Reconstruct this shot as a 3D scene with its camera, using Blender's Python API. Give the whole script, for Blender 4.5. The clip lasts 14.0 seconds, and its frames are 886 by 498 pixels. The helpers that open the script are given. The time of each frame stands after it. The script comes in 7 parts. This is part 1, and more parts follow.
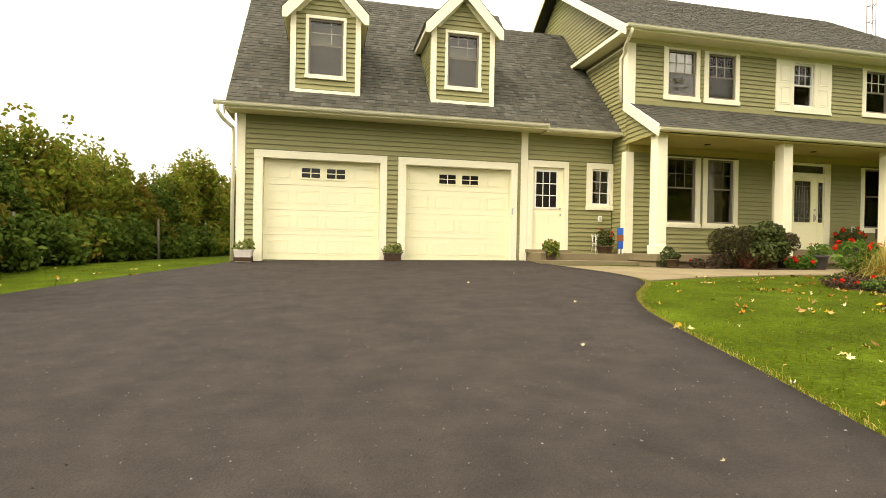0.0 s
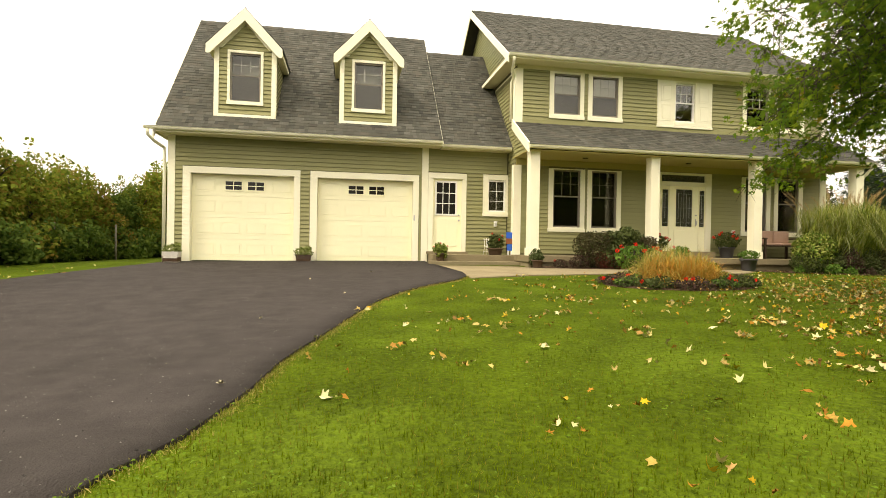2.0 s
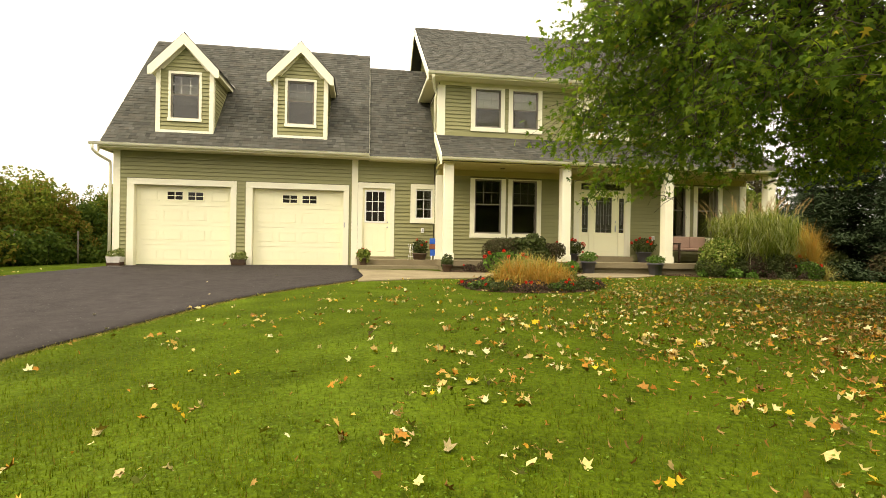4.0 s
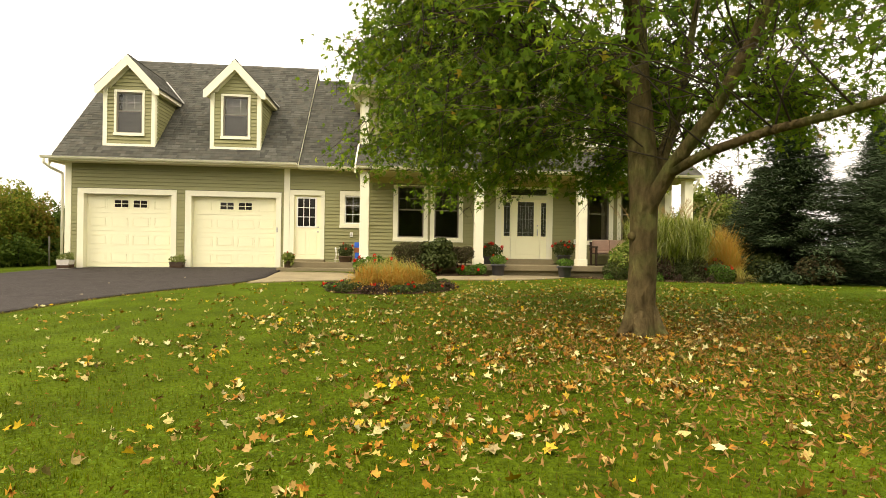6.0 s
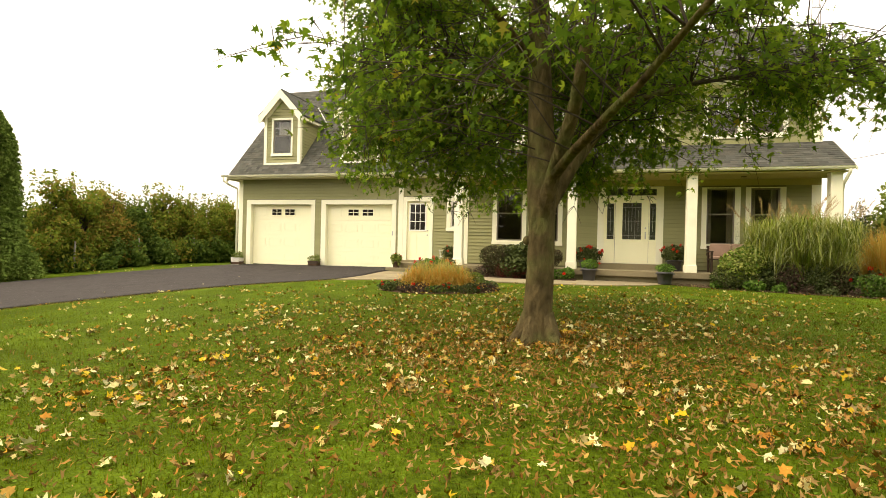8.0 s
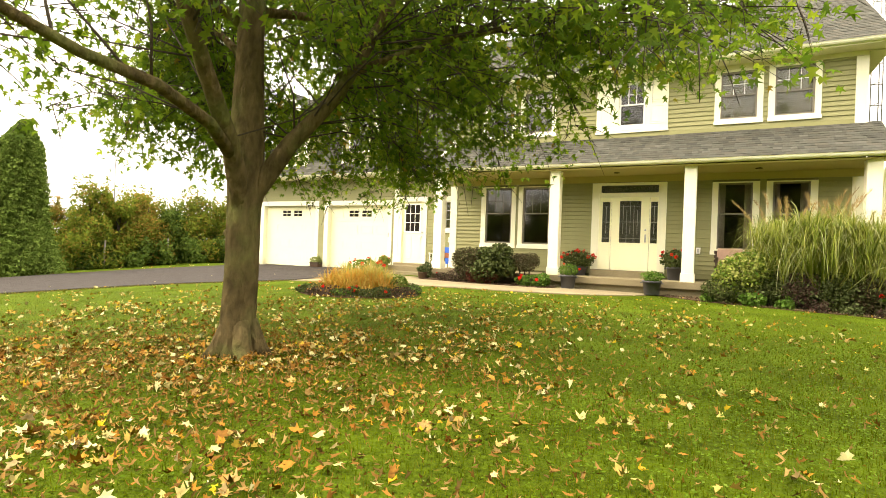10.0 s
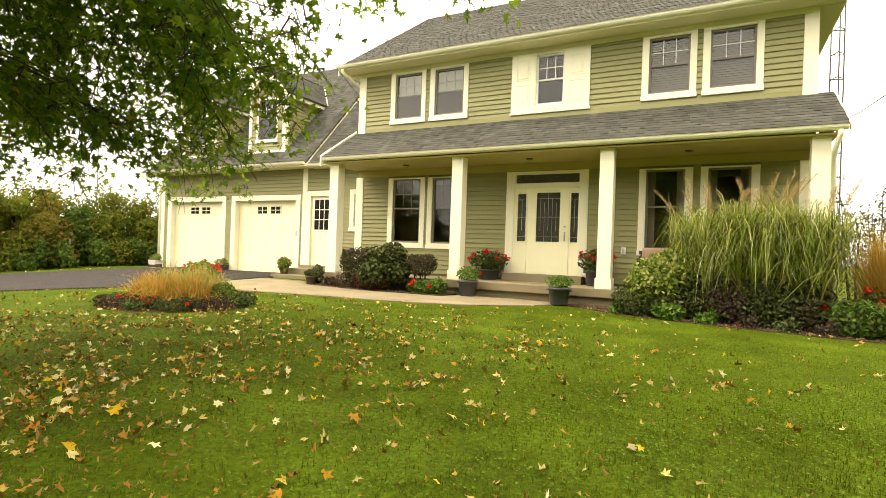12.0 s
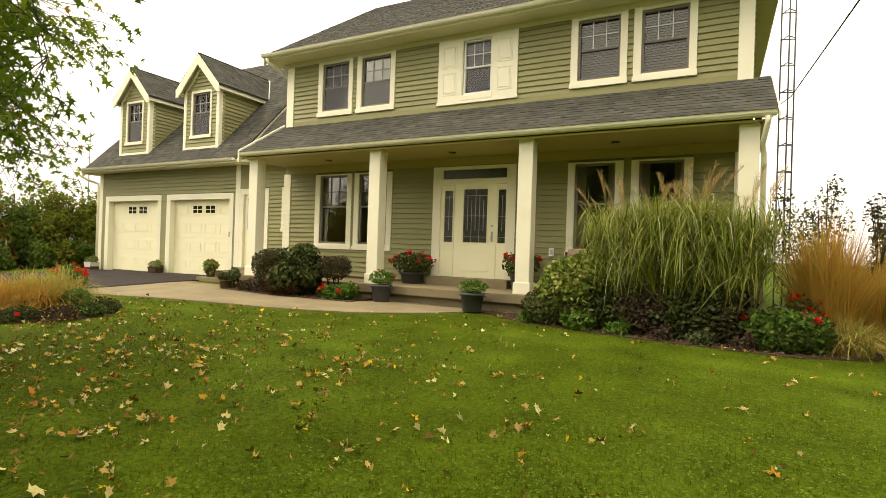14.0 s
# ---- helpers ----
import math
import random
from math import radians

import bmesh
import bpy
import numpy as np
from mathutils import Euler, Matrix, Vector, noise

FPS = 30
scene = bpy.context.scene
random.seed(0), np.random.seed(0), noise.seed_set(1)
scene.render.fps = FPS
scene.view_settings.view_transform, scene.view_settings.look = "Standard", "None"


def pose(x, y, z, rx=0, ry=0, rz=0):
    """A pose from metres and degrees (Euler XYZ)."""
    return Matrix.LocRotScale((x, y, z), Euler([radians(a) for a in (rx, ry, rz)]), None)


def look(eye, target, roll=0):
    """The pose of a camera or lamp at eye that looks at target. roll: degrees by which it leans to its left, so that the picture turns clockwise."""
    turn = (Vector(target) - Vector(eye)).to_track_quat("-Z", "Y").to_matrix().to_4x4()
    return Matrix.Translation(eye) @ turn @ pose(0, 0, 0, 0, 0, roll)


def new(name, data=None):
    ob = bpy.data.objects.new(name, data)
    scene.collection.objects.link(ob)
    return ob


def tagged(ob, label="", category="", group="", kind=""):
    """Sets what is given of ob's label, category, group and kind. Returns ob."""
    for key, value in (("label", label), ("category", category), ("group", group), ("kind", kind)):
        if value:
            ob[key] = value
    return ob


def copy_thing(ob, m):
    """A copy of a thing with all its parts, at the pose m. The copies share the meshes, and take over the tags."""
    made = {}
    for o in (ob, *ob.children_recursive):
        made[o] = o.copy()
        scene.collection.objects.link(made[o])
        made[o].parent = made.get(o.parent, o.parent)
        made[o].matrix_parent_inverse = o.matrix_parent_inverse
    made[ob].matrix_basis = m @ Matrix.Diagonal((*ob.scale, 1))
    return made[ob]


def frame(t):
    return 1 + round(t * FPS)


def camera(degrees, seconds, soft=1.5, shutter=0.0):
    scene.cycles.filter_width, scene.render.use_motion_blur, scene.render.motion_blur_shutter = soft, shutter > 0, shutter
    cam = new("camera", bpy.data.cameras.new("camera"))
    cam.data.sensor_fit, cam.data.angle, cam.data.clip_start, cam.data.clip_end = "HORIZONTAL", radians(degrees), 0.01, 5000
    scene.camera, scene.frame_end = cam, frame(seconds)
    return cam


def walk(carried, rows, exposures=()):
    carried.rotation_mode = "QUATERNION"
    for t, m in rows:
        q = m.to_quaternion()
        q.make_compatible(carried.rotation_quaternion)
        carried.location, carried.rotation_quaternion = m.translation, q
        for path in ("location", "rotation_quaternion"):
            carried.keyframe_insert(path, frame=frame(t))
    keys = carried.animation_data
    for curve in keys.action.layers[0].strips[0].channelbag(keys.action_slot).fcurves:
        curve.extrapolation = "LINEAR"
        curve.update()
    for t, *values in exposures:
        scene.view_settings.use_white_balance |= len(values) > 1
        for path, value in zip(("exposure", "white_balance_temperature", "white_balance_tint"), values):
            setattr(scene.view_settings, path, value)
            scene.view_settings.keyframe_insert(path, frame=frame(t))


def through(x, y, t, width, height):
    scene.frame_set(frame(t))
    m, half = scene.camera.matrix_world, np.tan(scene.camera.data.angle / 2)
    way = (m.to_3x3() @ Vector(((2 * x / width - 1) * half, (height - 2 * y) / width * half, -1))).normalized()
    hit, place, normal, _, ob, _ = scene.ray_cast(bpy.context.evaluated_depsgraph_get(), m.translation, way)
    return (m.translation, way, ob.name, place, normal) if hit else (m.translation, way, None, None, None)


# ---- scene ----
cam = camera(80.3, 14.0, 0.8)
PATH = [
    (0, (0.124, -0.002, 1.256), (0.556, 1.951, 1.244), 1.0),
    (0.5, (0.811, -0.604, 1.296), (1.232, 1.351, 1.281), 1.0),
    (1, (1.501, -1.227, 1.304), (1.908, 0.731, 1.29), 1.0),
    (1.5, (2.215, -1.878, 1.337), (2.598, 0.085, 1.323), 0.9),
    (2, (2.853, -2.474, 1.379), (3.216, -0.507, 1.366), 1.0),
    (2.2, (3.1, -2.697, 1.381), (3.459, -0.729, 1.372), 0.8),
    (4.3, (5.845, -4.136, 1.534), (6.141, -2.158, 1.531), 0.9),
    (4.5, (6.181, -4.267, 1.557), (6.471, -2.288, 1.552), 0.8),
    (5, (7.057, -4.594, 1.57), (7.327, -2.612, 1.568), 0.9),
    (5.5, (7.949, -4.933, 1.594), (8.19, -2.948, 1.592), 0.9),
    (6, (8.813, -5.237, 1.64), (8.993, -3.245, 1.638), 0.9),
    (6.5, (9.651, -5.449, 1.681), (9.666, -3.449, 1.678), 1.0),
    (7, (10.45, -5.564, 1.706), (10.285, -3.571, 1.7), 1.0),
    (7.2, (10.795, -5.573, 1.72), (10.542, -3.59, 1.712), 1.0),
    (9.3, (14.229, -4.132, 1.704), (13.37, -2.326, 1.704), 2.2),
    (9.5, (14.575, -3.82, 1.713), (13.688, -2.027, 1.713), 2.2),
    (10, (15.324, -3.011, 1.733), (14.404, -1.235, 1.734), 2.1),
    (10.5, (15.975, -2.16, 1.752), (15.053, -0.386, 1.761), 2.1),
    (11, (16.404, -1.353, 1.785), (15.484, 0.423, 1.793), 2.1),
    (11.5, (16.602, -0.538, 1.787), (15.684, 1.239, 1.795), 2.1),
    (12, (16.715, 0.19, 1.802), (15.796, 1.966, 1.809), 2.0),
    (12.5, (16.902, 0.793, 1.845), (15.98, 2.567, 1.853), 2.0),
    (13, (17.163, 1.248, 1.886), (16.24, 3.023, 1.894), 1.9),
    (13.5, (17.507, 1.57, 1.881), (16.584, 3.344, 1.89), 1.9),
    (14, (17.876, 1.85, 1.889), (16.953, 3.624, 1.897), 1.9),
]
EXPOSURES = [(0, 0.58), (1, 0.56), (2, 0.52), (4.5, 0.55), (5.5, 0.55), (7, 0.50), (9.5, 1.25), (10, 1.4), (11, 1.36), (12, 1.05), (13, 0.66), (14, 0.36)]
walk(cam, [(t, look(eye, target, roll)) for t, eye, target, roll in PATH], [(t, stops, 7700, 12) for t, stops in EXPOSURES])

# ---- world, sun ----
SUN_EL, SUN_AZ = 44.3, 243.4
world = bpy.data.worlds.new("sky")
scene.world = world
world.use_nodes = True
wn, wl = world.node_tree.nodes, world.node_tree.links
wn.clear()
sky = wn.new("ShaderNodeTexSky")
sky.sky_type = "NISHITA"
sky.sun_disc = False
sky.sun_elevation, sky.sun_rotation = radians(SUN_EL), radians(SUN_AZ)
sky.dust_density, sky.air_density = 4.0, 1.0
grey = wn.new("ShaderNodeHueSaturation")
grey.inputs["Saturation"].default_value = 0.12
veil = wn.new("ShaderNodeMixRGB")
veil.inputs["Fac"].default_value = 0.8
# overcast: the top of the sky is brighter than its rim
wtc, wsep, wramp = wn.new("ShaderNodeTexCoord"), wn.new("ShaderNodeSeparateXYZ"), wn.new("ShaderNodeMapRange")
wramp.inputs["To Min"].default_value, wramp.inputs["To Max"].default_value = 13.0, 34.0
wtint = wn.new("ShaderNodeVectorMath")
wtint.operation = "SCALE"
wtint.inputs[0].default_value = (1.0, 0.99, 0.975)
wl.new(wtc.outputs["Generated"], wsep.inputs["Vector"])
wl.new(wsep.outputs["Z"], wramp.inputs["Value"])
wl.new(wramp.outputs["Result"], wtint.inputs["Scale"])
wl.new(wtint.outputs["Vector"], veil.inputs["Color2"])
back = wn.new("ShaderNodeBackground")
back.inputs["Strength"].default_value = 0.083
wout = wn.new("ShaderNodeOutputWorld")
wl.new(sky.outputs["Color"], grey.inputs["Color"])
wl.new(grey.outputs["Color"], veil.inputs["Color1"])
wl.new(veil.outputs["Color"], back.inputs["Color"])
wl.new(back.outputs["Background"], wout.inputs["Surface"])
sun_data = bpy.data.lights.new("sun", "SUN")
sun_data.energy, sun_data.angle, sun_data.color = 1.5, radians(24), (1.0, 0.93, 0.82)
sun = new("sun", sun_data)
sun.matrix_world = look((-38, -18, 48), (6, 4, 0))


# ---- materials ----
def mat(name, col, rough=0.6, var=0.15, scale=5.0, fine=70.0, bump=0.15, dist=0.01, rnd="", palette=(), metal=0.0,
        translucent=0.0, through=(1, 1, 1), spec=0.3, stretch=(1, 1, 1), stain=None, stain_at=0.6, stain_scale=0.7):
    m = bpy.data.materials.new(name)
    m.use_nodes = True
    n, l = m.node_tree.nodes, m.node_tree.links
    b = n["Principled BSDF"]
    b.inputs["Roughness"].default_value = rough
    b.inputs["Metallic"].default_value = metal
    b.inputs["Specular IOR Level"].default_value = 0.03 if translucent else spec
    tc = n.new("ShaderNodeTexCoord")
    mp = n.new("ShaderNodeMapping")
    mp.inputs["Scale"].default_value = stretch
    l.new(tc.outputs["Object"], mp.inputs["Vector"])
    big, small = n.new("ShaderNodeTexNoise"), n.new("ShaderNodeTexNoise")
    big.inputs["Scale"].default_value, small.inputs["Scale"].default_value = scale, fine
    big.inputs["Detail"].default_value, small.inputs["Detail"].default_value = 6, 4
    for t in (big, small):
        l.new(mp.outputs["Vector"], t.inputs["Vector"])
    if palette:
        ramp = n.new("ShaderNodeValToRGB")
        e = ramp.color_ramp.elements
        while len(e) < len(palette):
            e.new(0.5)
        for i, c in enumerate(palette):
            e[i].position, e[i].color = i / max(1, len(palette) - 1), (*c, 1)
        src = n.new("ShaderNodeObjectInfo" if rnd == "object" else "ShaderNodeNewGeometry")
        l.new(src.outputs["Random" if rnd == "object" else "Random Per Island"], ramp.inputs["Fac"])
        base = ramp.outputs["Color"]
    else:
        rgb = n.new("ShaderNodeRGB")
        rgb.outputs[0].default_value = (*col, 1)
        base = rgb.outputs[0]
    if stain:
        sn = n.new("ShaderNodeTexNoise")
        sn.inputs["Scale"].default_value, sn.inputs["Detail"].default_value = stain_scale, 8
        l.new(tc.outputs["Object"], sn.inputs["Vector"])
        sr = n.new("ShaderNodeMapRange")
        sr.inputs["From Min"].default_value, sr.inputs["From Max"].default_value = stain_at, stain_at + 0.18
        l.new(sn.outputs["Fac"], sr.inputs["Value"])
        sm = n.new("ShaderNodeMixRGB")
        sm.inputs["Color2"].default_value = (*stain, 1)
        l.new(sr.outputs["Result"], sm.inputs["Fac"])
        l.new(base, sm.inputs["Color1"])
        base = sm.outputs["Color"]
    add = n.new("ShaderNodeMath")
    add.operation = "ADD"
    l.new(big.outputs["Fac"], add.inputs[0])
    l.new(small.outputs["Fac"], add.inputs[1])
    rng = n.new("ShaderNodeMapRange")
    rng.inputs["From Min"].default_value, rng.inputs["From Max"].default_value = 0.6, 1.4
    rng.inputs["To Min"].default_value, rng.inputs["To Max"].default_value = 1 - var, 1 + var
    l.new(add.outputs[0], rng.inputs["Value"])
    fac = rng.outputs["Result"]
    if rnd == "object" and not palette:
        oi = n.new("ShaderNodeObjectInfo")
        r2 = n.new("ShaderNodeMapRange")
        r2.inputs["To Min"].default_value, r2.inputs["To Max"].default_value = 0.94, 1.06
        l.new(oi.outputs["Random"], r2.inputs["Value"])
        mu = n.new("ShaderNodeMath")
        mu.operation = "MULTIPLY"
        l.new(fac, mu.inputs[0])
        l.new(r2.outputs["Result"], mu.inputs[1])
        fac = mu.outputs[0]
    mul = n.new("ShaderNodeVectorMath")
    mul.operation = "SCALE"
    l.new(base, mul.inputs[0])
    l.new(fac, mul.inputs["Scale"])
    l.new(mul.outputs["Vector"], b.inputs["Base Color"])
    if bump:
        bp = n.new("ShaderNodeBump")
        bp.inputs["Strength"].default_value, bp.inputs["Distance"].default_value = bump, dist
        l.new(small.outputs["Fac"], bp.inputs["Height"])
        l.new(bp.outputs["Normal"], b.inputs["Normal"])
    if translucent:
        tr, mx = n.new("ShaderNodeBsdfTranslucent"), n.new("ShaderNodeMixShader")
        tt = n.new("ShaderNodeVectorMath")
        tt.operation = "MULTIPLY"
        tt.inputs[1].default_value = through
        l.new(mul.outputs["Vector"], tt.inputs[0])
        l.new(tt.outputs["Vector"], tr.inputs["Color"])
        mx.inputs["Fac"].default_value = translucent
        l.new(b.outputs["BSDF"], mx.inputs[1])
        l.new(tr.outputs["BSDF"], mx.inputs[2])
        l.new(mx.outputs["Shader"], n["Material Output"].inputs["Surface"])
    return m


def glass_mat(name, tint, veil_amount=0.0, veil_col=(0.1, 0.1, 0.1), ripple=0.0):
    m = bpy.data.materials.new(name)
    m.use_nodes = True
    n, l = m.node_tree.nodes, m.node_tree.links
    n.remove(n["Principled BSDF"])
    tp, gl, mx, fr = n.new("ShaderNodeBsdfTransparent"), n.new("ShaderNodeBsdfGlossy"), n.new("ShaderNodeMixShader"), n.new("ShaderNodeFresnel")
    tp.inputs["Color"].default_value = (*tint, 1)
    gl.inputs["Roughness"].default_value = 0.02
    fr.inputs["IOR"].default_value = 1.52
    tc, no, bp = n.new("ShaderNodeTexCoord"), n.new("ShaderNodeTexNoise"), n.new("ShaderNodeBump")
    no.inputs["Scale"].default_value = 1.6 if not ripple else 30
    bp.inputs["Strength"].default_value, bp.inputs["Distance"].default_value = 0.04 + ripple, 0.02
    l.new(tc.outputs["Object"], no.inputs["Vector"])
    l.new(no.outputs["Fac"], bp.inputs["Height"])
    l.new(bp.outputs["Normal"], gl.inputs["Normal"])
    first = tp.outputs["BSDF"]
    if veil_amount:
        df, m2 = n.new("ShaderNodeBsdfDiffuse"), n.new("ShaderNodeMixShader")
        df.inputs["Color"].default_value = (*veil_col, 1)
        m2.inputs["Fac"].default_value = veil_amount
        l.new(first, m2.inputs[1])
        l.new(df.outputs["BSDF"], m2.inputs[2])
        first = m2.outputs["Shader"]
    l.new(fr.outputs["Fac"], mx.inputs["Fac"])
    l.new(first, mx.inputs[1])
    l.new(gl.outputs["BSDF"], mx.inputs[2])
    l.new(mx.outputs["Shader"], n["Material Output"].inputs["Surface"])
    return m


ASPHALT = mat("asphalt", (0.047, 0.041, 0.037), 0.82, 0.34, 4.5, 90, 1.0, 0.012, stain=(0.041, 0.036, 0.032), stain_at=0.46, stain_scale=1.7, spec=0.07)
LAWN = mat("lawn", (0.058, 0.088, 0.004), 0.95, 0.55, 1.6, 26, 1.0, 0.05, stain=(0.079, 0.119, 0.008), stain_at=0.5, stain_scale=0.6, spec=0.05)
BLADE = mat("grass_blade", (0.1, 0.2, 0.02), 0.7, 0.42, 0.9, 7, 0, rnd="island", translucent=0.45, through=(1.2, 1.15, 1),
            palette=((0.049, 0.081, 0.002), (0.073, 0.110, 0.003), (0.103, 0.146, 0.005), (0.053, 0.086, 0.002), (0.16, 0.148, 0.024), (0.060, 0.092, 0.002), (0.083, 0.117, 0.004), (0.043, 0.068, 0.002), (0.118, 0.150, 0.007), (0.125, 0.102, 0.018)))
CLOVER = mat("clover_leaf", (0.07, 0.16, 0.02), 0.6, 0.1, 2, 20, 0, rnd="island", translucent=0.2,
             palette=((0.052, 0.100, 0.005), (0.105, 0.175, 0.014), (0.073, 0.132, 0.009), (0.132, 0.200, 0.028)))
EDGE_GRASS = mat("dry_edge_grass", (0.3, 0.25, 0.06), 0.8, 0.1, 2, 20, 0, rnd="island", palette=((0.20, 0.20, 0.03), (0.46, 0.36, 0.13), (0.15, 0.19, 0.015), (0.32, 0.27, 0.07), (0.13, 0.16, 0.012), (0.40, 0.29, 0.10)), spec=0.05)
MULCH = mat("mulch", (0.085, 0.055, 0.035), 0.95, 0.45, 9, 60, 1.0, 0.03, spec=0.05)
CONCRETE = mat("concrete", (0.235, 0.196, 0.118), 0.85, 0.28, 1.5, 60, 0.4, 0.005, stain=(0.185, 0.150, 0.09), stain_at=0.55, stain_scale=1.3, spec=0.05)
SIDING = mat("olive_siding", (0.268, 0.262, 0.116), 0.55, 0.08, 1.5, 45, 0.12, 0.002, rnd="object", stretch=(1, 1, 9))
BACKING = mat("wall_backing", (0.16, 0.15, 0.08), 0.8, 0.1)
CREAM = mat("cream_paint", (0.87, 0.845, 0.64), 0.45, 0.05, 1.3, 60, 0.06, 0.002, stain=(0.77, 0.72, 0.53), stain_at=0.62, stain_scale=0.9)
SOFFIT = mat("cream_soffit", (0.74, 0.69, 0.45), 0.6, 0.05, 1.0, 40, 0.08, 0.002)
# the soffit cream, darker and yellower: porch shade and lawn bounce put into colour
PORCH_SHADE_CREAM = mat("porch_shade_cream", (0.40, 0.345, 0.12), 0.6, 0.05, 1.0, 40, 0.08, 0.002)
TAUPE = mat("taupe_sash", (0.22, 0.195, 0.15), 0.5, 0.05, 2, 50, 0.03, 0.001)
DOOR_PAINT = mat("ivory_door_paint", (0.92, 0.89, 0.615), 0.4, 0.04, 0.8, 50, 0.05, 0.002)
PALEBAR = mat("pale_glazing_bar", (0.50, 0.48, 0.42), 0.5, 0.05, 2, 50, 0.03, 0.001)
VINYL = mat("white_vinyl", (0.86, 0.85, 0.78), 0.35, 0.03, 2, 50, 0.03, 0.001)
SHINGLE = mat("asphalt_shingle", (0.12, 0.11, 0.1), 0.9, 0.25, 3, 220, 0.7, 0.004, rnd="island",
              palette=((0.049, 0.050, 0.041), (0.086, 0.087, 0.071), (0.062, 0.060, 0.048), (0.102, 0.102, 0.085), (0.056, 0.057, 0.048), (0.088, 0.083, 0.066), (0.074, 0.076, 0.064)), spec=0.05)
SHINGLE_ONE = mat("asphalt_shingle_piece", (0.12, 0.11, 0.1), 0.9, 0.25, 3, 220, 0.7, 0.004, rnd="object",
                  palette=((0.049, 0.050, 0.041), (0.086, 0.087, 0.071), (0.062, 0.060, 0.048), (0.102, 0.102, 0.085), (0.056, 0.057, 0.048), (0.088, 0.083, 0.066), (0.074, 0.076, 0.064)), spec=0.05)
GLASS = glass_mat("window_glass", (0.86, 0.87, 0.84))
LEADED = glass_mat("leaded_glass", (0.5, 0.52, 0.5), 0.42, (0.13, 0.13, 0.105), 0.25)
SCREEN = glass_mat("insect_screen", (0.62, 0.63, 0.61), 0.3, (0.12, 0.115, 0.10))
BLIND = mat("blind_slat", (0.74, 0.71, 0.62), 0.6, 0.05)
SLAT = mat("taupe_blind_slat", (0.33, 0.30, 0.24), 0.6, 0.08)
ROOM = mat("dark_room", (0.15, 0.13, 0.11), 0.9, 0.3, 1, 10)
CURTAIN = mat("curtain", (0.45, 0.36, 0.30), 0.9, 0.2, 4, 60, 0.3, 0.01)
STEEL = mat("steel", (0.45, 0.45, 0.44), 0.35, 0.1, 8, 80, 0.05, 0.001, metal=0.9)
GALV = mat("galvanised_steel", (0.20, 0.19, 0.18), 0.55, 0.15, 6, 60, 0.1, 0.001, metal=0.6)
BLACK = mat("black_rubber", (0.02, 0.02, 0.02), 0.8, 0.2)
BARK = mat("maple_bark", (0.098, 0.074, 0.034), 0.95, 0.6, 6, 17, 1.0, 0.06, stretch=(1, 1, 0.42), stain=(0.098, 0.100, 0.034), stain_at=0.48, stain_scale=2.6, spec=0.05)
TWIG = mat("twig_bark", (0.062, 0.050, 0.036), 0.9, 0.25, 8, 60, 0.4, 0.01, spec=0.05)
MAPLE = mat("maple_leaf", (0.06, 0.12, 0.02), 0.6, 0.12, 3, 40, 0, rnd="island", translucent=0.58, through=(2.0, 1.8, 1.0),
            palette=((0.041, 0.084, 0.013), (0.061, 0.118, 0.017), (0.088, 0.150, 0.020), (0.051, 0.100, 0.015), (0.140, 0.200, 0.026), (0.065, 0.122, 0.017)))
MAPLE_TURN = mat("turning_maple_leaf", (0.4, 0.3, 0.03), 0.5, 0.12, 3, 40, 0, rnd="island", translucent=0.4, palette=((0.38, 0.32, 0.03), (0.30, 0.18, 0.03), (0.22, 0.24, 0.03)))
FALLEN = mat("fallen_leaf", (0.5, 0.4, 0.2), 0.8, 0.35, 12, 60, 0.2, 0.004, rnd="island",
             palette=((0.46, 0.39, 0.13), (0.30, 0.19, 0.04), (0.58, 0.52, 0.24), (0.24, 0.10, 0.018), (0.50, 0.34, 0.02), (0.36, 0.27, 0.07), (0.26, 0.13, 0.022), (0.50, 0.44, 0.17), (0.16, 0.09, 0.025), (0.58, 0.55, 0.30), (0.52, 0.48, 0.22), (0.40, 0.19, 0.028), (0.30, 0.14, 0.025), (0.34, 0.27, 0.10)), spec=0.05)
FALLEN_RUST = mat("rusty_fallen_leaf", (0.3, 0.15, 0.04), 0.8, 0.35, 12, 60, 0.2, 0.004, rnd="island",
                  palette=((0.30, 0.12, 0.020), (0.24, 0.10, 0.018), (0.40, 0.19, 0.03), (0.18, 0.085, 0.02), (0.34, 0.16, 0.03), (0.46, 0.30, 0.06)), spec=0.05)
PALE_LEAF = mat("pale_dry_leaf", (0.52, 0.48, 0.30), 0.8, 0.2, 12, 60, 0.2, 0.004, rnd="island", palette=((0.50, 0.45, 0.28), (0.58, 0.54, 0.36), (0.46, 0.40, 0.22)), spec=0.05)
HEDGE = mat("hedge_leaf", (0.05, 0.09, 0.02), 0.7, 0.15, 2, 30, 0, rnd="island", translucent=0.4,
            palette=((0.072, 0.115, 0.018), (0.135, 0.185, 0.024), (0.200, 0.240, 0.032), (0.27, 0.19, 0.04), (0.105, 0.150, 0.02), (0.22, 0.26, 0.035), (0.155, 0.205, 0.026)))
HEDGE_RUST = mat("rusty_hedge_leaf", (0.12, 0.09, 0.03), 0.7, 0.15, 2, 30, 0, rnd="island", translucent=0.4,
                 palette=((0.10, 0.11, 0.02), (0.17, 0.17, 0.028), (0.24, 0.15, 0.035), (0.13, 0.15, 0.022), (0.28, 0.17, 0.04), (0.19, 0.21, 0.03), (0.11, 0.15, 0.02)))
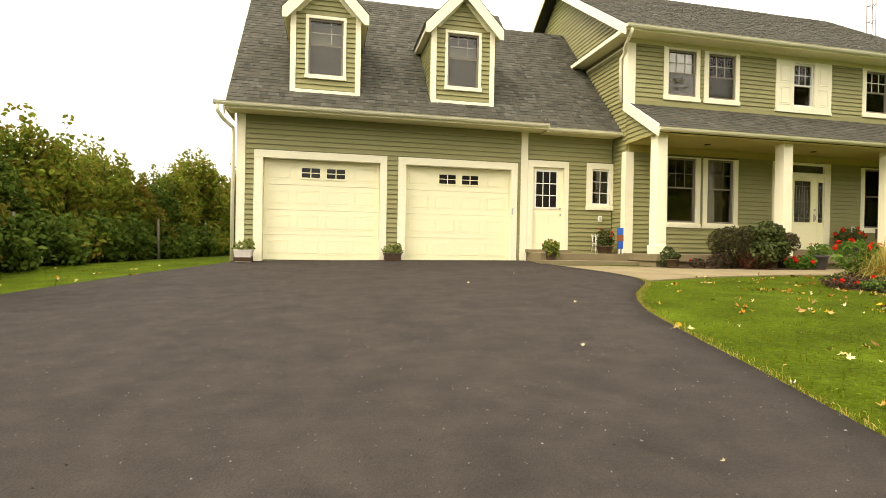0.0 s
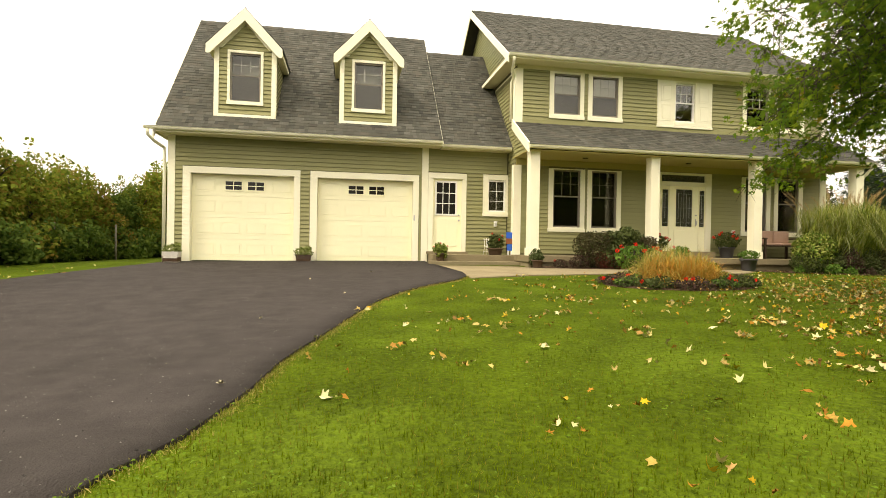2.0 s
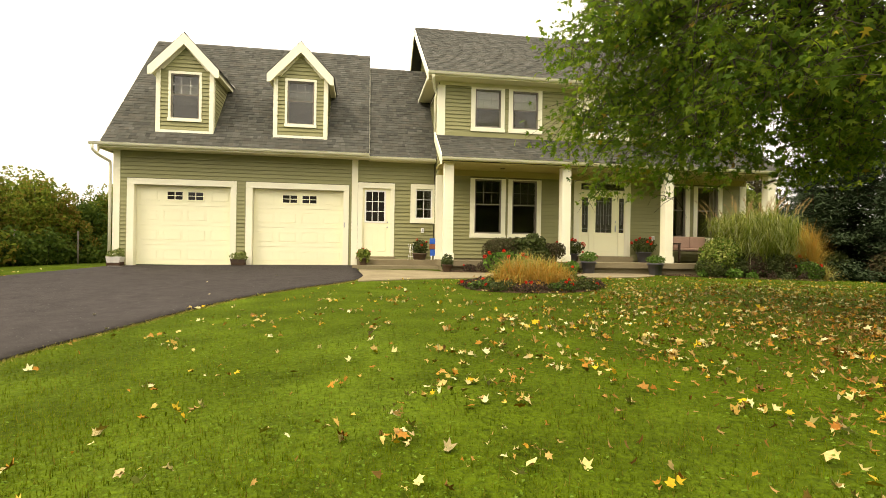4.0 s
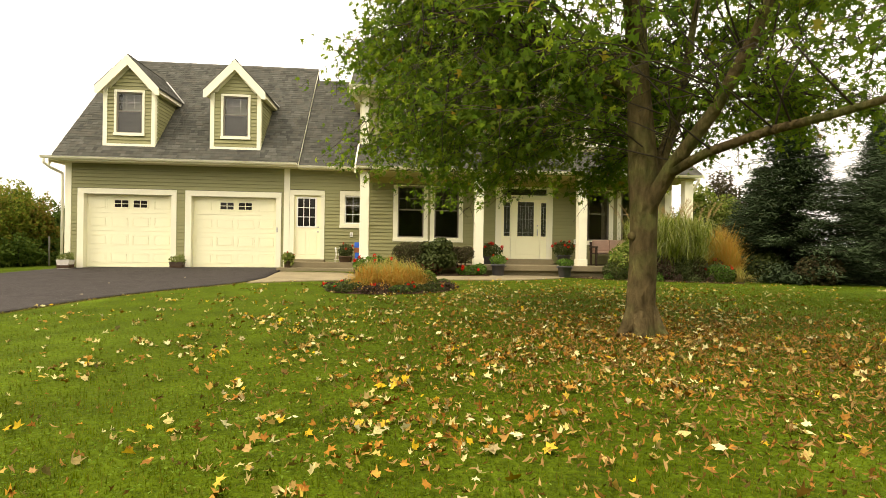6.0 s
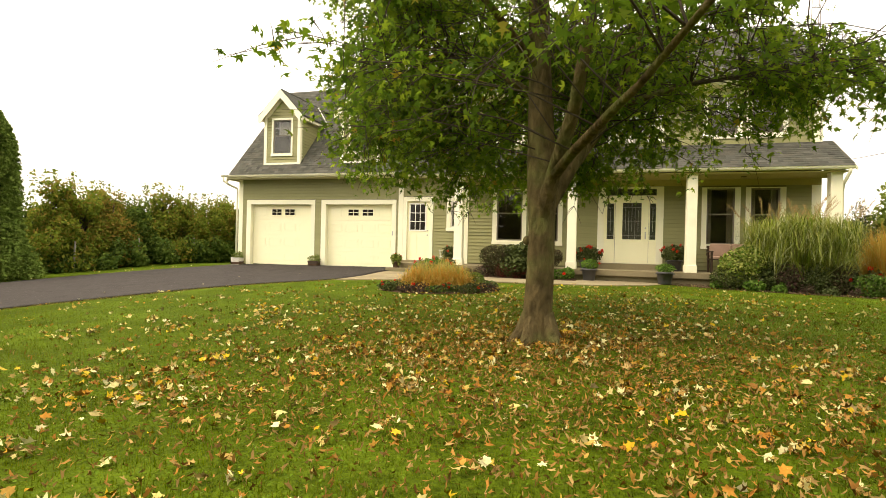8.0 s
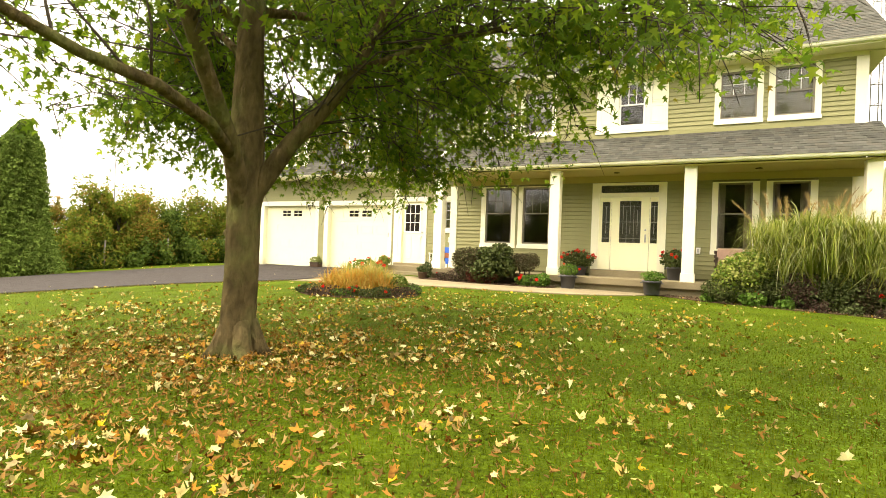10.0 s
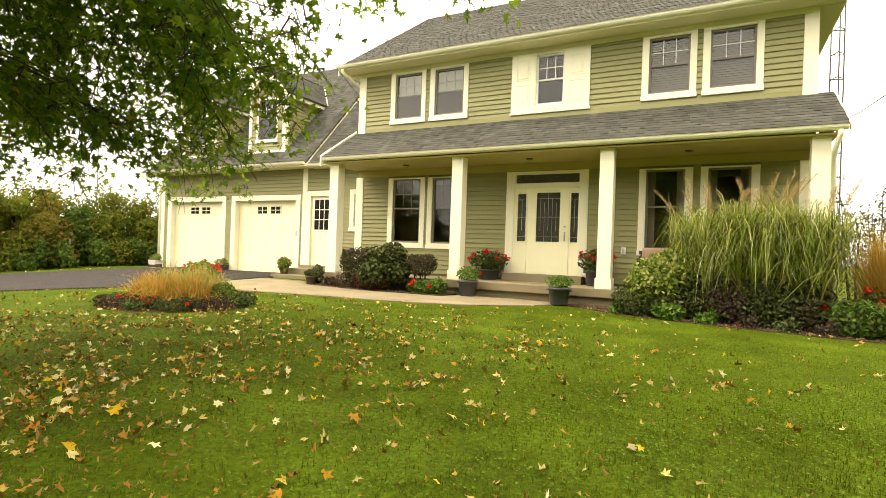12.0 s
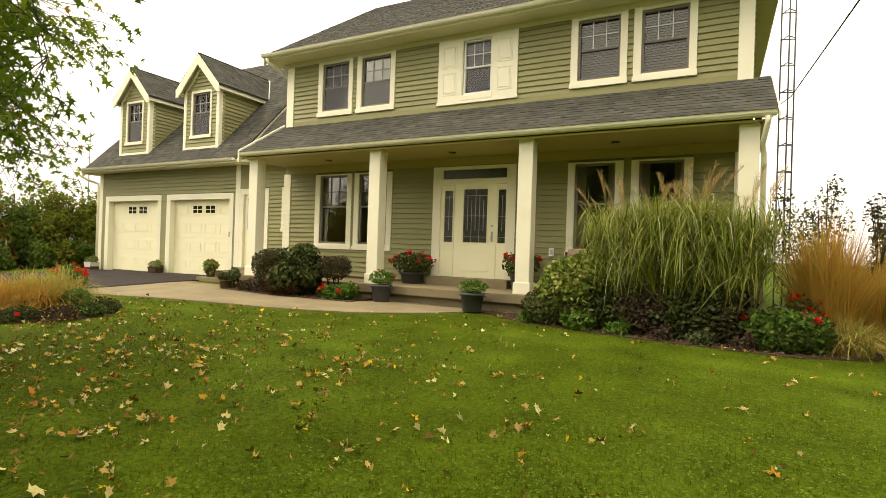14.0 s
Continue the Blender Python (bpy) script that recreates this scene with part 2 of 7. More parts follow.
HEDGE_DARK = mat("dark_hedge_leaf", (0.05, 0.09, 0.02), 0.6, 0.15, 2, 30, 0, rnd="island", translucent=0.3,
                 palette=((0.045, 0.085, 0.018), (0.075, 0.125, 0.022), (0.115, 0.165, 0.03), (0.06, 0.105, 0.02), (0.15, 0.20, 0.035)))
CEDAR = mat("cedar_foliage", (0.05, 0.12, 0.02), 0.8, 0.15, 3, 30, 0, rnd="island", translucent=0.25,
            palette=((0.075, 0.125, 0.022), (0.125, 0.190, 0.036), (0.185, 0.255, 0.055), (0.09, 0.150, 0.028)))
SPRUCE = mat("spruce_needles", (0.04, 0.06, 0.05), 0.8, 0.15, 3, 30, 0, rnd="island", translucent=0.1,
             palette=((0.028, 0.044, 0.020), (0.046, 0.070, 0.032), (0.080, 0.112, 0.056), (0.034, 0.054, 0.022), (0.058, 0.086, 0.042)))
REED = mat("green_reed_grass", (0.15, 0.22, 0.04), 0.6, 0.1, 3, 30, 0, rnd="island", translucent=0.4,
           palette=((0.06, 0.10, 0.012), (0.17, 0.23, 0.028), (0.28, 0.32, 0.06), (0.52, 0.53, 0.28), (0.10, 0.15, 0.018), (0.34, 0.33, 0.08), (0.22, 0.28, 0.04), (0.42, 0.40, 0.13)))
PLUME = mat("tan_plume", (0.34, 0.22, 0.10), 0.9, 0.2, 3, 30, 0, rnd="island", translucent=0.3, palette=((0.30, 0.18, 0.06), (0.50, 0.38, 0.19), (0.40, 0.26, 0.10)))
GOLD = mat("golden_grass", (0.4, 0.28, 0.08), 0.7, 0.1, 3, 30, 0, rnd="island", translucent=0.35,
           palette=((0.37, 0.24, 0.06), (0.43, 0.32, 0.10), (0.38, 0.37, 0.09), (0.25, 0.31, 0.06), (0.52, 0.40, 0.14), (0.30, 0.34, 0.07)))
RUST = mat("rust_grass", (0.4, 0.2, 0.05), 0.7, 0.1, 3, 30, 0, rnd="island", translucent=0.35,
           palette=((0.52, 0.24, 0.04), (0.44, 0.28, 0.05), (0.56, 0.34, 0.09), (0.32, 0.30, 0.05)))
SHRUB = mat("dark_shrub_leaf", (0.04, 0.06, 0.02), 0.45, 0.15, 3, 30, 0, rnd="island", translucent=0.2,
            palette=((0.036, 0.052, 0.015), (0.060, 0.080, 0.022), (0.096, 0.118, 0.036), (0.050, 0.058, 0.022)))
BROWNBOX = mat("bronze_shrub_leaf", (0.06, 0.05, 0.03), 0.6, 0.15, 3, 30, 0, rnd="island", translucent=0.2,
               palette=((0.050, 0.040, 0.022), (0.075, 0.062, 0.03), (0.055, 0.062, 0.024), (0.09, 0.06, 0.035)))
VARIEG = mat("variegated_leaf", (0.3, 0.34, 0.1), 0.5, 0.1, 3, 30, 0, rnd="island", translucent=0.3,
             palette=((0.08, 0.13, 0.02), (0.22, 0.27, 0.05), (0.36, 0.37, 0.11), (0.15, 0.21, 0.03), (0.11, 0.16, 0.025)))
BURG = mat("burgundy_leaf", (0.06, 0.03, 0.03), 0.5, 0.15, 3, 30, 0, rnd="island", translucent=0.2,
           palette=((0.055, 0.028, 0.025), (0.09, 0.05, 0.04), (0.05, 0.055, 0.025), (0.07, 0.045, 0.035), (0.12, 0.08, 0.05)))
BARBERRY = mat("red_barberry_leaf", (0.12, 0.03, 0.03), 0.5, 0.15, 3, 30, 0, rnd="island", translucent=0.25, palette=((0.10, 0.026, 0.024), (0.16, 0.045, 0.032), (0.07, 0.045, 0.025), (0.20, 0.06, 0.035)))
SILVER = mat("grey_green_leaf", (0.12, 0.15, 0.08), 0.6, 0.1, 3, 30, 0, rnd="island", translucent=0.2, palette=((0.058, 0.078, 0.026), (0.092, 0.112, 0.042), (0.045, 0.066, 0.02), (0.12, 0.14, 0.06)))
POTLEAF = mat("potted_leaf", (0.1, 0.2, 0.03), 0.5, 0.1, 3, 30, 0, rnd="island", translucent=0.3, palette=((0.055, 0.12, 0.02), (0.10, 0.19, 0.03), (0.16, 0.25, 0.05)))
PLANTER_LEAF = mat("planter_leaf", (0.16, 0.2, 0.05), 0.5, 0.1, 3, 30, 0, rnd="island", translucent=0.3, palette=((0.10, 0.15, 0.03), (0.20, 0.25, 0.06), (0.30, 0.32, 0.12), (0.15, 0.20, 0.04)))
RED = mat("red_petal", (0.62, 0.02, 0.012), 0.5, 0.15, 4, 40, 0, rnd="island", translucent=0.25, palette=((0.58, 0.015, 0.01), (0.72, 0.04, 0.015), (0.50, 0.012, 0.02)))
POT = mat("dark_plastic_pot", (0.075, 0.075, 0.08), 0.5, 0.15, 6, 40, 0.1, 0.002)
WHITEWASH = mat("whitewashed_planter", (0.66, 0.63, 0.56), 0.8, 0.2, 5, 50, 0.3, 0.004)
CLAY = mat("brown_clay_pot", (0.10, 0.065, 0.04), 0.7, 0.2, 5, 50, 0.2, 0.003)
BLUE = mat("blue_paint", (0.03, 0.12, 0.52), 0.5, 0.15, 6, 50, 0.1, 0.002)
BRICKRED = mat("brown_red_paint", (0.26, 0.09, 0.04), 0.6, 0.15, 6, 50, 0.1, 0.002)
CUSHION = mat("faded_pink_cushion", (0.50, 0.33, 0.25), 0.9, 0.15, 5, 90, 0.3, 0.004)
DARKWOOD = mat("dark_stained_wood", (0.07, 0.045, 0.03), 0.6, 0.25, 4, 60, 0.2, 0.003, stretch=(0.3, 4, 4))
POSTWOOD = mat("weathered_wood", (0.20, 0.18, 0.15), 0.9, 0.3, 5, 60, 0.5, 0.006, stretch=(3, 3, 0.3))
WIRE = mat("black_cable", (0.02, 0.02, 0.02), 0.6, 0.1)
FLASH = mat("metal_flashing", (0.50, 0.49, 0.45), 0.5, 0.1, 4, 40, 0.05, 0.002)


# ---- mesh helpers ----
def box(bm, x0, x1, y0, y1, z0, z1, bev=0.0):
    v = [bm.verts.new((x, y, z)) for z in (z0, z1) for x, y in ((x0, y0), (x1, y0), (x1, y1), (x0, y1))]
    f = [bm.faces.new([v[i] for i in q]) for q in ((3, 2, 1, 0), (4, 5, 6, 7), (0, 1, 5, 4), (1, 2, 6, 5), (2, 3, 7, 6), (3, 0, 4, 7))]
    if bev:
        edges = list({e for q in f for e in q.edges})
        bmesh.ops.bevel(bm, geom=edges, offset=bev, segments=2, affect="EDGES", profile=0.6)
    return v


def extrude(bm, pts, vec):
    """A solid from a flat outline and the way in which it is drawn out."""
    a = [bm.verts.new(p) for p in pts]
    b = [bm.verts.new(Vector(p) + Vector(vec)) for p in pts]
    n = len(a)
    fs = [bm.faces.new(a), bm.faces.new(b[::-1])] + [bm.faces.new((a[i], b[i], b[(i + 1) % n], a[(i + 1) % n])) for i in range(n)]
    bmesh.ops.recalc_face_normals(bm, faces=fs)


def tube(bm, pts, radii, n=8, cap=True, lump=0.0):
    rings = []
    pts = [Vector(p) for p in pts]
    side = None
    for i, p in enumerate(pts):
        d = (pts[min(i + 1, len(pts) - 1)] - pts[max(i - 1, 0)]).normalized()
        if side is None:
            side = d.orthogonal().normalized()
        side = (side - d * side.dot(d)).normalized()
        up = d.cross(side)
        ring = []
        for k in range(n):
            a = 2 * math.pi * k / n
            r = radii[i] * (1 + lump * noise.noise(p * 1.7 + Vector((math.cos(a), math.sin(a), 0)) * 1.3))
            ring.append(bm.verts.new(p + (side * math.cos(a) + up * math.sin(a)) * r))
        rings.append(ring)
    for a, b in zip(rings, rings[1:]):
        for k in range(n):
            bm.faces.new((a[k], a[(k + 1) % n], b[(k + 1) % n], b[k])).smooth = True
    if cap:
        bm.faces.new(rings[0][::-1])
        bm.faces.new(rings[-1])


def lathe(bm, profile, n=24, cx=0.0, cy=0.0):
    rings = []
    for r, z in profile:
        rings.append([bm.verts.new((cx + r * math.cos(2 * math.pi * k / n), cy + r * math.sin(2 * math.pi * k / n), z)) for k in range(n)])
    for a, b in zip(rings, rings[1:]):
        for k in range(n):
            bm.faces.new((a[k], a[(k + 1) % n], b[(k + 1) % n], b[k])).smooth = True
    bm.faces.new(rings[0][::-1])
    bm.faces.new(rings[-1])


def part(name, bm, material, parent, label=""):
    me = bpy.data.meshes.new(name)
    bm.to_mesh(me)
    bm.free()
    me.materials.append(material)
    ob = new(name, me)
    ob.parent = parent
    if label:
        ob["label"] = label
    return ob


def one(name, fn, material, parent, label=""):
    bm = bmesh.new()
    fn(bm)
    return part(name, bm, material, parent, label)


def slab(name, x0, x1, y0, y1, z0, z1, material, parent, label="", bev=0.004):
    return one(name, lambda bm: box(bm, x0, x1, y0, y1, z0, z1, bev), material, parent, label)


def thing(name, label, category, group="", kind=""):
    return tagged(new(name), label, category, group, kind)


def rebase(ob, base):
    """Sets a thing's own point to its base, its parts staying where they are."""
    b = Vector(base)
    for c in ob.children:
        c.location -= b
    ob.location = b


def cloud(name, pos, size, rot, shape, faces, material, parent, label=""):
    """Many small pieces of one shape, joined into one mesh."""
    n, k = len(pos), len(faces[0])
    t = np.asarray(shape, float)
    v = pos[:, None, :] + np.einsum("nij,vj->nvi", rot, t) * np.asarray(size, float).reshape(n, 1, -1)
    f = np.asarray(faces)
    idx = (f[None] + (np.arange(n) * len(t))[:, None, None]).reshape(-1, k)
    me = bpy.data.meshes.new(name)
    me.vertices.add(n * len(t))
    me.vertices.foreach_set("co", v.reshape(-1).astype(np.float32))
    me.loops.add(idx.size)
    me.loops.foreach_set("vertex_index", idx.reshape(-1).astype(np.int32))
    me.polygons.add(len(idx))
    me.polygons.foreach_set("loop_start", (np.arange(len(idx)) * k).astype(np.int32))
    me.update(calc_edges=True)
    me.materials.append(material)
    ob = new(name, me)
    ob.parent = parent
    if label:
        ob["label"] = label
    return ob


def rots(rng, n, up=0.6, about=None):
    """Turned frames whose third axis leans towards up (or about)."""
    w = rng.normal(size=(n, 3))
    w /= np.linalg.norm(w, axis=1)[:, None]
    w = w + (np.array((0, 0, 1.0)) if about is None else about) * up
    w /= np.linalg.norm(w, axis=1)[:, None] + 1e-9
    a = rng.normal(size=(n, 3))
    u = np.cross(w, a)
    u /= np.linalg.norm(u, axis=1)[:, None] + 1e-9
    return np.stack((u, np.cross(w, u), w), axis=2)


MAPLE_FACE = [list(range(12))]
CROWN_LEAF = [(0, -.42, 0), (.38, -.30, -.07), (.14, -.05, .04), (.54, .20, -.10), (.12, .15, .05), (0, .66, -.10), (-.12, .15, .05), (-.54, .20, -.10), (-.14, -.05, .04), (-.38, -.30, -.07)]
CROWN_FACE = [list(range(10))]
OVAL_SHAPE = [(0, -.5, -.04), (.26, -.12, .04), (.22, .22, .03), (0, .5, -.06), (-.22, .22, .03), (-.26, -.12, .04)]
OVAL_FACE = [list(range(6))]


# ---- lie of the land ----
def ground_z(x, y):
    x, y = min(max(x, -9.0), 22.0), min(max(y, -7.0), 13.0)
    return 0.2929 + 0.05194 * x + 0.04096 * y - 0.00133 * x * x - 0.00268 * x * y + 0.00006 * y * y


def lerp(table, v):
    return float(np.interp(v, [p[0] for p in table], [p[1] for p in table]))


DRIVE_R = ((-60, 0.0), (-12, 0.6), (-3, 1.35), (-.2, 1.8), (.2, 2.06), (.9, 2.26), (1.7, 2.39), (2.6, 2.67), (3.6, 2.95), (4.7, 3.30), (5.4, 3.62), (6.1, 4.04), (6.6, 4.42),
           (7.2, 4.92), (8.0, 5.30), (9.0, 5.42), (11.2, 5.25), (12.95, 5.15))
DRIVE_L = ((-60, -7), (-12, -5.2), (-3, -4.6), (3.5, -4.6), (6, -4.6), (8.2, -4.1), (10.3, -3.2), (12.3, -2.2), (12.95, -2.0))
WALK_OUT = ((5.3, 7.6), (6.9, 8.1), (8.7, 8.35), (11.4, 8.55), (12.6, 8.95), (13.5, 9.7), (14.05, 10.6))
WALK_IN = ((5.3, 11.3), (7.25, 11.0), (7.7, 10.35), (9.5, 10.05), (11.6, 10.1), (11.75, 10.84), (14.05, 10.84))


def on_drive(x, y, m=0.0):
    return y < 12.95 and lerp(DRIVE_L, y) - m < x < lerp(DRIVE_R, y) + m


BED_FRONT = ((14.05, 10.6), (14.5, 10.35), (15.2, 9.9), (16.7, 9.6), (18.1, 9.55), (18.8, 9.6), (19.6, 10.1), (20.3, 11.2), (20.6, 12.6))


def sheet(bm, xs, ys, fn):
    g = [[bm.verts.new((x, y, fn(x, y))) for x in xs] for y in ys]
    for j in range(len(ys) - 1):
        for i in range(len(xs) - 1):
            bm.faces.new((g[j][i], g[j][i + 1], g[j + 1][i + 1], g[j + 1][i])).smooth = True


def ribbon(name, rows, top, depth, material, label, category, cols=14, kind="structure"):
    """A paved strip over the ground, from pairs of edge points."""
    bm = bmesh.new()
    g = []
    for a, b in rows:
        line = []
        for i in range(cols + 1):
            p = Vector(a).lerp(Vector(b), i / cols)
            line.append((bm.verts.new((p.x, p.y, ground_z(p.x, p.y) + top)), bm.verts.new((p.x, p.y, ground_z(p.x, p.y) - depth))))
        g.append(line)
    for r, s in zip(g, g[1:]):
        for i in range(cols):
            bm.faces.new((r[i][0], r[i + 1][0], s[i + 1][0], s[i][0])).smooth = True
        bm.faces.new((r[0][0], s[0][0], s[0][1], r[0][1]))
        bm.faces.new((r[-1][1], s[-1][1], s[-1][0], r[-1][0]))
    for r in (g[0], g[-1]):
        for i in range(cols):
            bm.faces.new((r[i][0], r[i][1], r[i + 1][1], r[i + 1][0]))
    bmesh.ops.recalc_face_normals(bm, faces=bm.faces)
    return tagged(part(name, bm, material, None), label, category, kind=kind)


def spread(lo, hi, step, far):
    mid = list(np.arange(lo, hi + step / 2, step))
    out = [step * 1.6 ** k for k in range(1, 40)]
    add = [s for s in np.cumsum(out) if s < far]
    return [lo - s for s in reversed(add)] + mid + [hi + s for s in add]


bm = bmesh.new()
sheet(bm, spread(-12, 26, 0.5, 1500), spread(-10, 16, 0.5, 1500), ground_z)
tagged(part("ground", bm, LAWN, None), "mown green lawn sloping gently up to the house", "lawn", kind="structure")
ys = [-60, -40, -25, -15] + list(np.arange(-12, 12.95, 0.35)) + [12.95]
ribbon("driveway", [((lerp(DRIVE_L, y), y, 0), (lerp(DRIVE_R, y), y, 0)) for y in ys], 0.025, 0.15, ASPHALT, "dark asphalt driveway widening towards the garage", "driveway", 24)
xs = list(np.arange(5.3, 14.05, 0.25)) + [14.05]
ribbon("pavement", [((x, lerp(WALK_OUT, x), 0), (x, lerp(WALK_IN, x), 0)) for x in xs], 0.018, 0.12, CONCRETE, "curved pale concrete walkway from the driveway to the porch", "walkway", 8)
xs = list(np.arange(7.7, 11.61, 0.3))
ribbon("flower_bed_soil", [((x, lerp(WALK_IN, x) - 0.02, 0), (x, 10.86, 0)) for x in xs], 0.03, 0.1, MULCH, "brown mulch bed between walkway and porch", "soil", 5)
xs = list(np.arange(14.07, 20.6, 0.25))
ribbon("flower_bed_soil", [((x, lerp(BED_FRONT, x), 0), (x, 10.86 if x < 18.6 else 14.0, 0)) for x in xs], 0.012, 0.1, MULCH, "brown mulch bed along the porch and round its corner", "soil", 8)
bm = bmesh.new()
rings = []
for f, h in ((1.0, -0.05), (1.0, 0.006), (0.7, 0.06), (0.35, 0.10), (0.05, 0.11)):
    rings.append([bm.verts.new((8.70 + 1.34 * f * math.cos(a), 6.0 + 1.03 * f * math.sin(a), ground_z(8.70 + 1.34 * f * math.cos(a), 6.0 + 1.03 * f * math.sin(a)) + h))
                  for a in [2 * math.pi * k / 40 for k in range(40)]])
for a, b in zip(rings, rings[1:]):
    for k in range(40):
        bm.faces.new((a[k], a[(k + 1) % 40], b[(k + 1) % 40], b[k])).smooth = True
bm.faces.new(rings[-1])
tagged(part("island_bed_soil", bm, MULCH, None), "low oval mulch bed in the lawn", "soil", kind="structure")

# ---- the house ----
GY, HY = 12.97, 12.29          # faces of the garage wall and of the house wall
PITCH = 0.118                  # siding course
house = thing("house", "olive green lap-sided house with cream trim, garage and porch", "house")
BOARDS = {}


def board_mesh(length):
    """One lap board: its lower edge stands proud, its upper edge slips under the next."""
    key = round(length, 2)
    if key not in BOARDS:
        bm = bmesh.new()
        h = PITCH
        prof = ((0.0, 0.0), (-0.026, -0.002), (-0.029, 0.002), (-0.028, 0.010), (-0.004, h + 0.004), (0.0, h + 0.004))
        extrude(bm, [(0, y, z) for y, z in prof], (length, 0, 0))
        me = bpy.data.meshes.new("siding_board")
        bm.to_mesh(me)
        bm.free()
        me.materials.append(SIDING)
        BOARDS[key] = me
    return BOARDS[key]


def courses(wall, origin, yaw, spans, z0, z1):
    """Lap boards on a wall: spans(z) gives the stretches, along the wall from its origin, that are clad at that height."""
    n = int(round((z1 - z0) / PITCH))
    for k in range(n):
        z = z0 + k * PITCH
        for a, b in spans(z + PITCH * 0.5):
            if b - a < 0.03:
                continue
            ob = new("siding_board", board_mesh(b - a))
            ob.parent = wall
            ob.matrix_basis = pose(*origin, 0, 0, yaw) @ pose(a, 0, z)


def minus(a, b, holes, z):
    cut = sorted((h[0], h[1]) for h in holes if h[2] < z < h[3])
    out, x = [], a
    for h0, h1 in cut:
        if h0 > x:
            out.append((x, min(h0, b)))
        x = max(x, h1)
    if x < b:
        out.append((x, b))
    return out


def wall_mesh(name, x0, x1, z0, z1, y0, y1, holes, label=""):
    """A wall that faces the front, with its openings cut through."""
    bm = bmesh.new()
    xs = sorted({x0, x1, *[v for h in holes for v in h[:2] if x0 < v < x1]})
    zs = sorted({z0, z1, *[v for h in holes for v in h[2:] if z0 < v < z1]})
    for a, b in zip(xs, xs[1:]):
        for c, d in zip(zs, zs[1:]):
            if not any(h[0] <= a and b <= h[1] and h[2] <= c and d <= h[3] for h in holes):
                box(bm, a, b, y0, y1, c, d)
    bmesh.ops.remove_doubles(bm, verts=bm.verts, dist=1e-5)
    return part(name, bm, BACKING, house, label)


def window(x0, x1, z0, z1, g, y, style, trim=0.16, name="window", rail=0.5):
    """A sash window: outer casing x0..x1, z0..z1; g: the glass (x0, x1, z0, z1); y: the wall's face."""
    gx0, gx1, gz0, gz1 = g
    bm = bmesh.new()
    f = y - 0.035
    box(bm, x0, gx0 - 0.03, f, y + 0.04, z0 + 0.1, z1, 0.004)
    box(bm, gx1 + 0.03, x1, f, y + 0.04, z0 + 0.1, z1, 0.004)
    box(bm, gx0 - 0.03, gx1 + 0.03, f + 0.003, y + 0.04, max(gz1 + 0.03, z1 - trim), z1, 0.004)
    box(bm, x0 - 0.012, x1 + 0.012, f - 0.025, y + 0.04, z0, z0 + 0.1, 0.005)
    if gz0 - 0.03 > z0 + 0.1:
        box(bm, gx0 - 0.03, gx1 + 0.03, f + 0.003, y + 0.04, z0 + 0.1, gz0 - 0.03, 0.003)
    w = part(name, bm, CREAM, house)
    bm = bmesh.new()
    s, ym = 0.045, y + 0.01
    mid = gz0 + (gz1 - gz0) * rail
    box(bm, gx0 - 0.03, gx0 + 0.012, ym, ym + 0.07, gz0 - 0.03, gz1 + 0.03)
    box(bm, gx1 - 0.012, gx1 + 0.03, ym, ym + 0.07, gz0 - 0.03, gz1 + 0.03)
    box(bm, gx0 + 0.012, gx1 - 0.012, ym, ym + 0.07, gz0 - 0.03, gz0 + 0.015)
    box(bm, gx0 + 0.012, gx1 - 0.012, ym, ym + 0.07, gz1 - 0.012, gz1 + 0.03)
    if style != "fixed":
        box(bm, gx0 + 0.012, gx1 - 0.012, ym + 0.012, ym + 0.06, mid - 0.018, mid + 0.018)
    frame_mat = VINYL if style in ("fixed", "shuttered") else TAUPE
    # bars below z 4 get darker TAUPE: porch shade put into their colour
    bar_mat = VINYL if style in ("fixed", "shuttered", "blind") else PALEBAR if z0 > 4 else TAUPE
    part("sash", bm, frame_mat, w, "white vinyl sash" if frame_mat is VINYL else "taupe window sash")
    if style == "curtain":
        cols, rws, lo = 1, 1, mid
    elif style == "fixed":
        cols, rws, lo = 2, 3, gz0
    else:
        cols, rws, lo = 3, 2, mid
    bm = bmesh.new()
    for i in range(1, cols):
        x = gx0 + (gx1 - gx0) * i / cols
        box(bm, x - 0.008, x + 0.008, ym + 0.030, ym + 0.040, lo, gz1)
    for i in range(1, rws):
        z = lo + (gz1 - lo) * i / rws
        box(bm, gx0, gx1, ym + 0.028, ym + 0.042, z - 0.008, z + 0.008)
    if cols > 1:
        part("muntin_grid", bm, bar_mat, w, "thin glazing bars")
    else:
        bm.free()
    if style == "fixed":
        part_pane(w, gx0, gx1, gz0, gz1, ym + 0.046, GLASS)
    else:
        part_pane(w, gx0, gx1, mid, gz1, ym + 0.046, GLASS)
        part_pane(w, gx0, gx1, gz0, mid, ym + 0.052, GLASS)
    if style not in ("fixed", "shuttered", "blind") and z0 > 4:
        sc = one("insect_screen", lambda b: box(b, gx0 + 0.01, gx1 - 0.01, ym + 0.016, ym + 0.018, gz0 + 0.01, mid - 0.02), SCREEN, w, "grey insect screen over the lower sash")
        sc.visible_shadow = False
    if style == "blind":
        bm = bmesh.new()
        z = gz0 + 0.02
        while z < gz1 - 0.03:
            c = [bm.verts.new(p) for p in ((gx0 + 0.015, ym + 0.10, z), (gx1 - 0.015, ym + 0.10, z), (gx1 - 0.015, ym + 0.126, z + 0.052), (gx0 + 0.015, ym + 0.126, z + 0.052))]
            bm.faces.new(c)
            z += 0.05
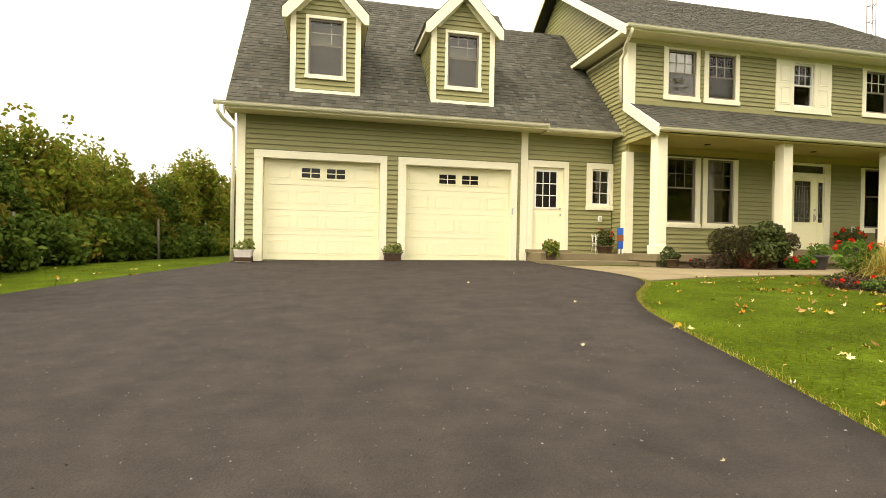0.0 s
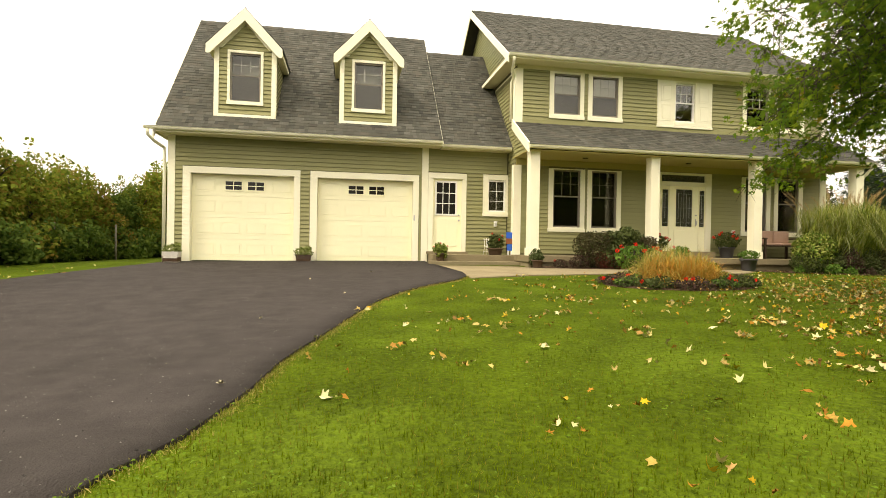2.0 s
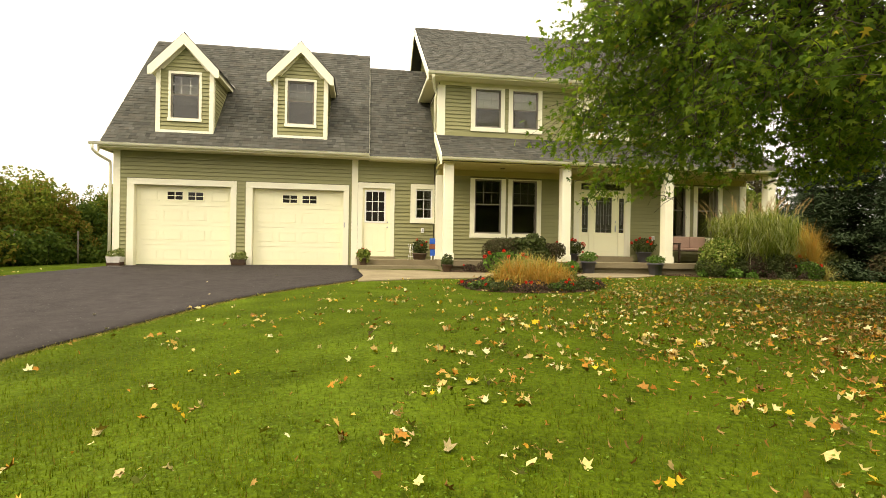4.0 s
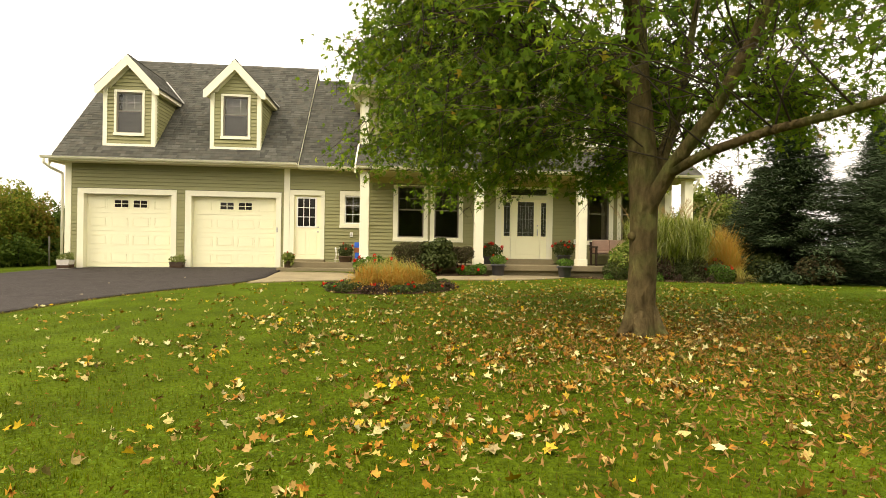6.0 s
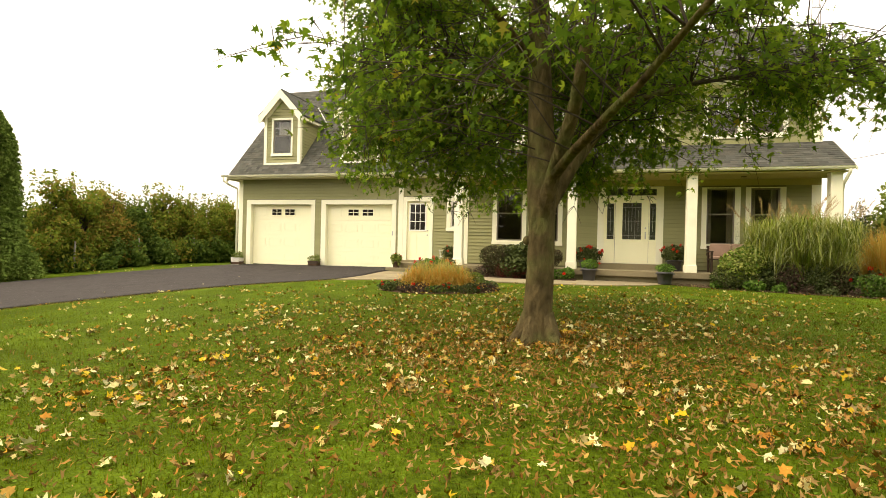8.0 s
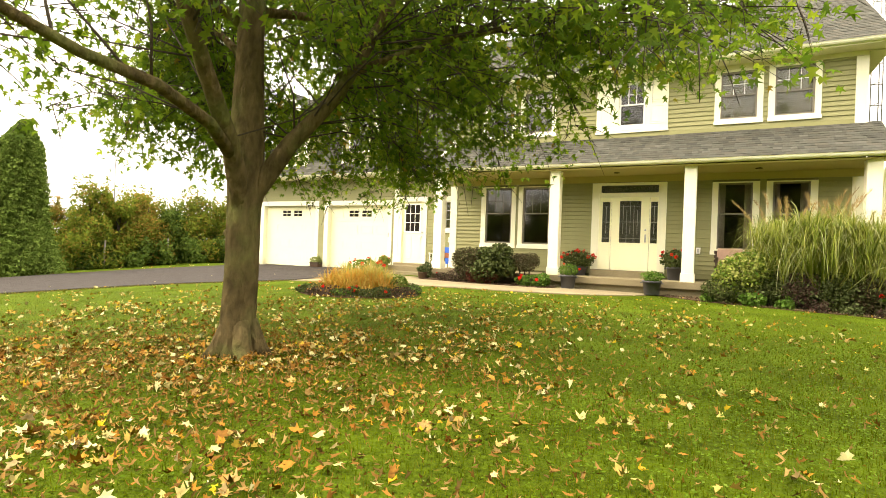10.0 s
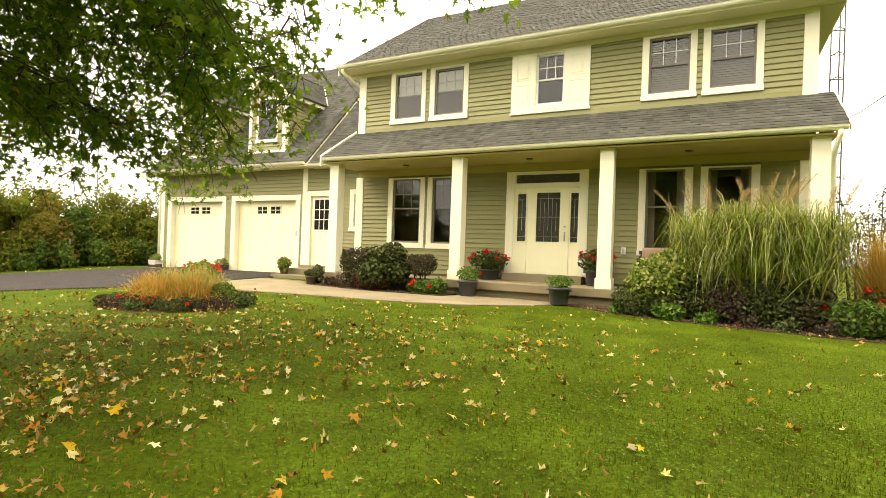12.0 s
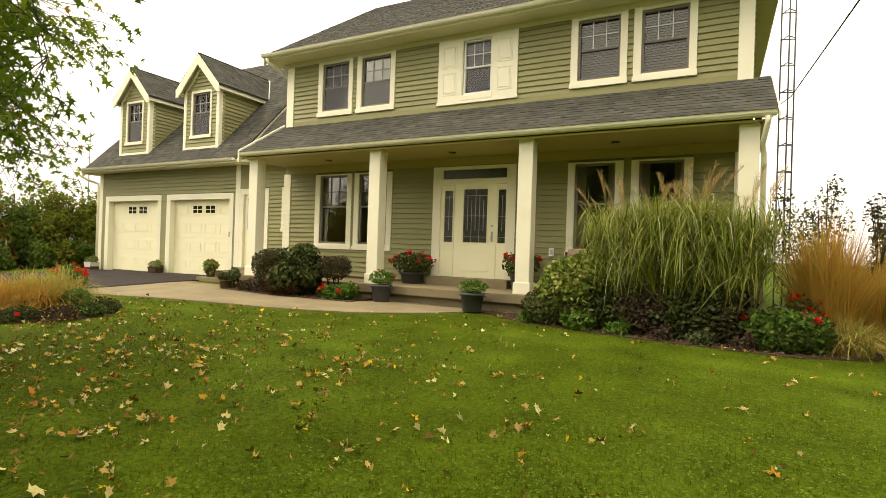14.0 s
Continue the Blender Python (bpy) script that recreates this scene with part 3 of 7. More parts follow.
        part("blind", bm, SLAT, w, "taupe slatted blind")
    if style == "shade":
        slab("roller_shade", gx0 + 0.01, gx1 - 0.01, ym + 0.085, ym + 0.09, gz0 + 0.01, gz1, BLIND, w, "pale drawn roller shade", 0)
    if style == "curtain":
        bm = bmesh.new()
        for a, b in ((gx0 - 0.05, gx0 + 0.14), (gx1 - 0.14, gx1 + 0.05)):
            for i in range(7):
                x = a + (b - a) * i / 7
                box(bm, x, x + (b - a) / 7, y + 0.22 + 0.02 * (i % 2), y + 0.235 + 0.02 * (i % 2), gz0 - 0.1, gz1 + 0.1)
        part("curtain", bm, CURTAIN, w, "drawn-back curtain")
    return w


def part_pane(w, a, b, c, d, y, material):
    p = one("pane", lambda bm: box(bm, a, b, y, y + 0.004, c, d), material, w)
    p.visible_shadow = False
    return p


# garage and link wall
G1, G2 = (-1.37, 1.375, 0.80, 3.262), (2.02, 4.775, 0.80, 3.262)
SD, SW = (5.375, 6.255, 1.20, 3.375), (7.09, 7.58, 2.46, 3.36)
holes = [(g[0] - 0.06, g[1] + 0.06, g[2], g[3] + 0.06) for g in (G1, G2, SD)] + [(SW[0] - 0.03, SW[1] + 0.03, SW[2] - 0.03, SW[3] + 0.03)]
wg = wall_mesh("wall", -1.93, 7.66, 0.55, 4.25, GY, GY + 0.16, holes, "olive green lap-sided garage wall")
clad = [(-1.57, 1.54, 0, 3.45), (1.81, 4.96, 0, 3.45), (5.03, 6.39, 0, 3.56), (6.90, 7.70, 2.29, 3.55)]
courses(wg, (0, GY, 0), 0, lambda z: minus(-1.77, 5.03, clad, z) + minus(5.22, 7.65, clad, z), 0.86, 4.21)
slab("corner_board", -1.955, -1.765, GY - 0.03, GY + 0.17, 0.6, 4.254, CREAM, house)
slab("corner_board", 5.03, 5.22, GY - 0.034, GY + 0.02, 0.62, 4.254, CREAM, house)
slab("frieze_board", -1.765, 5.03, GY - 0.028, GY + 0.01, 4.10, 4.255, SIDING, house)
slab("frieze_board", 5.22, 7.65, GY - 0.028, GY + 0.01, 4.10, 4.255, SIDING, house)
# other sides and floors that close the place
slab("wall", -1.93, -1.77, GY + 0.16, 20.3, 0.4, 4.9, SIDING, house, "", 0)
slab("wall", -1.93, 7.75, 20.3, 20.46, 0.4, 4.9, SIDING, house, "", 0)
slab("floor", -1.77, 7.7, GY + 0.17, 20.3, 0.45, 0.84, CONCRETE, house, "", 0)


def garage_door(g):
    x0, x1, z0, z1 = g
    door = slab("garage_door", x0 - 0.04, x1 + 0.04, GY + 0.20, GY + 0.24, z0 + 0.03, z1 + 0.05, DOOR_PAINT, house, "ivory sectional garage door with raised panels", 0)
    for a, b, c, d in ((x0 - 0.20, x0, 0.78, z1), (x1, x1 + 0.17, 0.78, z1), (x0 - 0.20, x1 + 0.17, z1, z1 + 0.18)):
        slab("casing_board", a, b, GY - 0.032, GY + 0.20, c, d, CREAM, door, "cream casing board", 0.006)
    slab("bottom_seal", x0 + 0.005, x1 - 0.005, GY + 0.185, GY + 0.235, z0 + 0.02, z0 + 0.065, BLACK, door, "black rubber seal", 0.003)
    h = (z1 - z0 - 0.06) / 4
    for r in range(4):
        za = z0 + 0.055 + r * h
        def sec(bm, za=za):
            box(bm, x0 + 0.003, x1 - 0.003, GY + 0.165, GY + 0.198, za + 0.003, za + h - 0.003, 0.004)
        part_sec = one("section", sec, DOOR_PAINT, door)
        w = (x1 - x0) / 4
        for c in range(4):
            a, b = x0 + c * w + 0.075, x0 + (c + 1) * w - 0.075
            if r == 3 and c in (1, 2):
                cx = x0 + (c + 0.5) * w + (-0.03 if c == 2 else 0.06)
                wa, wb, wc, wd = cx - 0.215, cx + 0.215, za + 0.19, za + 0.42
                def lite_frame(bm):
                    for p in ((wa - 0.04, wa, wc - 0.04, wd + 0.04), (wb, wb + 0.04, wc - 0.04, wd + 0.04), (wa, wb, wc - 0.04, wc), (wa, wb, wd, wd + 0.04),
                              (cx - 0.011, cx + 0.011, wc, wd), (wa, cx - 0.011, (wc + wd) / 2 - 0.009, (wc + wd) / 2 + 0.009), (cx + 0.011, wb, (wc + wd) / 2 - 0.009, (wc + wd) / 2 + 0.009)):
                        box(bm, p[0], p[1], GY + 0.146, GY + 0.166, p[2], p[3], 0.003)
                one("lite_frame", lite_frame, DOOR_PAINT, door, "ivory frame of a small four-pane light")
                one("pane", lambda bm: box(bm, wa, wb, GY + 0.156, GY + 0.162, wc, wd), DARKPANE, door, "dark glass")
                continue
            def panel(bm):
                for rim in ((a - 0.02, b + 0.02, za + 0.115, za + 0.135), (a - 0.02, b + 0.02, za + h - 0.135, za + h - 0.115)):
                    box(bm, rim[0], rim[1], GY + 0.161, GY + 0.168, rim[2], rim[3], 0.004)
                for rim in ((a - 0.02, a, za + 0.135, za + h - 0.135), (b, b + 0.02, za + 0.135, za + h - 0.135)):
                    box(bm, rim[0], rim[1], GY + 0.161, GY + 0.168, rim[2], rim[3], 0.003)
                box(bm, a + 0.03, b - 0.03, GY + 0.160, GY + 0.168, za + 0.165, za + h - 0.165, 0.01)
            one("panel", panel, DOOR_PAINT, door)
    return door


DARKPANE = mat("dark_glazing", (0.02, 0.018, 0.015), 0.06, 0.1, 3, 20, 0)
for g in (G1, G2):
    garage_door(g)
slab("door_keypad", 4.795, 4.835, GY - 0.05, GY - 0.03, 2.10, 2.26, FLASH, house, "small grey keypad", 0.004)

# side door
x0, x1, z0, z1 = SD
door = slab("side_door", x0, x1, GY + 0.05, GY + 0.095, z0, z1, DOOR_PAINT, house, "white half-glazed side door", 0.004)
for a, b, c, d in ((x0 - 0.15, x0, z0 - 0.05, z1), (x1, x1 + 0.13, z0 - 0.05, z1), (x0 - 0.15, x1 + 0.13, z1, z1 + 0.17)):
    slab("casing_board", a, b, GY - 0.034, GY + 0.12, c, d, CREAM, door, "", 0.005)
gx0, gx1, gz0, gz1 = 5.49, 6.06, 2.33, 3.265
bm = bmesh.new()
for p in ((gx0 - 0.05, gx0, gz0 - 0.05, gz1 + 0.05), (gx1, gx1 + 0.05, gz0 - 0.05, gz1 + 0.05), (gx0, gx1, gz0 - 0.05, gz0), (gx0, gx1, gz1, gz1 + 0.05)):
    box(bm, p[0], p[1], GY + 0.032, GY + 0.052, p[2], p[3], 0.004)
for i in (1, 2):
    x = gx0 + (gx1 - gx0) * i / 3
    box(bm, x - 0.011, x + 0.011, GY + 0.036, GY + 0.050, gz0, gz1)
    z = gz0 + (gz1 - gz0) * i / 3
    box(bm, gx0, gx1, GY + 0.034, GY + 0.052, z - 0.011, z + 0.011)
part("glazing_grid", bm, VINYL, door, "white bars making nine panes")
one("pane", lambda bm: box(bm, gx0, gx1, GY + 0.042, GY + 0.048, gz0, gz1), DARKPANE, door, "dark glass")
for a, b, c, d in ((5.49, 5.75, 1.36, 2.16), (5.85, 6.12, 1.36, 2.16)):
    slab("panel", a, b, GY + 0.040, GY + 0.052, c, d, DOOR_PAINT, door, "", 0.006)


def knob(bm, x, y, z, r=0.028):
    tube(bm, [(x, y + 0.03, z), (x, y, z)], [0.012, 0.012], 10)
    bmesh.ops.create_uvsphere(bm, u_segments=12, v_segments=8, radius=r, matrix=pose(x, y - 0.02, z))


one("door_knob", lambda bm: knob(bm, 6.17, GY + 0.02, 2.14), STEEL, door, "steel knob")
one("deadbolt", lambda bm: tube(bm, [(6.17, GY + 0.05, 2.30), (6.17, GY + 0.015, 2.30)], [0.026, 0.024], 12), STEEL, door)
slab("threshold", x0 - 0.19, x1 + 0.17, GY - 0.24, GY + 0.05, 1.12, 1.205, CONCRETE, house, "concrete door sill step", 0.012)
window(6.90, 7.69, 2.29, 3.555, SW, GY, "fixed", 0.16)


def outlet(x, y, z):
    o = slab("outlet_box", x - 0.05, x + 0.05, y - 0.045, y, z - 0.08, z + 0.08, VINYL, house, "white outdoor socket cover", 0.006)
    slab("flap", x - 0.03, x + 0.03, y - 0.055, y - 0.044, z - 0.05, z + 0.05, FLASH, o, "", 0.004)


outlet(7.30, GY - 0.02, 2.06)
outlet(14.93, HY - 0.02, 1.94)

# house front walls
UW = [((8.70, 9.79, 5.20, 6.60), (8.87, 9.64, 5.375, 6.515), "shade"), ((9.92, 11.03, 5.20, 6.60), (10.09, 10.87, 5.375, 6.515), "shade"),
      ((12.79, 13.50, 5.22, 6.60), (12.84, 13.46, 5.375, 6.515), "shuttered"), ((15.19, 16.27, 5.20, 6.60), (15.36, 16.11, 5.375, 6.515), "blind"),
      ((16.38, 17.47, 5.20, 6.60), (16.55, 17.31, 5.375, 6.515), "blind")]
LW = [((8.72, 9.87, 1.85, 3.73), (8.90, 9.70, 2.02, 3.67), "plain"), ((9.95, 11.05, 1.85, 3.73), (10.12, 10.88, 2.02, 3.67), "plain"),
      ((15.21, 16.27, 1.85, 3.73), (15.38, 16.09, 2.02, 3.67), "curtain"), ((16.41, 17.47, 1.85, 3.73), (16.58, 17.29, 2.02, 3.67), "curtain")]
FD = (12.16, 14.13, 1.33, 3.77)
hh = [(g[0] - 0.03, g[1] + 0.03, g[2] - 0.03, g[3] + 0.03) for _, g, _ in UW + LW] + [(FD[0] + 0.16, FD[1] - 0.16, FD[2] - 0.02, FD[3] - 0.05)]
wh = wall_mesh("wall", 7.70, 18.35, 0.55, 6.718, HY, HY + 0.16, hh, "olive green lap-sided house front")
clad = [(o[0], o[1], o[2], 9) for o, _, _ in UW] + [(o[0], o[1], o[2], 4) for o, _, _ in LW] + [(FD[0], FD[1], 0, 4), (12.20, 14.06, 5.2, 9)]
courses(wh, (0, HY, 0), 0, lambda z: minus(7.87, 18.12, clad, z), 1.20, 3.79)
courses(wh, (0, HY, 0), 0, lambda z: minus(7.87, 18.12, clad, z), 5.12, 6.60)
# porch frieze in the darkened cream, its shade painted in
slab("frieze_board", 7.70, 18.36, HY - 0.03, HY + 0.01, 3.785, 3.968, PORCH_SHADE_CREAM, house)
for z0, z1 in ((1.15, 3.78), (4.9, 6.60)):
    slab("corner_board", 7.635, 7.87, HY - 0.034, HY + 0.17, z0, z1, CREAM, house)
    slab("corner_board", 18.12, 18.36, HY - 0.034, HY + 0.05, z0, z1, CREAM, house)
slab("band_board", 7.87, 18.12, HY - 0.028, HY + 0.01, 4.96, 5.12, SIDING, house)
for i, (o, g, s) in enumerate(UW + LW):
    window(*o, g, HY, s, 0.09 if i < 5 else 0.06, rail=0.5 if i < 5 else 0.54)
# shutters beside the middle window
for a, b in ((12.20, 12.79), (13.50, 14.08)):
    s = slab("shutter", a, b, HY - 0.045, HY - 0.004, 5.22, 6.60, CREAM, house, "cream panelled shutter", 0.005)
    for c, d in ((5.36, 5.86), (5.96, 6.46)):
        def sp(bm):
            for p in ((a + 0.12, b - 0.12, c, c + 0.025), (a + 0.12, b - 0.12, d - 0.025, d), (a + 0.12, a + 0.145, c + 0.025, d - 0.025), (b - 0.145, b - 0.12, c + 0.025, d - 0.025)):
                box(bm, p[0], p[1], HY - 0.054, HY - 0.044, p[2], p[3], 0.003)
            box(bm, a + 0.17, b - 0.17, HY - 0.056, HY - 0.044, c + 0.05, d - 0.05, 0.008)
        one("panel", sp, CREAM, s)
slab("shutter_sill", 12.18, 14.10, HY - 0.06, HY - 0.002, 5.15, 5.215, CREAM, house, "", 0.005)
# side walls of the house, its rear and rooms
for x, sgn in ((7.70, -1), (18.20, 1)):
    bm = bmesh.new()
    extrude(bm, [(x, HY + 0.162, 0.5), (x, 21.0, 0.5), (x, 21.0, 6.7), (x, 16.62, 9.85), (x, HY + 0.162, 6.7)], (0.15, 0, 0))
    ws = part("wall", bm, BACKING, house, "olive lap-sided end wall with a gable")
    if sgn < 0:
        def roof_at(z):
            return min(GY + (z - 4.84) / 1.069, 16.5)
        courses(ws, (x, 21.0, 0), -90, lambda z: [(21.0 - (roof_at(z) if z > 4.8 else 12.97), 21.0 - HY - 0.05)] if z < 6.6 else [], 0.9, 6.62)
        courses(ws, (x, 21.0, 0), -90, lambda z: [(4.38 - min((9.85 - z) / 0.68, 4.2), 4.38 + min((9.85 - z) / 0.68, 4.2))] if z > 6.75 else [], 6.80, 9.75)
    else:
        courses(ws, (x + 0.15, 0, 0), 90, lambda z: [(HY + 0.05, 21.0)], 0.9, 6.62)
        courses(ws, (x + 0.15, 0, 0), 90, lambda z: [(16.62 - min((9.85 - z) / 0.68, 4.2), 16.62 + min((9.85 - z) / 0.68, 4.2))], 6.80, 9.75)
slab("wall", 7.70, 18.35, 21.0, 21.15, 0.5, 6.7, SIDING, house, "", 0)
slab("floor", 7.86, 18.2, HY + 0.17, 21.0, 0.9, 1.2, ROOM, house, "", 0)
slab("floor", 7.86, 18.2, HY + 0.17, 21.0, 4.1, 4.4, ROOM, house, "", 0)
slab("room_wall", 7.86, 18.2, 16.4, 16.5, 1.2, 6.6, ROOM, house, "", 0)

# front entrance
fy = HY - 0.034
bm = bmesh.new()
for p in ((12.16, 12.36, 1.30, 3.49), (13.93, 14.13, 1.30, 3.49), (12.16, 12.40, 3.49, 3.70), (13.92, 14.13, 3.49, 3.70), (12.16, 14.13, 3.70, 3.77), (12.36, 13.93, 3.36, 3.49)):
    box(bm, p[0], p[1], fy, HY + 0.12, p[2], p[3], 0.005)
entry = part("front_door", bm, CREAM, house, "cream front entrance with sidelights and a transom")
one("transom_pane", lambda b: box(b, 12.40, 13.92, HY + 0.03, HY + 0.036, 3.49, 3.70), LEADED, entry, "narrow leaded transom glass")


def leaf_of(name, a, b, c, d, ga, gb, gc, gd, label):
    """A door leaf or sidelight: four framing members round a glazed hole."""
    def fn(bm):
        for p in ((a, ga, c, d), (gb, b, c, d), (ga, gb, c, gc), (ga, gb, gd, d)):
            box(bm, p[0], p[1], HY + 0.005, HY + 0.05, p[2], p[3], 0.003)
        for p in ((ga - 0.025, ga, gc - 0.025, gd + 0.025), (gb, gb + 0.025, gc - 0.025, gd + 0.025), (ga, gb, gc - 0.025, gc), (ga, gb, gd, gd + 0.025)):
            box(bm, p[0], p[1], HY - 0.008, HY + 0.006, p[2], p[3], 0.003)
    one(name, fn, DOOR_PAINT, entry, label)
    one("leaded_pane", lambda b2: box(b2, ga, gb, HY + 0.02, HY + 0.026, gc, gd), LEADED, entry, "patterned leaded glass")
    def cames(bm):
        n = max(2, int((gb - ga) / 0.09))
        for i in range(1, n):
            x = ga + (gb - ga) * i / n
            box(bm, x - 0.004, x + 0.004, HY + 0.014, HY + 0.021, gc + 0.25 * (i % 2), gd - 0.12 * (i % 3))
        for z in (gc + 0.12, gd - 0.14, (gc + gd) / 2):
            box(bm, ga, gb, HY + 0.014, HY + 0.021, z - 0.004, z + 0.004)
    one("lead_cames", cames, STEEL, entry)


leaf_of("sidelight", 12.36, 12.69, 1.33, 3.36, 12.45, 12.66, 2.10, 3.24, "cream glazed sidelight")
leaf_of("sidelight", 13.71, 13.93, 1.33, 3.36, 13.735, 13.91, 2.10, 3.24, "cream glazed sidelight")
leaf_of("door_leaf", 12.70, 13.70, 1.33, 3.36, 12.92, 13.485, 2.10, 3.26, "cream front door leaf with leaded glass")
slab("bottom_panel", 12.86, 13.54, HY - 0.004, HY + 0.006, 1.48, 1.98, DOOR_PAINT, entry, "", 0.004)
def lever(bm):
    box(bm, 13.592, 13.628, HY - 0.012, HY + 0.004, 2.12, 2.34, 0.006)
    tube(bm, [(13.61, HY - 0.01, 2.30), (13.61, HY - 0.05, 2.27), (13.61, HY - 0.05, 2.18), (13.61, HY - 0.01, 2.14)], [0.009] * 4, 8)
    bmesh.ops.create_uvsphere(bm, u_segments=10, v_segments=6, radius=0.025, matrix=pose(13.61, HY - 0.02, 2.46))
one("handle_set", lever, STEEL, entry, "satin metal handle set")
slab("door_step", 12.20, 14.10, HY - 0.32, HY + 0.03, 1.14, 1.33, CONCRETE, house, "concrete step below the front door", 0.012)

# ---- porch ----
bm = bmesh.new()
box(bm, 7.62, 18.45, 10.85, HY + 0.02, 0.98, 1.15, 0.012)
box(bm, 7.66, 18.40, 10.93, HY + 0.01, 0.45, 0.98)
part("porch_slab", bm, CONCRETE, house, "pale concrete porch floor")
bm = bmesh.new()
box(bm, 5.24, 7.70, 12.05, GY - 0.03, 0.5, 1.13, 0.015)
part("stoop", bm, CONCRETE, house, "two-step concrete stoop")
slab("stoop_step", 5.10, 7.68, 11.62, 12.05, 0.5, 0.955, CONCRETE, house, "", 0.015)


def column(x):
    c = one("porch_column", lambda bm: box(bm, x, x + 0.275, 11.02, 11.295, 1.15, 3.97, 0.012), CREAM, house, "square cream porch column")
    one("base", lambda bm: box(bm, x - 0.025, x + 0.30, 10.995, 11.32, 1.15, 1.36, 0.008), CREAM, c)
    one("capital", lambda bm: box(bm, x - 0.006, x + 0.281, 11.014, 11.301, 3.93, 3.97, 0.004), CREAM, c)


for x in (7.70, 11.27, 14.605, 18.14):
    column(x)
# ceiling is cream paint too, darkened here to stand for shade
slab("porch_ceiling", 7.62, 18.50, 10.90, HY - 0.002, 3.97, 4.0, PORCH_SHADE_CREAM, house, "cream porch ceiling with shade painted into its colour", 0)
for x in (9.6, 12.9, 16.2):
    one("recessed_light", lambda bm: lathe(bm, [(0.075, 3.958), (0.08, 3.972)], 20, x, 11.7), DARKPANE, house, "small dark recessed porch light")
slab("porch_fascia", 7.60, 18.56, 10.885, 10.90, 4.02, 4.07, CREAM, house, "", 0.004)


def gutter(x0, x1, y, z, label="cream metal gutter", tall=0.62):
    """An open trough along the eave."""
    bm = bmesh.new()
    prof = [(0.0, 0.0), (-0.085, 0.0), (-0.11, 0.05), (-0.12, 0.10), (-0.13, 0.115), (-0.118, 0.12), (-0.108, 0.10), (-0.098, 0.052), (-0.076, 0.012), (-0.01, 0.012), (-0.01, 0.11), (0, 0.11)]
    extrude(bm, [(x0, y + a, z + b * tall) for a, b in prof], (x1 - x0, 0, 0))
    box(bm, x0 - 0.004, x0, y - 0.12, y, z, z + 0.11 * tall)
    box(bm, x1, x1 + 0.004, y - 0.12, y, z, z + 0.11 * tall)
    return part("gutter", bm, CREAM, house, label)


gutter(7.60, 18.60, 10.885, 4.035)


def downspout(pts, label="cream downspout"):
    bm = bmesh.new()
    tube(bm, pts, [0.042] * len(pts), 10)
    return part("downspout", bm, CREAM, house, label)


downspout([(18.50, 10.83, 4.04), (18.50, 10.85, 3.95), (18.45, 11.10, 3.66), (18.485, 11.24, 3.52), (18.485, 11.24, 0.85)])

# ---- roofs ----
def shingle_tab(w, d):
    return [(0, 0, 0), (w, 0, 0), (w, d, 0), (0, d, 0), (0, 0, 0.012), (w, 0, 0.012), (w, d, 0.004), (0, d, 0.004)]


TAB_FACES = [(0, 1, 5, 4), (1, 2, 6, 5), (3, 0, 4, 7), (4, 5, 6, 7)]
TABS = {}


def shingles(roof, line, n, right, rng, pieces=None):
    """Overlapping tabs on a roof slope. line(s): the two ends of the course at s from eave (0) to ridge (1)."""
    v, f, k = [], [], 0
    a0, a1 = Vector(line(0)[0]), Vector(line(1)[0])
    for i in range(n):
        s, s2 = i / n, min(1.0, (i + 1.25) / n)
        A, B = Vector(line(s)[0]), Vector(line(s)[1])
        A2 = Vector(line(min(1, s + 1 / n))[0])
        e = (B - A).normalized()
        up = Vector(right[1]).normalized()
        nrm = e.cross(up).normalized()
        d = right[2] / n * 1.3
        L = (B - A).length
        x = -rng.uniform(0, 0.3)
        while x < L:
            w = rng.choice((0.09, 0.13, 0.17, 0.24))
            x0, x1 = max(0, x), min(L, x + w)
            if x1 - x0 > 0.02:
                lift = nrm * (0.014 + rng.uniform(0, 0.006))
                p = A + e * x0 + lift
                if pieces and pieces(p):
                    key = (round(x1 - x0, 2), round(d, 3))
                    if key not in TABS:
                        me = bpy.data.meshes.new("shingle")
                        me.from_pydata(shingle_tab(*key), [], TAB_FACES)
                        me.materials.append(SHINGLE_ONE)
                        TABS[key] = me
                    ob = new("shingle", TABS[key])
                    ob.parent = roof
                    m = Matrix((e, up, nrm)).transposed().to_4x4()
                    ob.matrix_basis = Matrix.Translation(p) @ m
                else:
                    for c in shingle_tab(x1 - x0 - 0.004, d):
                        v.append(p + e * c[0] + up * c[1] + nrm * c[2])
                    f += [[k + j for j in q] for q in TAB_FACES]
                    k += 8
            x += w
    me = bpy.data.meshes.new("shingles")
    me.from_pydata(v, [], f)
    me.materials.append(SHINGLE)
    ob = new("shingles", me)
    ob.parent = roof
    ob["kind"] = "stuff"
    ob["label"] = "weathered grey-brown asphalt shingles"


rng = random.Random(4)


def slope(name, x0, x1, ya, za, yb, zb, thick=0.06, label=""):
    """A roof slope that rises from the eave (ya, za) to the ridge (yb, zb)."""
    up = Vector((0, yb - ya, zb - za)).normalized()
    nrm = Vector((1, 0, 0)).cross(up)
    if nrm.z < 0:
        nrm = -nrm
    bm = bmesh.new()
    extrude(bm, [Vector(p) - nrm * thick for p in ((x0, ya, za), (x1, ya, za), (x1, yb, zb), (x0, yb, zb))], nrm * thick)
    return part(name, bm, SHINGLE, house, label), up, nrm


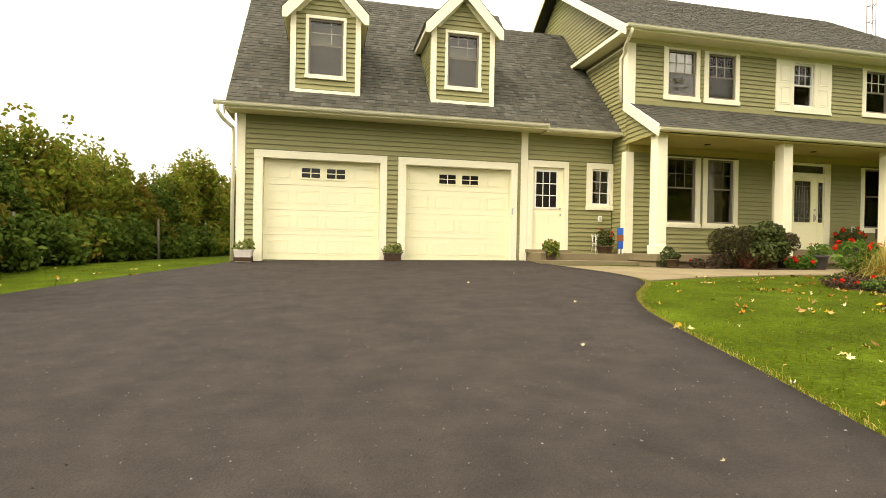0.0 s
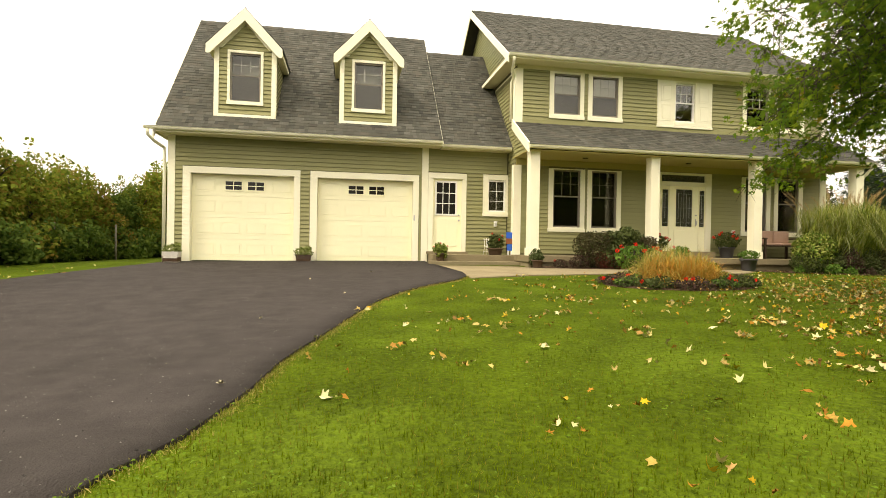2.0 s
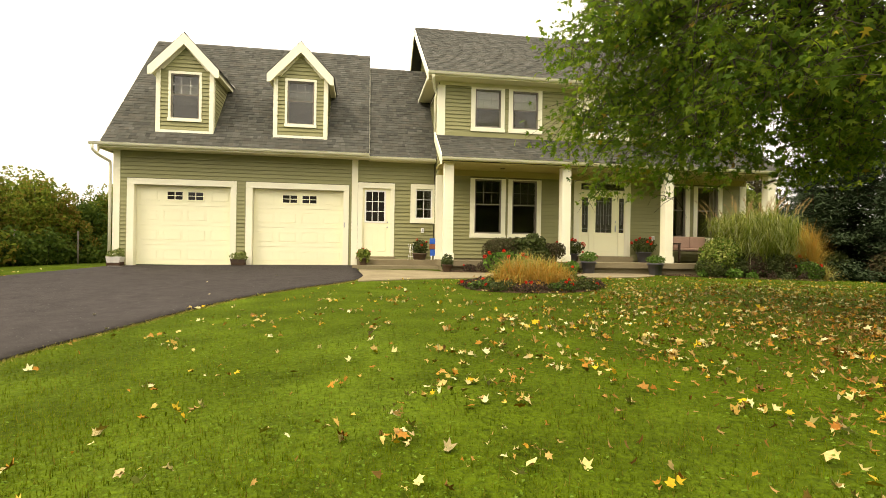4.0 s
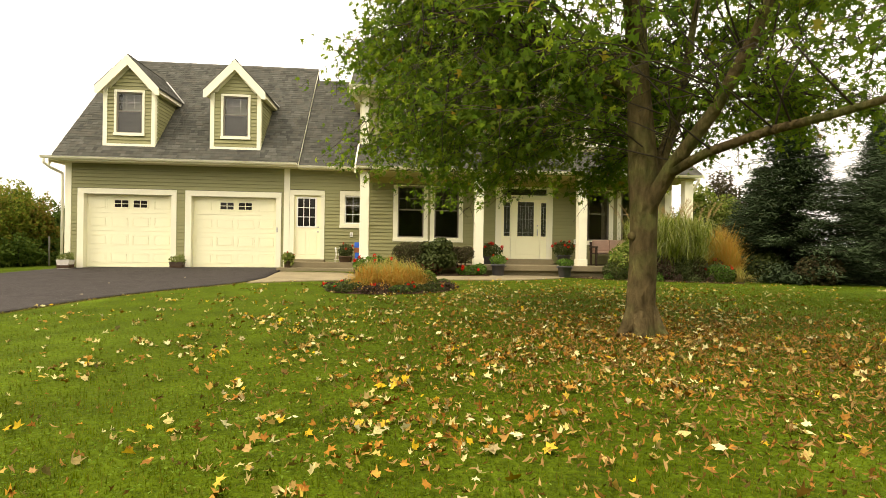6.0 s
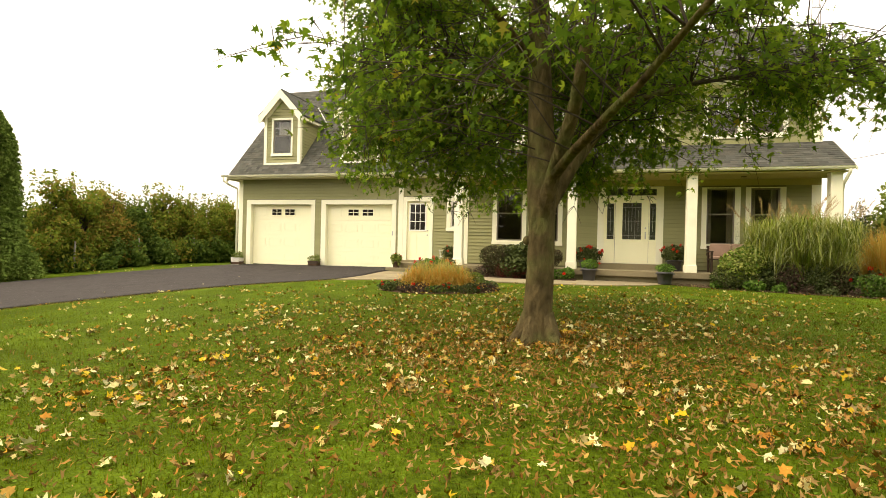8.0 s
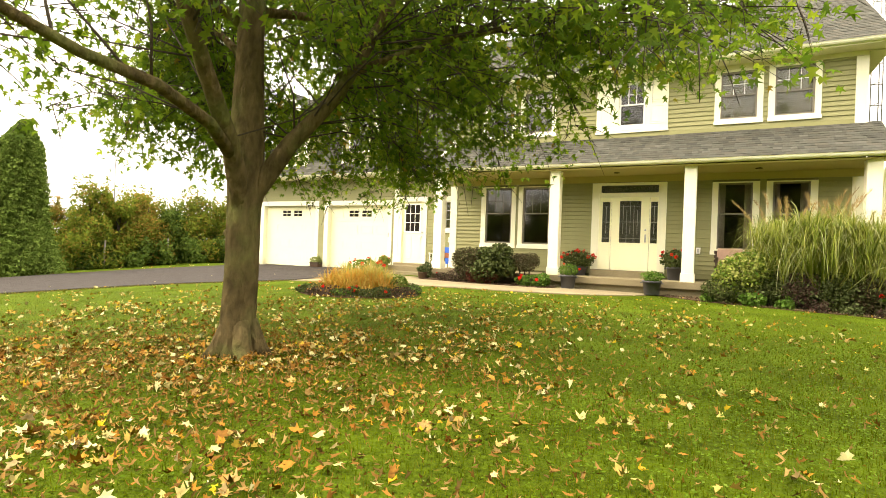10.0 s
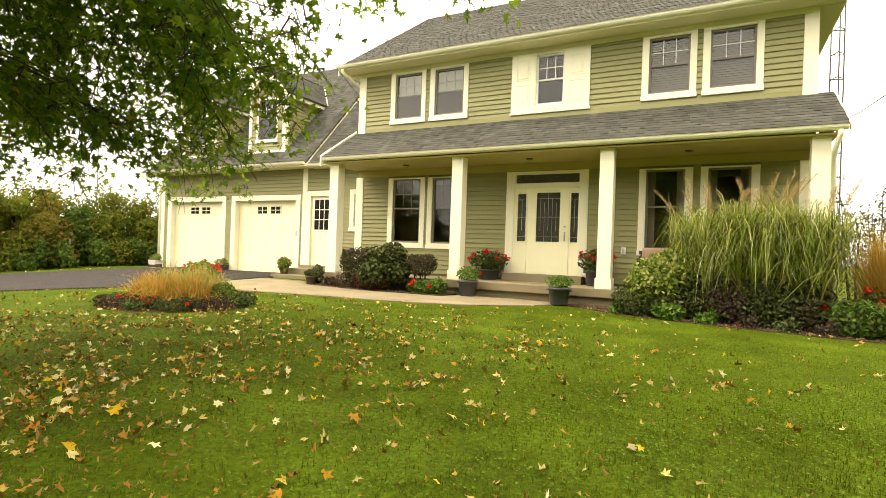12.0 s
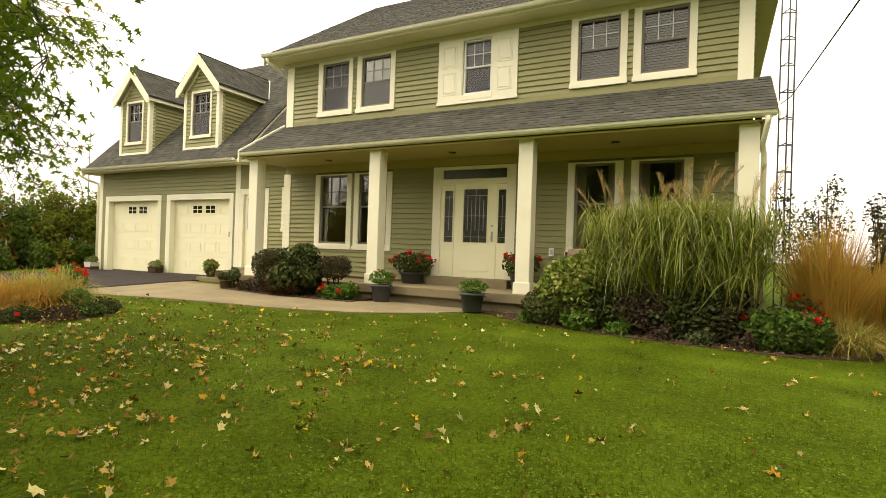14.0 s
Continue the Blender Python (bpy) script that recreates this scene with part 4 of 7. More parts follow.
def clad_slope(name, x0, x1, ya, za, yb, zb, label, pieces=None):
    r, up, nrm = slope(name, x0, x1, ya, za, yb, zb, label=label)
    L = math.hypot(yb - ya, zb - za)
    shingles(r, lambda s: ((x0, ya + (yb - ya) * s, za + (zb - za) * s), (x1, ya + (yb - ya) * s, za + (zb - za) * s)), int(L / 0.14), (0, up, L), rng, pieces)
    return r


RZ = lambda y: 4.84 + 1.069 * (y - 12.92)
RIDGE = 16.70
clad_slope("garage_roof", -2.13, 5.56, 12.44, RZ(12.44), RIDGE, RZ(RIDGE), "steep shingled garage roof")
slope("garage_roof_rear", -2.13, 5.56, 21.0, RZ(12.44), RIDGE, RZ(RIDGE))
clad_slope("link_roof", 5.57, 7.70, 12.54, RZ(12.54) - 0.13, 16.25, RZ(16.25) - 0.13, "lower shingled roof between garage and house")
slope("link_roof_rear", 5.57, 7.70, 20.5, RZ(12.40) - 0.13, 16.25, RZ(16.25) - 0.13)
clad_slope("main_roof", 7.30, 18.74, 11.78, 6.83, 16.62, 10.12, "shingled main roof")
slope("main_roof_rear", 7.30, 18.74, 21.4, 6.83, 16.62, 10.12)
clad_slope("porch_roof", 7.58, 18.62, 10.80, 4.10, HY - 0.005, 5.02, "shingled porch roof", lambda p: p.x > 14.2)
# ridge caps
for x0, x1, y, z in ((-2.13, 5.56, RIDGE, RZ(RIDGE)), (5.57, 7.69, 16.25, RZ(16.25) - 0.13), (7.30, 18.74, 16.62, 10.12)):
    def cap(bm):
        x = x0
        while x < x1 - 0.05:
            w = min(0.3, x1 - x)
            extrude(bm, [(x, y - 0.13, z - 0.10), (x, y, z + 0.025), (x, y + 0.13, z - 0.10), (x, y, z - 0.01)], (w - 0.006, 0, 0))
            x += 0.3
    one("ridge_cap", cap, SHINGLE, house)


def rake(name, pts, width, thick, normal=(1, 0, 0), material=None):
    """A board under a sloping roof edge, from pts[0] to pts[1]."""
    bm = bmesh.new()
    a, b = Vector(pts[0]), Vector(pts[1])
    extrude(bm, [a, b, b + Vector((0, 0, -width)), a + Vector((0, 0, -width))], Vector(normal) * thick)
    return part(name, bm, material or CREAM, house)


rake("rake_board", ((-2.14, 12.42, RZ(12.42) - 0.03), (-2.14, RIDGE, RZ(RIDGE) - 0.03)), 0.22, -0.03)
rake("rake_board", ((5.562, 12.45, RZ(12.45) - 0.02), (5.562, RIDGE, RZ(RIDGE) - 0.02)), 0.12, 0.012)
rake("rake_board", ((7.28, 11.76, 6.83), (7.28, 16.62, 10.12)), 0.26, -0.03)
rake("rake_board", ((7.28, 21.4, 6.83), (7.28, 16.62, 10.12)), 0.26, -0.03)
rake("rake_board", ((18.75, 11.76, 6.83), (18.75, 16.62, 10.12)), 0.26, 0.03)
rake("rake_board", ((7.585, 10.79, 4.165), (7.585, HY - 0.03, 5.10)), 0.28, -0.045)
rake("rake_board", ((18.625, 10.79, 4.09), (18.625, HY - 0.03, 5.03)), 0.10, 0.03)
# gable end of the porch
for x, t in ((7.66, 0.02), (18.40, 0.03)):
    bm = bmesh.new()
    extrude(bm, [(x, 10.95, 3.97), (x, HY - 0.01, 3.97), (x, HY - 0.01, 4.93), (x, 10.95, 4.10)], (t, 0, 0))
    w = part("wall", bm, SIDING, house)
    if x < 10:
        courses(w, (x, HY, 0), -90, lambda z: [(0.03, 0.03 + max(0.0, 1.28 - max(0, (z - 4.05)) / 0.63))], 3.98, 4.85)
# boxed eaves
slab("soffit", -2.13, 5.56, 12.46, GY - 0.001, 4.255, 4.275, SOFFIT, house, "", 0)
slab("soffit", 5.562, 7.66, 12.562, GY - 0.001, 4.225, 4.245, SOFFIT, house, "", 0)
slab("fascia", -2.14, 5.56, 12.435, 12.46, 4.25, 4.33, CREAM, house, "", 0.003)
slab("fascia", 5.562, 7.66, 12.535, 12.56, 4.215, 4.285, CREAM, house, "", 0.003)
gutter(-2.36, 5.54, 12.435, 4.30)
gutter(5.565, 7.62, 12.535, 4.235)
def eave_end(bm):
    extrude(bm, [(-2.13, 12.44, 4.2), (-2.13, 13.6, 4.2), (-2.13, 13.6, RZ(13.6) - 0.1), (-2.13, 12.44, RZ(12.44) - 0.1)], (0.02, 0, 0))
one("eave_end", eave_end, SOFFIT, house)
downspout([(-2.28, 12.37, 4.29), (-2.28, 12.40, 4.16), (-2.20, 12.62, 4.03), (-2.03, 12.92, 3.90), (-2.03, 12.94, 3.78), (-2.03, 12.94, 0.62)])
slab("soffit", 7.30, 18.74, 11.80, HY - 0.001, 6.718, 6.74, SOFFIT, house, "", 0)
slab("frieze_board", 7.70, 18.36, HY - 0.033, HY + 0.01, 6.604, 6.718, SOFFIT, house)
slab("fascia", 7.28, 18.76, 11.775, 11.80, 6.715, 6.81, CREAM, house, "", 0.003)
gutter(7.26, 18.78, 11.775, 6.755)
# eave returns round both ends
slab("soffit", 7.30, 7.699, HY, 21.3, 6.70, 6.72, SOFFIT, house, "", 0)
slab("soffit", 18.352, 18.74, HY, 21.3, 6.70, 6.72, SOFFIT, house, "", 0)
slab("fascia", 7.28, 7.30, 11.80, 21.3, 6.692, 6.80, CREAM, house, "", 0.003)
slab("fascia", 18.742, 18.762, 11.80, 21.3, 6.692, 6.80, CREAM, house, "", 0.003)
for xa, xb in ((7.29, 7.70), (18.75, 18.35)):
    bm = bmesh.new()
    extrude(bm, [(xa, 11.8, 6.80), (xb, 12.2, 6.98), (xb, 12.2, 6.80)], (0, 8.8, 0))
    part("return_roof", bm, SHINGLE, house)
slab("frieze_board", 7.69, 7.72, HY + 0.05, 14.6, 6.45, 6.60, CREAM, house, "", 0.003)
downspout([(7.42, 11.72, 6.74), (7.42, 11.76, 6.64), (7.52, 12.20, 6.46), (7.62, 12.40, 6.36), (7.60, 12.52, 6.26), (7.60, 12.52, 5.1)])


# ---- dormers ----
def dormer(cx):
    y, z0, ze, zp, hw = 12.92, 4.80, 6.72, 7.72, 0.81
    g = (cx - 0.375, cx + 0.375, 5.29, 6.585)
    bm = bmesh.new()
    xs, zs = (cx - hw, g[0] - 0.03, g[1] + 0.03, cx + hw), (z0, g[2] - 0.03, g[3] + 0.03, ze)
    for i in range(3):
        for j in range(3):
            if (i, j) != (1, 1):
                box(bm, xs[i], xs[i + 1], y, y + 0.12, zs[j], zs[j + 1])
    extrude(bm, [(cx - hw, y, ze), (cx + hw, y, ze), (cx, y, zp - 0.12)], (0, 0.12, 0))
    for s in (-1, 1):
        xx = cx + s * hw - (0.12 if s > 0 else 0)
        extrude(bm, [(xx, y + 0.121, z0), (xx, y + 0.121, ze + 0.03), (xx, y + (ze - 4.84) / 1.069 + 0.2, ze + 0.03)], (0.12, 0, 0))
    d = part("dormer", bm, BACKING, house, "gabled dormer with olive siding and cream trim")
    win = (cx - 0.475, cx + 0.475, 5.18, 6.69)

    def front(z):
        half = hw - 0.11 if z < ze - 0.06 else max(0.0, (zp - 0.14 - z) * 0.95)
        return minus(cx - half, cx + half, [win], z) if half > 0.04 else []
    courses(d, (0, y, 0), 0, front, 4.93, 7.55)
    for s, yaw, ox in ((1, 90, cx + hw), (-1, -90, cx - hw)):
        courses(d, (ox, y, 0), yaw, lambda z: [(0.10, (z - 4.84) / 1.069)] if s > 0 else [(-(z - 4.84) / 1.069, -0.10)], 4.98, ze)
    for s in (-1, 1):
        a, b = sorted((cx + s * (hw + 0.012), cx + s * (hw - 0.115)))
        slab("corner_board", a, b, y - 0.034, y + 0.18, z0 + 0.02, ze + 0.02, CREAM, d)
    slab("sill_board", cx - hw + 0.115, cx + hw - 0.115, y - 0.03, y + 0.01, z0 + 0.02, z0 + 0.12, CREAM, d)
    yb = y + (6.70 - 4.84) / 1.069
    for s in (-1, 1):
        for nm, pts, vec in (("gable_trim", [(cx + s * hw, y - 0.03, ze + 0.02), (cx, y - 0.03, zp - 0.10), (cx, y - 0.03, zp - 0.30), (cx + s * (hw - 0.2), y - 0.03, ze + 0.02)], (0, 0.03, 0)),
                             ("rake_board", [(cx + s * 1.0, 12.70, 6.50), (cx + s * 1.0, 12.70, 6.735), (cx, 12.70, 7.79), (cx, 12.70, 7.45), (cx + s * 0.9, 12.70, 6.50)], (0, 0.035, 0)),
                             ("eave_board", [(cx + s * 0.985, 12.72, 6.60), (cx + s * 0.985, 12.72, 6.72), (cx + s * 0.985, yb, 6.72), (cx + s * 0.985, yb - 0.1, 6.60)], (-s * 0.025, 0, 0))):
            one(nm, lambda bm: extrude(bm, pts, vec), CREAM, d)
    for s in (-1, 1):
        one("soffit", lambda bm: extrude(bm, [(cx + s * 0.98, 12.735, 6.605), (cx + s * 0.80, 12.735, 6.605), (cx + s * 0.80, 14.55, 6.605), (cx + s * 0.98, 14.55, 6.605)], (0, 0, 0.02)), SOFFIT, d)
        one("rake_soffit", lambda bm: extrude(bm, [(cx + s * 0.97, 12.735, 6.68), (cx, 12.735, 7.66), (cx, 12.735, 7.64), (cx + s * 0.97, 12.735, 6.66)], (0, 0.19, 0)), SOFFIT, d)
    for s in (-1, 1):
        def line(t, s=s):
            z = 6.74 + t * 1.04
            yb = 12.92 + (z - 4.84) / 1.069
            xx = cx + s * 1.01 * (1 - t)
            a, b = (xx, 12.702, z), (xx, yb, z)
            return (a, b) if s > 0 else (b, a)
        bm = bmesh.new()
        p = [Vector(line(0)[0]), Vector(line(0)[1]), Vector(line(1)[1]), Vector(line(1)[0])]
        extrude(bm, p, (0, 0, -0.05))
        r = part("dormer_roof", bm, SHINGLE, d)
        up = Vector((-s * 1.01, 0, 1.04)).normalized()
        v, f, k = [], [], 0
        for i in range(10):
            A, B = map(Vector, line(i / 10))
            e = (B - A).normalized()
            nrm = e.cross(up).normalized()
            x, L = -rng.uniform(0, 0.3), (B - A).length
            while x < L:
                w = rng.choice((0.1, 0.15, 0.22))
                a, b = max(0, x), min(L, x + w)
                if b - a > 0.02:
                    for c in shingle_tab(b - a - 0.004, 0.185):
                        v.append(A + e * (a + c[0]) + up * c[1] + nrm * (c[2] + 0.008))
                    f += [[k + j for j in q] for q in TAB_FACES]
                    k += 8
                x += w
        me = bpy.data.meshes.new("dormer_shingles")
        me.from_pydata(v, [], f)
        me.materials.append(SHINGLE)
        so = new("dormer_shingles", me)
        so.parent = d
        so["kind"] = "stuff"
    w = window(*win[:2], win[2], win[3], g, y, "plain", 0.08, rail=0.55)
    bm = bmesh.new()
    box(bm, g[0] - 0.1, g[1] + 0.1, y + 0.5, y + 0.52, 5.0, 6.7)
    part("roller_blind", bm, BLIND, w, "pale roller blind")
    # valley flashing where the dormer roof meets the slope
    for s in (-1, 1):
        a, b = Vector((cx + s * 1.03, 12.92 + (6.74 - 4.84) / 1.069 - 0.02, 6.76)), Vector((cx, 12.92 + (7.78 - 4.84) / 1.069, 7.80))
        one("valley_flashing", lambda bm: tube(bm, [a, b], [0.03, 0.03], 6), FLASH, d, "grey valley flashing")


for cx in (0.03, 3.42):
    dormer(cx)
rebase(house, (8.0, 12.29, 0.6))

# ---- plants ----
def blob_points(r, n, lumps, shell=0.55):
    """Points in the outer part of a heap of lumps (centre, radii)."""
    w = np.array([l[1][0] * l[1][1] + l[1][2] * l[1][0] for l in lumps])
    pick = r.choice(len(lumps), n, p=w / w.sum())
    d = r.normal(size=(n, 3))
    d /= np.linalg.norm(d, axis=1)[:, None]
    rad = shell + (1 - shell) * r.random(n) ** 0.6
    c, s = np.array([l[0] for l in lumps]), np.array([l[1] for l in lumps])
    return c[pick] + d * s[pick] * rad[:, None], d


def maple_tree(x, y):
    r = np.random.default_rng(11)
    t = thing("maple_tree", "tall maple with furrowed bark and a spreading green crown", "tree")
    z = ground_z(x, y) - 0.06
    bm = bmesh.new()
    # flared foot, trunk and its leader
    tube(bm, [(0, 0, -0.05), (0, 0, 0.04), (0.0, 0, 0.12), (0.0, 0, 0.3), (0.01, 0, 0.8), (0.02, 0.0, 1.3), (0.01, 0.01, 1.58), (0.0, 0.02, 1.92), (-0.04, 0.05, 2.8), (-0.08, 0.10, 3.7), (-0.14, 0.18, 5.0), (-0.1, 0.2, 6.4), (0, 0.1, 7.6)],
         [0.235, 0.200, 0.176, 0.158, 0.146, 0.142, 0.152, 0.160, 0.122, 0.114, 0.092, 0.068, 0.02], 24, lump=0.10)
    for a in (0.5, 1.7, 3.4, 4.3, 5.7):
        tube(bm, [(0.08 * math.cos(a), 0.08 * math.sin(a), 0.36), (0.17 * math.cos(a), 0.17 * math.sin(a), 0.13), (0.27 * math.cos(a), 0.27 * math.sin(a), 0.03), (0.42 * math.cos(a + .2), 0.42 * math.sin(a + .2), -0.03)], [0.085, 0.085, 0.06, 0.02], 8, lump=0.25)
    bmesh.ops.create_uvsphere(bm, u_segments=10, v_segments=8, radius=0.05, matrix=pose(-0.128, -0.03, 1.15))
    part("trunk", bm, BARK, t, "grey-brown furrowed trunk, mossy in places")
    limbs = [[(0, 0, 1.05), (0.07, 0.055, 1.52), (0.30, 0.24, 1.98), (0.61, 0.51, 2.47), (0.90, 0.77, 3.2), (1.18, 1.0, 4.2), (1.6, 1.35, 5.2)],
             [(0, 0, 1.05), (0.045, -0.08, 1.52), (0.17, -0.30, 1.88), (0.36, -0.72, 2.36), (0.50, -1.15, 3.0), (0.62, -1.5, 3.9), (0.7, -1.9, 5.0)],
             [(0.12, -0.22, 1.78), (0.34, -0.64, 1.97), (0.56, -1.22, 2.07), (0.68, -1.75, 2.08), (0.82, -2.16, 2.12), (1.12, -2.9, 2.33), (1.4, -3.6, 2.62)],
             [(-0.03, 0.04, 2.7), (-0.6, 0.2, 3.1), (-1.4, 0.5, 3.5), (-2.3, 0.9, 3.9)],
             [(-0.05, 0.06, 3.0), (-0.5, -0.6, 3.5), (-1.1, -1.5, 4.0), (-1.7, -2.4, 4.2)],
             [(-0.04, 0.08, 3.2), (0.0, 1.0, 3.5), (0.2, 2.2, 3.8), (0.3, 3.3, 3.9)],
             [(0.62, 0.52, 2.65), (1.5, 0.9, 3.0), (2.5, 1.5, 3.3), (3.5, 2.1, 3.5)],
             [(-0.1, 0.12, 4.0), (-1.0, 1.0, 4.8), (-1.8, 1.9, 5.2)], [(-0.1, 0.12, 4.2), (0.9, -0.6, 5.2), (1.7, -1.2, 5.8)]]
    tips = []
    for i, l in enumerate(limbs):
        r0 = (0.108, 0.104, 0.058, 0.045, 0.05, 0.05, 0.045, 0.045, 0.045)[i]
        bm = bmesh.new()
        tube(bm, l, [r0 * (1 - 0.78 * k / (len(l) - 1)) * (0.8 if i < 2 and k == 0 else 1) for k in range(len(l))], 10 if i < 2 else 7, lump=0.10)
        part("limb", bm, BARK, t)
        pts = [Vector(p) for p in l]
        for a, b in zip(pts[2:] if i < 2 else pts[1:], pts[3:] if i < 2 else pts[2:]):
            for s in (0.1, 0.4, 0.7):
                tips.append((a.lerp(b, s), b - a))
        tips.append((pts[-1], pts[-1] - pts[-2]))
    def reach(a):
        """How far the crown spreads towards an angle."""
        return float(np.interp(math.degrees(a) % 360, (0, 30, 60, 75, 90, 105, 120, 135, 150, 165, 180, 210, 240, 270, 300, 330, 360),
                               (3.4, 4.4, 4.3, 4.4, 4.8, 5.2, 5.0, 4.0, 2.9, 2.45, 2.1, 2.1, 2.3, 2.8, 2.9, 3.0, 3.4)))

    def lowest(a):
        """How low the leaves hang towards an angle."""
        return float(np.interp(math.degrees(a) % 360, (0, 60, 90, 135, 180, 210, 240, 300, 360), (2.35, 2.1, 1.92, 1.82, 1.92, 2.2, 2.2, 2.2, 2.35)))

    # boughs that reach out to the rim of the crown and droop
    pos, twb = [], bmesh.new()
    rr = random.Random(5)
    starts = [p for p, _ in tips]
    ring = []
    while len(ring) < 235:
        a = rr.uniform(0, 6.2832)
        thick = float(np.interp(math.degrees(a), (0, 30, 60, 85, 105, 155, 180, 210, 320, 360), (0.24, 0.42, 0.72, 0.92, 0.9, 0.85, 0.55, 0.18, 0.15, 0.24)))
        el = rr.random() ** 1.25
        if rr.random() > max(thick, (0.85 if 1.2 < a < 3.4 else 0.25 if 3.4 < a < 5.4 else 0.6) * (0.38 if 1.95 < a < 2.6 else 0.36 if 2.6 <= a < 3.42 else 1.0) if el > 0.3 else 0.0):
            continue
        lo = lowest(a)
        zz = lo + 0.15 + (7.4 - lo) * el
        R = reach(a) * math.sqrt(max(0.04, 1 - (el * 0.95) ** 2)) * (rr.uniform(0.22 if el < 0.25 else 0.42, 1.0) ** 0.7) * (1 + (0.16 if 1.9 < a < 2.7 else 0.0) * min(1.0, el / 0.35))
        if el < 0.25:
            if R < 0.75:
                continue
        ring.append(Vector((R * math.cos(a), R * math.sin(a), zz)))
    # single boughs that reach out beyond the rest: angle, spread, heights
    for a0, a1, r0, r1, z0, z1, count in ((30, 52, 4.3, 5.4, 3.3, 4.0, 11), (4, 40, 2.0, 3.8, 2.65, 3.2, 11), (12, 34, 3.2, 4.6, 2.85, 3.3, 6), (105, 135, 1.8, 3.4, 3.9, 5.0, 10), (128, 160, 3.0, 4.1, 3.7, 5.2, 16), (0, 75, 0.5, 2.0, 2.9, 4.6, 7), (300, 360, 0.5, 1.8, 3.0, 4.6, 7), (50, 90, 2.8, 4.4, 2.5, 4.2, 11), (112, 146, 3.0, 4.3, 2.75, 3.4, 12), (58, 105, 1.4, 3.0, 2.9, 4.0, 15), (200, 330, 0.6, 1.9, 4.0, 5.2, 15), (150, 210, 0.6, 1.8, 3.8, 5.2, 6), (0, 30, 1.5, 3.2, 3.9, 5.2, 3), (38, 78, 0.9, 2.8, 4.0, 5.1, 8), (92, 132, 3.2, 5.0, 2.6, 5.2, 18), (160, 186, 1.8, 2.6, 2.6, 3.05, 7), (222, 246, 1.9, 2.6, 2.6, 3.0, 4), (276, 300, 2.2, 3.6, 2.5, 3.0, 4)):
        for k in range(count):
            a, R = math.radians(rr.uniform(a0, a1)), rr.uniform(r0, r1)
            ring.append(Vector((R * math.cos(a), R * math.sin(a), rr.uniform(z0, z1))))
    for e in ring:
        s = rr.choice(sorted(starts, key=lambda p: (p - e).length + (0 if p.z < e.z else 0.9))[:7])
        m = s.lerp(e, 0.5) + Vector((rr.uniform(-.42, .42), rr.uniform(-.42, .42), rr.uniform(0.0, 0.45)))
        end = e + (e - m) * 0.22 + Vector((0, 0, -0.14))
        tube(twb, [s, s.lerp(m, 0.5) + Vector((rr.uniform(-.12, .12), rr.uniform(-.12, .12), rr.uniform(-.06, .1))), m, m.lerp(e, 0.5) + Vector((rr.uniform(-.1, .1), rr.uniform(-.1, .1), rr.uniform(0, .1))), e, end], [0.010, 0.008, 0.007, 0.005, 0.004, 0.002], 4)
        # side shoots, each with its spray of leaves
        shoots = [(m.lerp(e, v), 0.30 + 0.12 * v) for v in (0.1, 0.35, 0.6, 0.85)] + [(e, 0.40), (end, 0.22)]
        bearing = math.degrees(math.atan2(e.y, e.x)) % 360
        open_side = (bearing < 58 or bearing > 195) and e.z < 3.9
        for c, l in shoots:
            for q in range(2 if open_side else 3):
                d = Vector((rr.uniform(-1, 1), rr.uniform(-1, 1), rr.uniform(-0.75, 0.15))).normalized() + (e - m).normalized() * 0.5
                tip = c + d * l * rr.uniform(0.7, 1.65)
                tube(twb, [c, c.lerp(tip, 0.5) + Vector((0, 0, 0.03)), tip], [0.006, 0.004, 0.002], 3)
                k = 6 if open_side else 9
                s_ = r.uniform(0.15, 1.08, (k, 1))
                g = np.clip(r.normal(size=(k, 3)), -1.8, 1.8) * 0.078
                g[:, 2] -= 0.03
                pos.append(np.array(c) * (1 - s_) + np.array(tip) * s_ + g)
    part("branch_work", twb, TWIG, t)["kind"] = "stuff"
    pos = np.concatenate(pos)
    az = np.degrees(np.arctan2(pos[:, 1], pos[:, 0])) % 360
    low = np.interp(az, (0, 60, 90, 135, 180, 210, 240, 300, 360), (2.2, 1.95, 1.76, 1.68, 1.78, 2.08, 2.08, 2.1, 2.2))
    pos = pos[pos[:, 2] > low + 0.3 * r.random(len(pos)) - 0.1]
    turn = r.random(len(pos)) < 0.012
    # leaves hang from their stalks, tips down and outward
    v = np.stack((pos[:, 0] * 0.09, pos[:, 1] * 0.09, np.full(len(pos), -0.42)), 1) + r.normal(size=(len(pos), 3)) * 0.5
    v /= np.linalg.norm(v, axis=1)[:, None]
    w = r.normal(size=(len(pos), 3)) * 0.8 + np.array((0, 0, 1.0))
    w -= v * (v * w).sum(1)[:, None]
    w /= np.linalg.norm(w, axis=1)[:, None]
    rot = np.stack((np.cross(v, w), v, w), 2)
    size = r.uniform(0.065, 0.115, len(pos))
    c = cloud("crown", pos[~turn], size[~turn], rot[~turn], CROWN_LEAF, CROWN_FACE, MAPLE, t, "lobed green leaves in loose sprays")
    c["kind"] = "stuff"
    c = cloud("turning_leaves", pos[turn], size[turn], rot[turn], CROWN_LEAF, CROWN_FACE, MAPLE_TURN, t, "few leaves turned yellow and orange")
    c["kind"] = "stuff"
    t.location = (x, y, z)
    return t


maple_tree(11.53, 0.36)


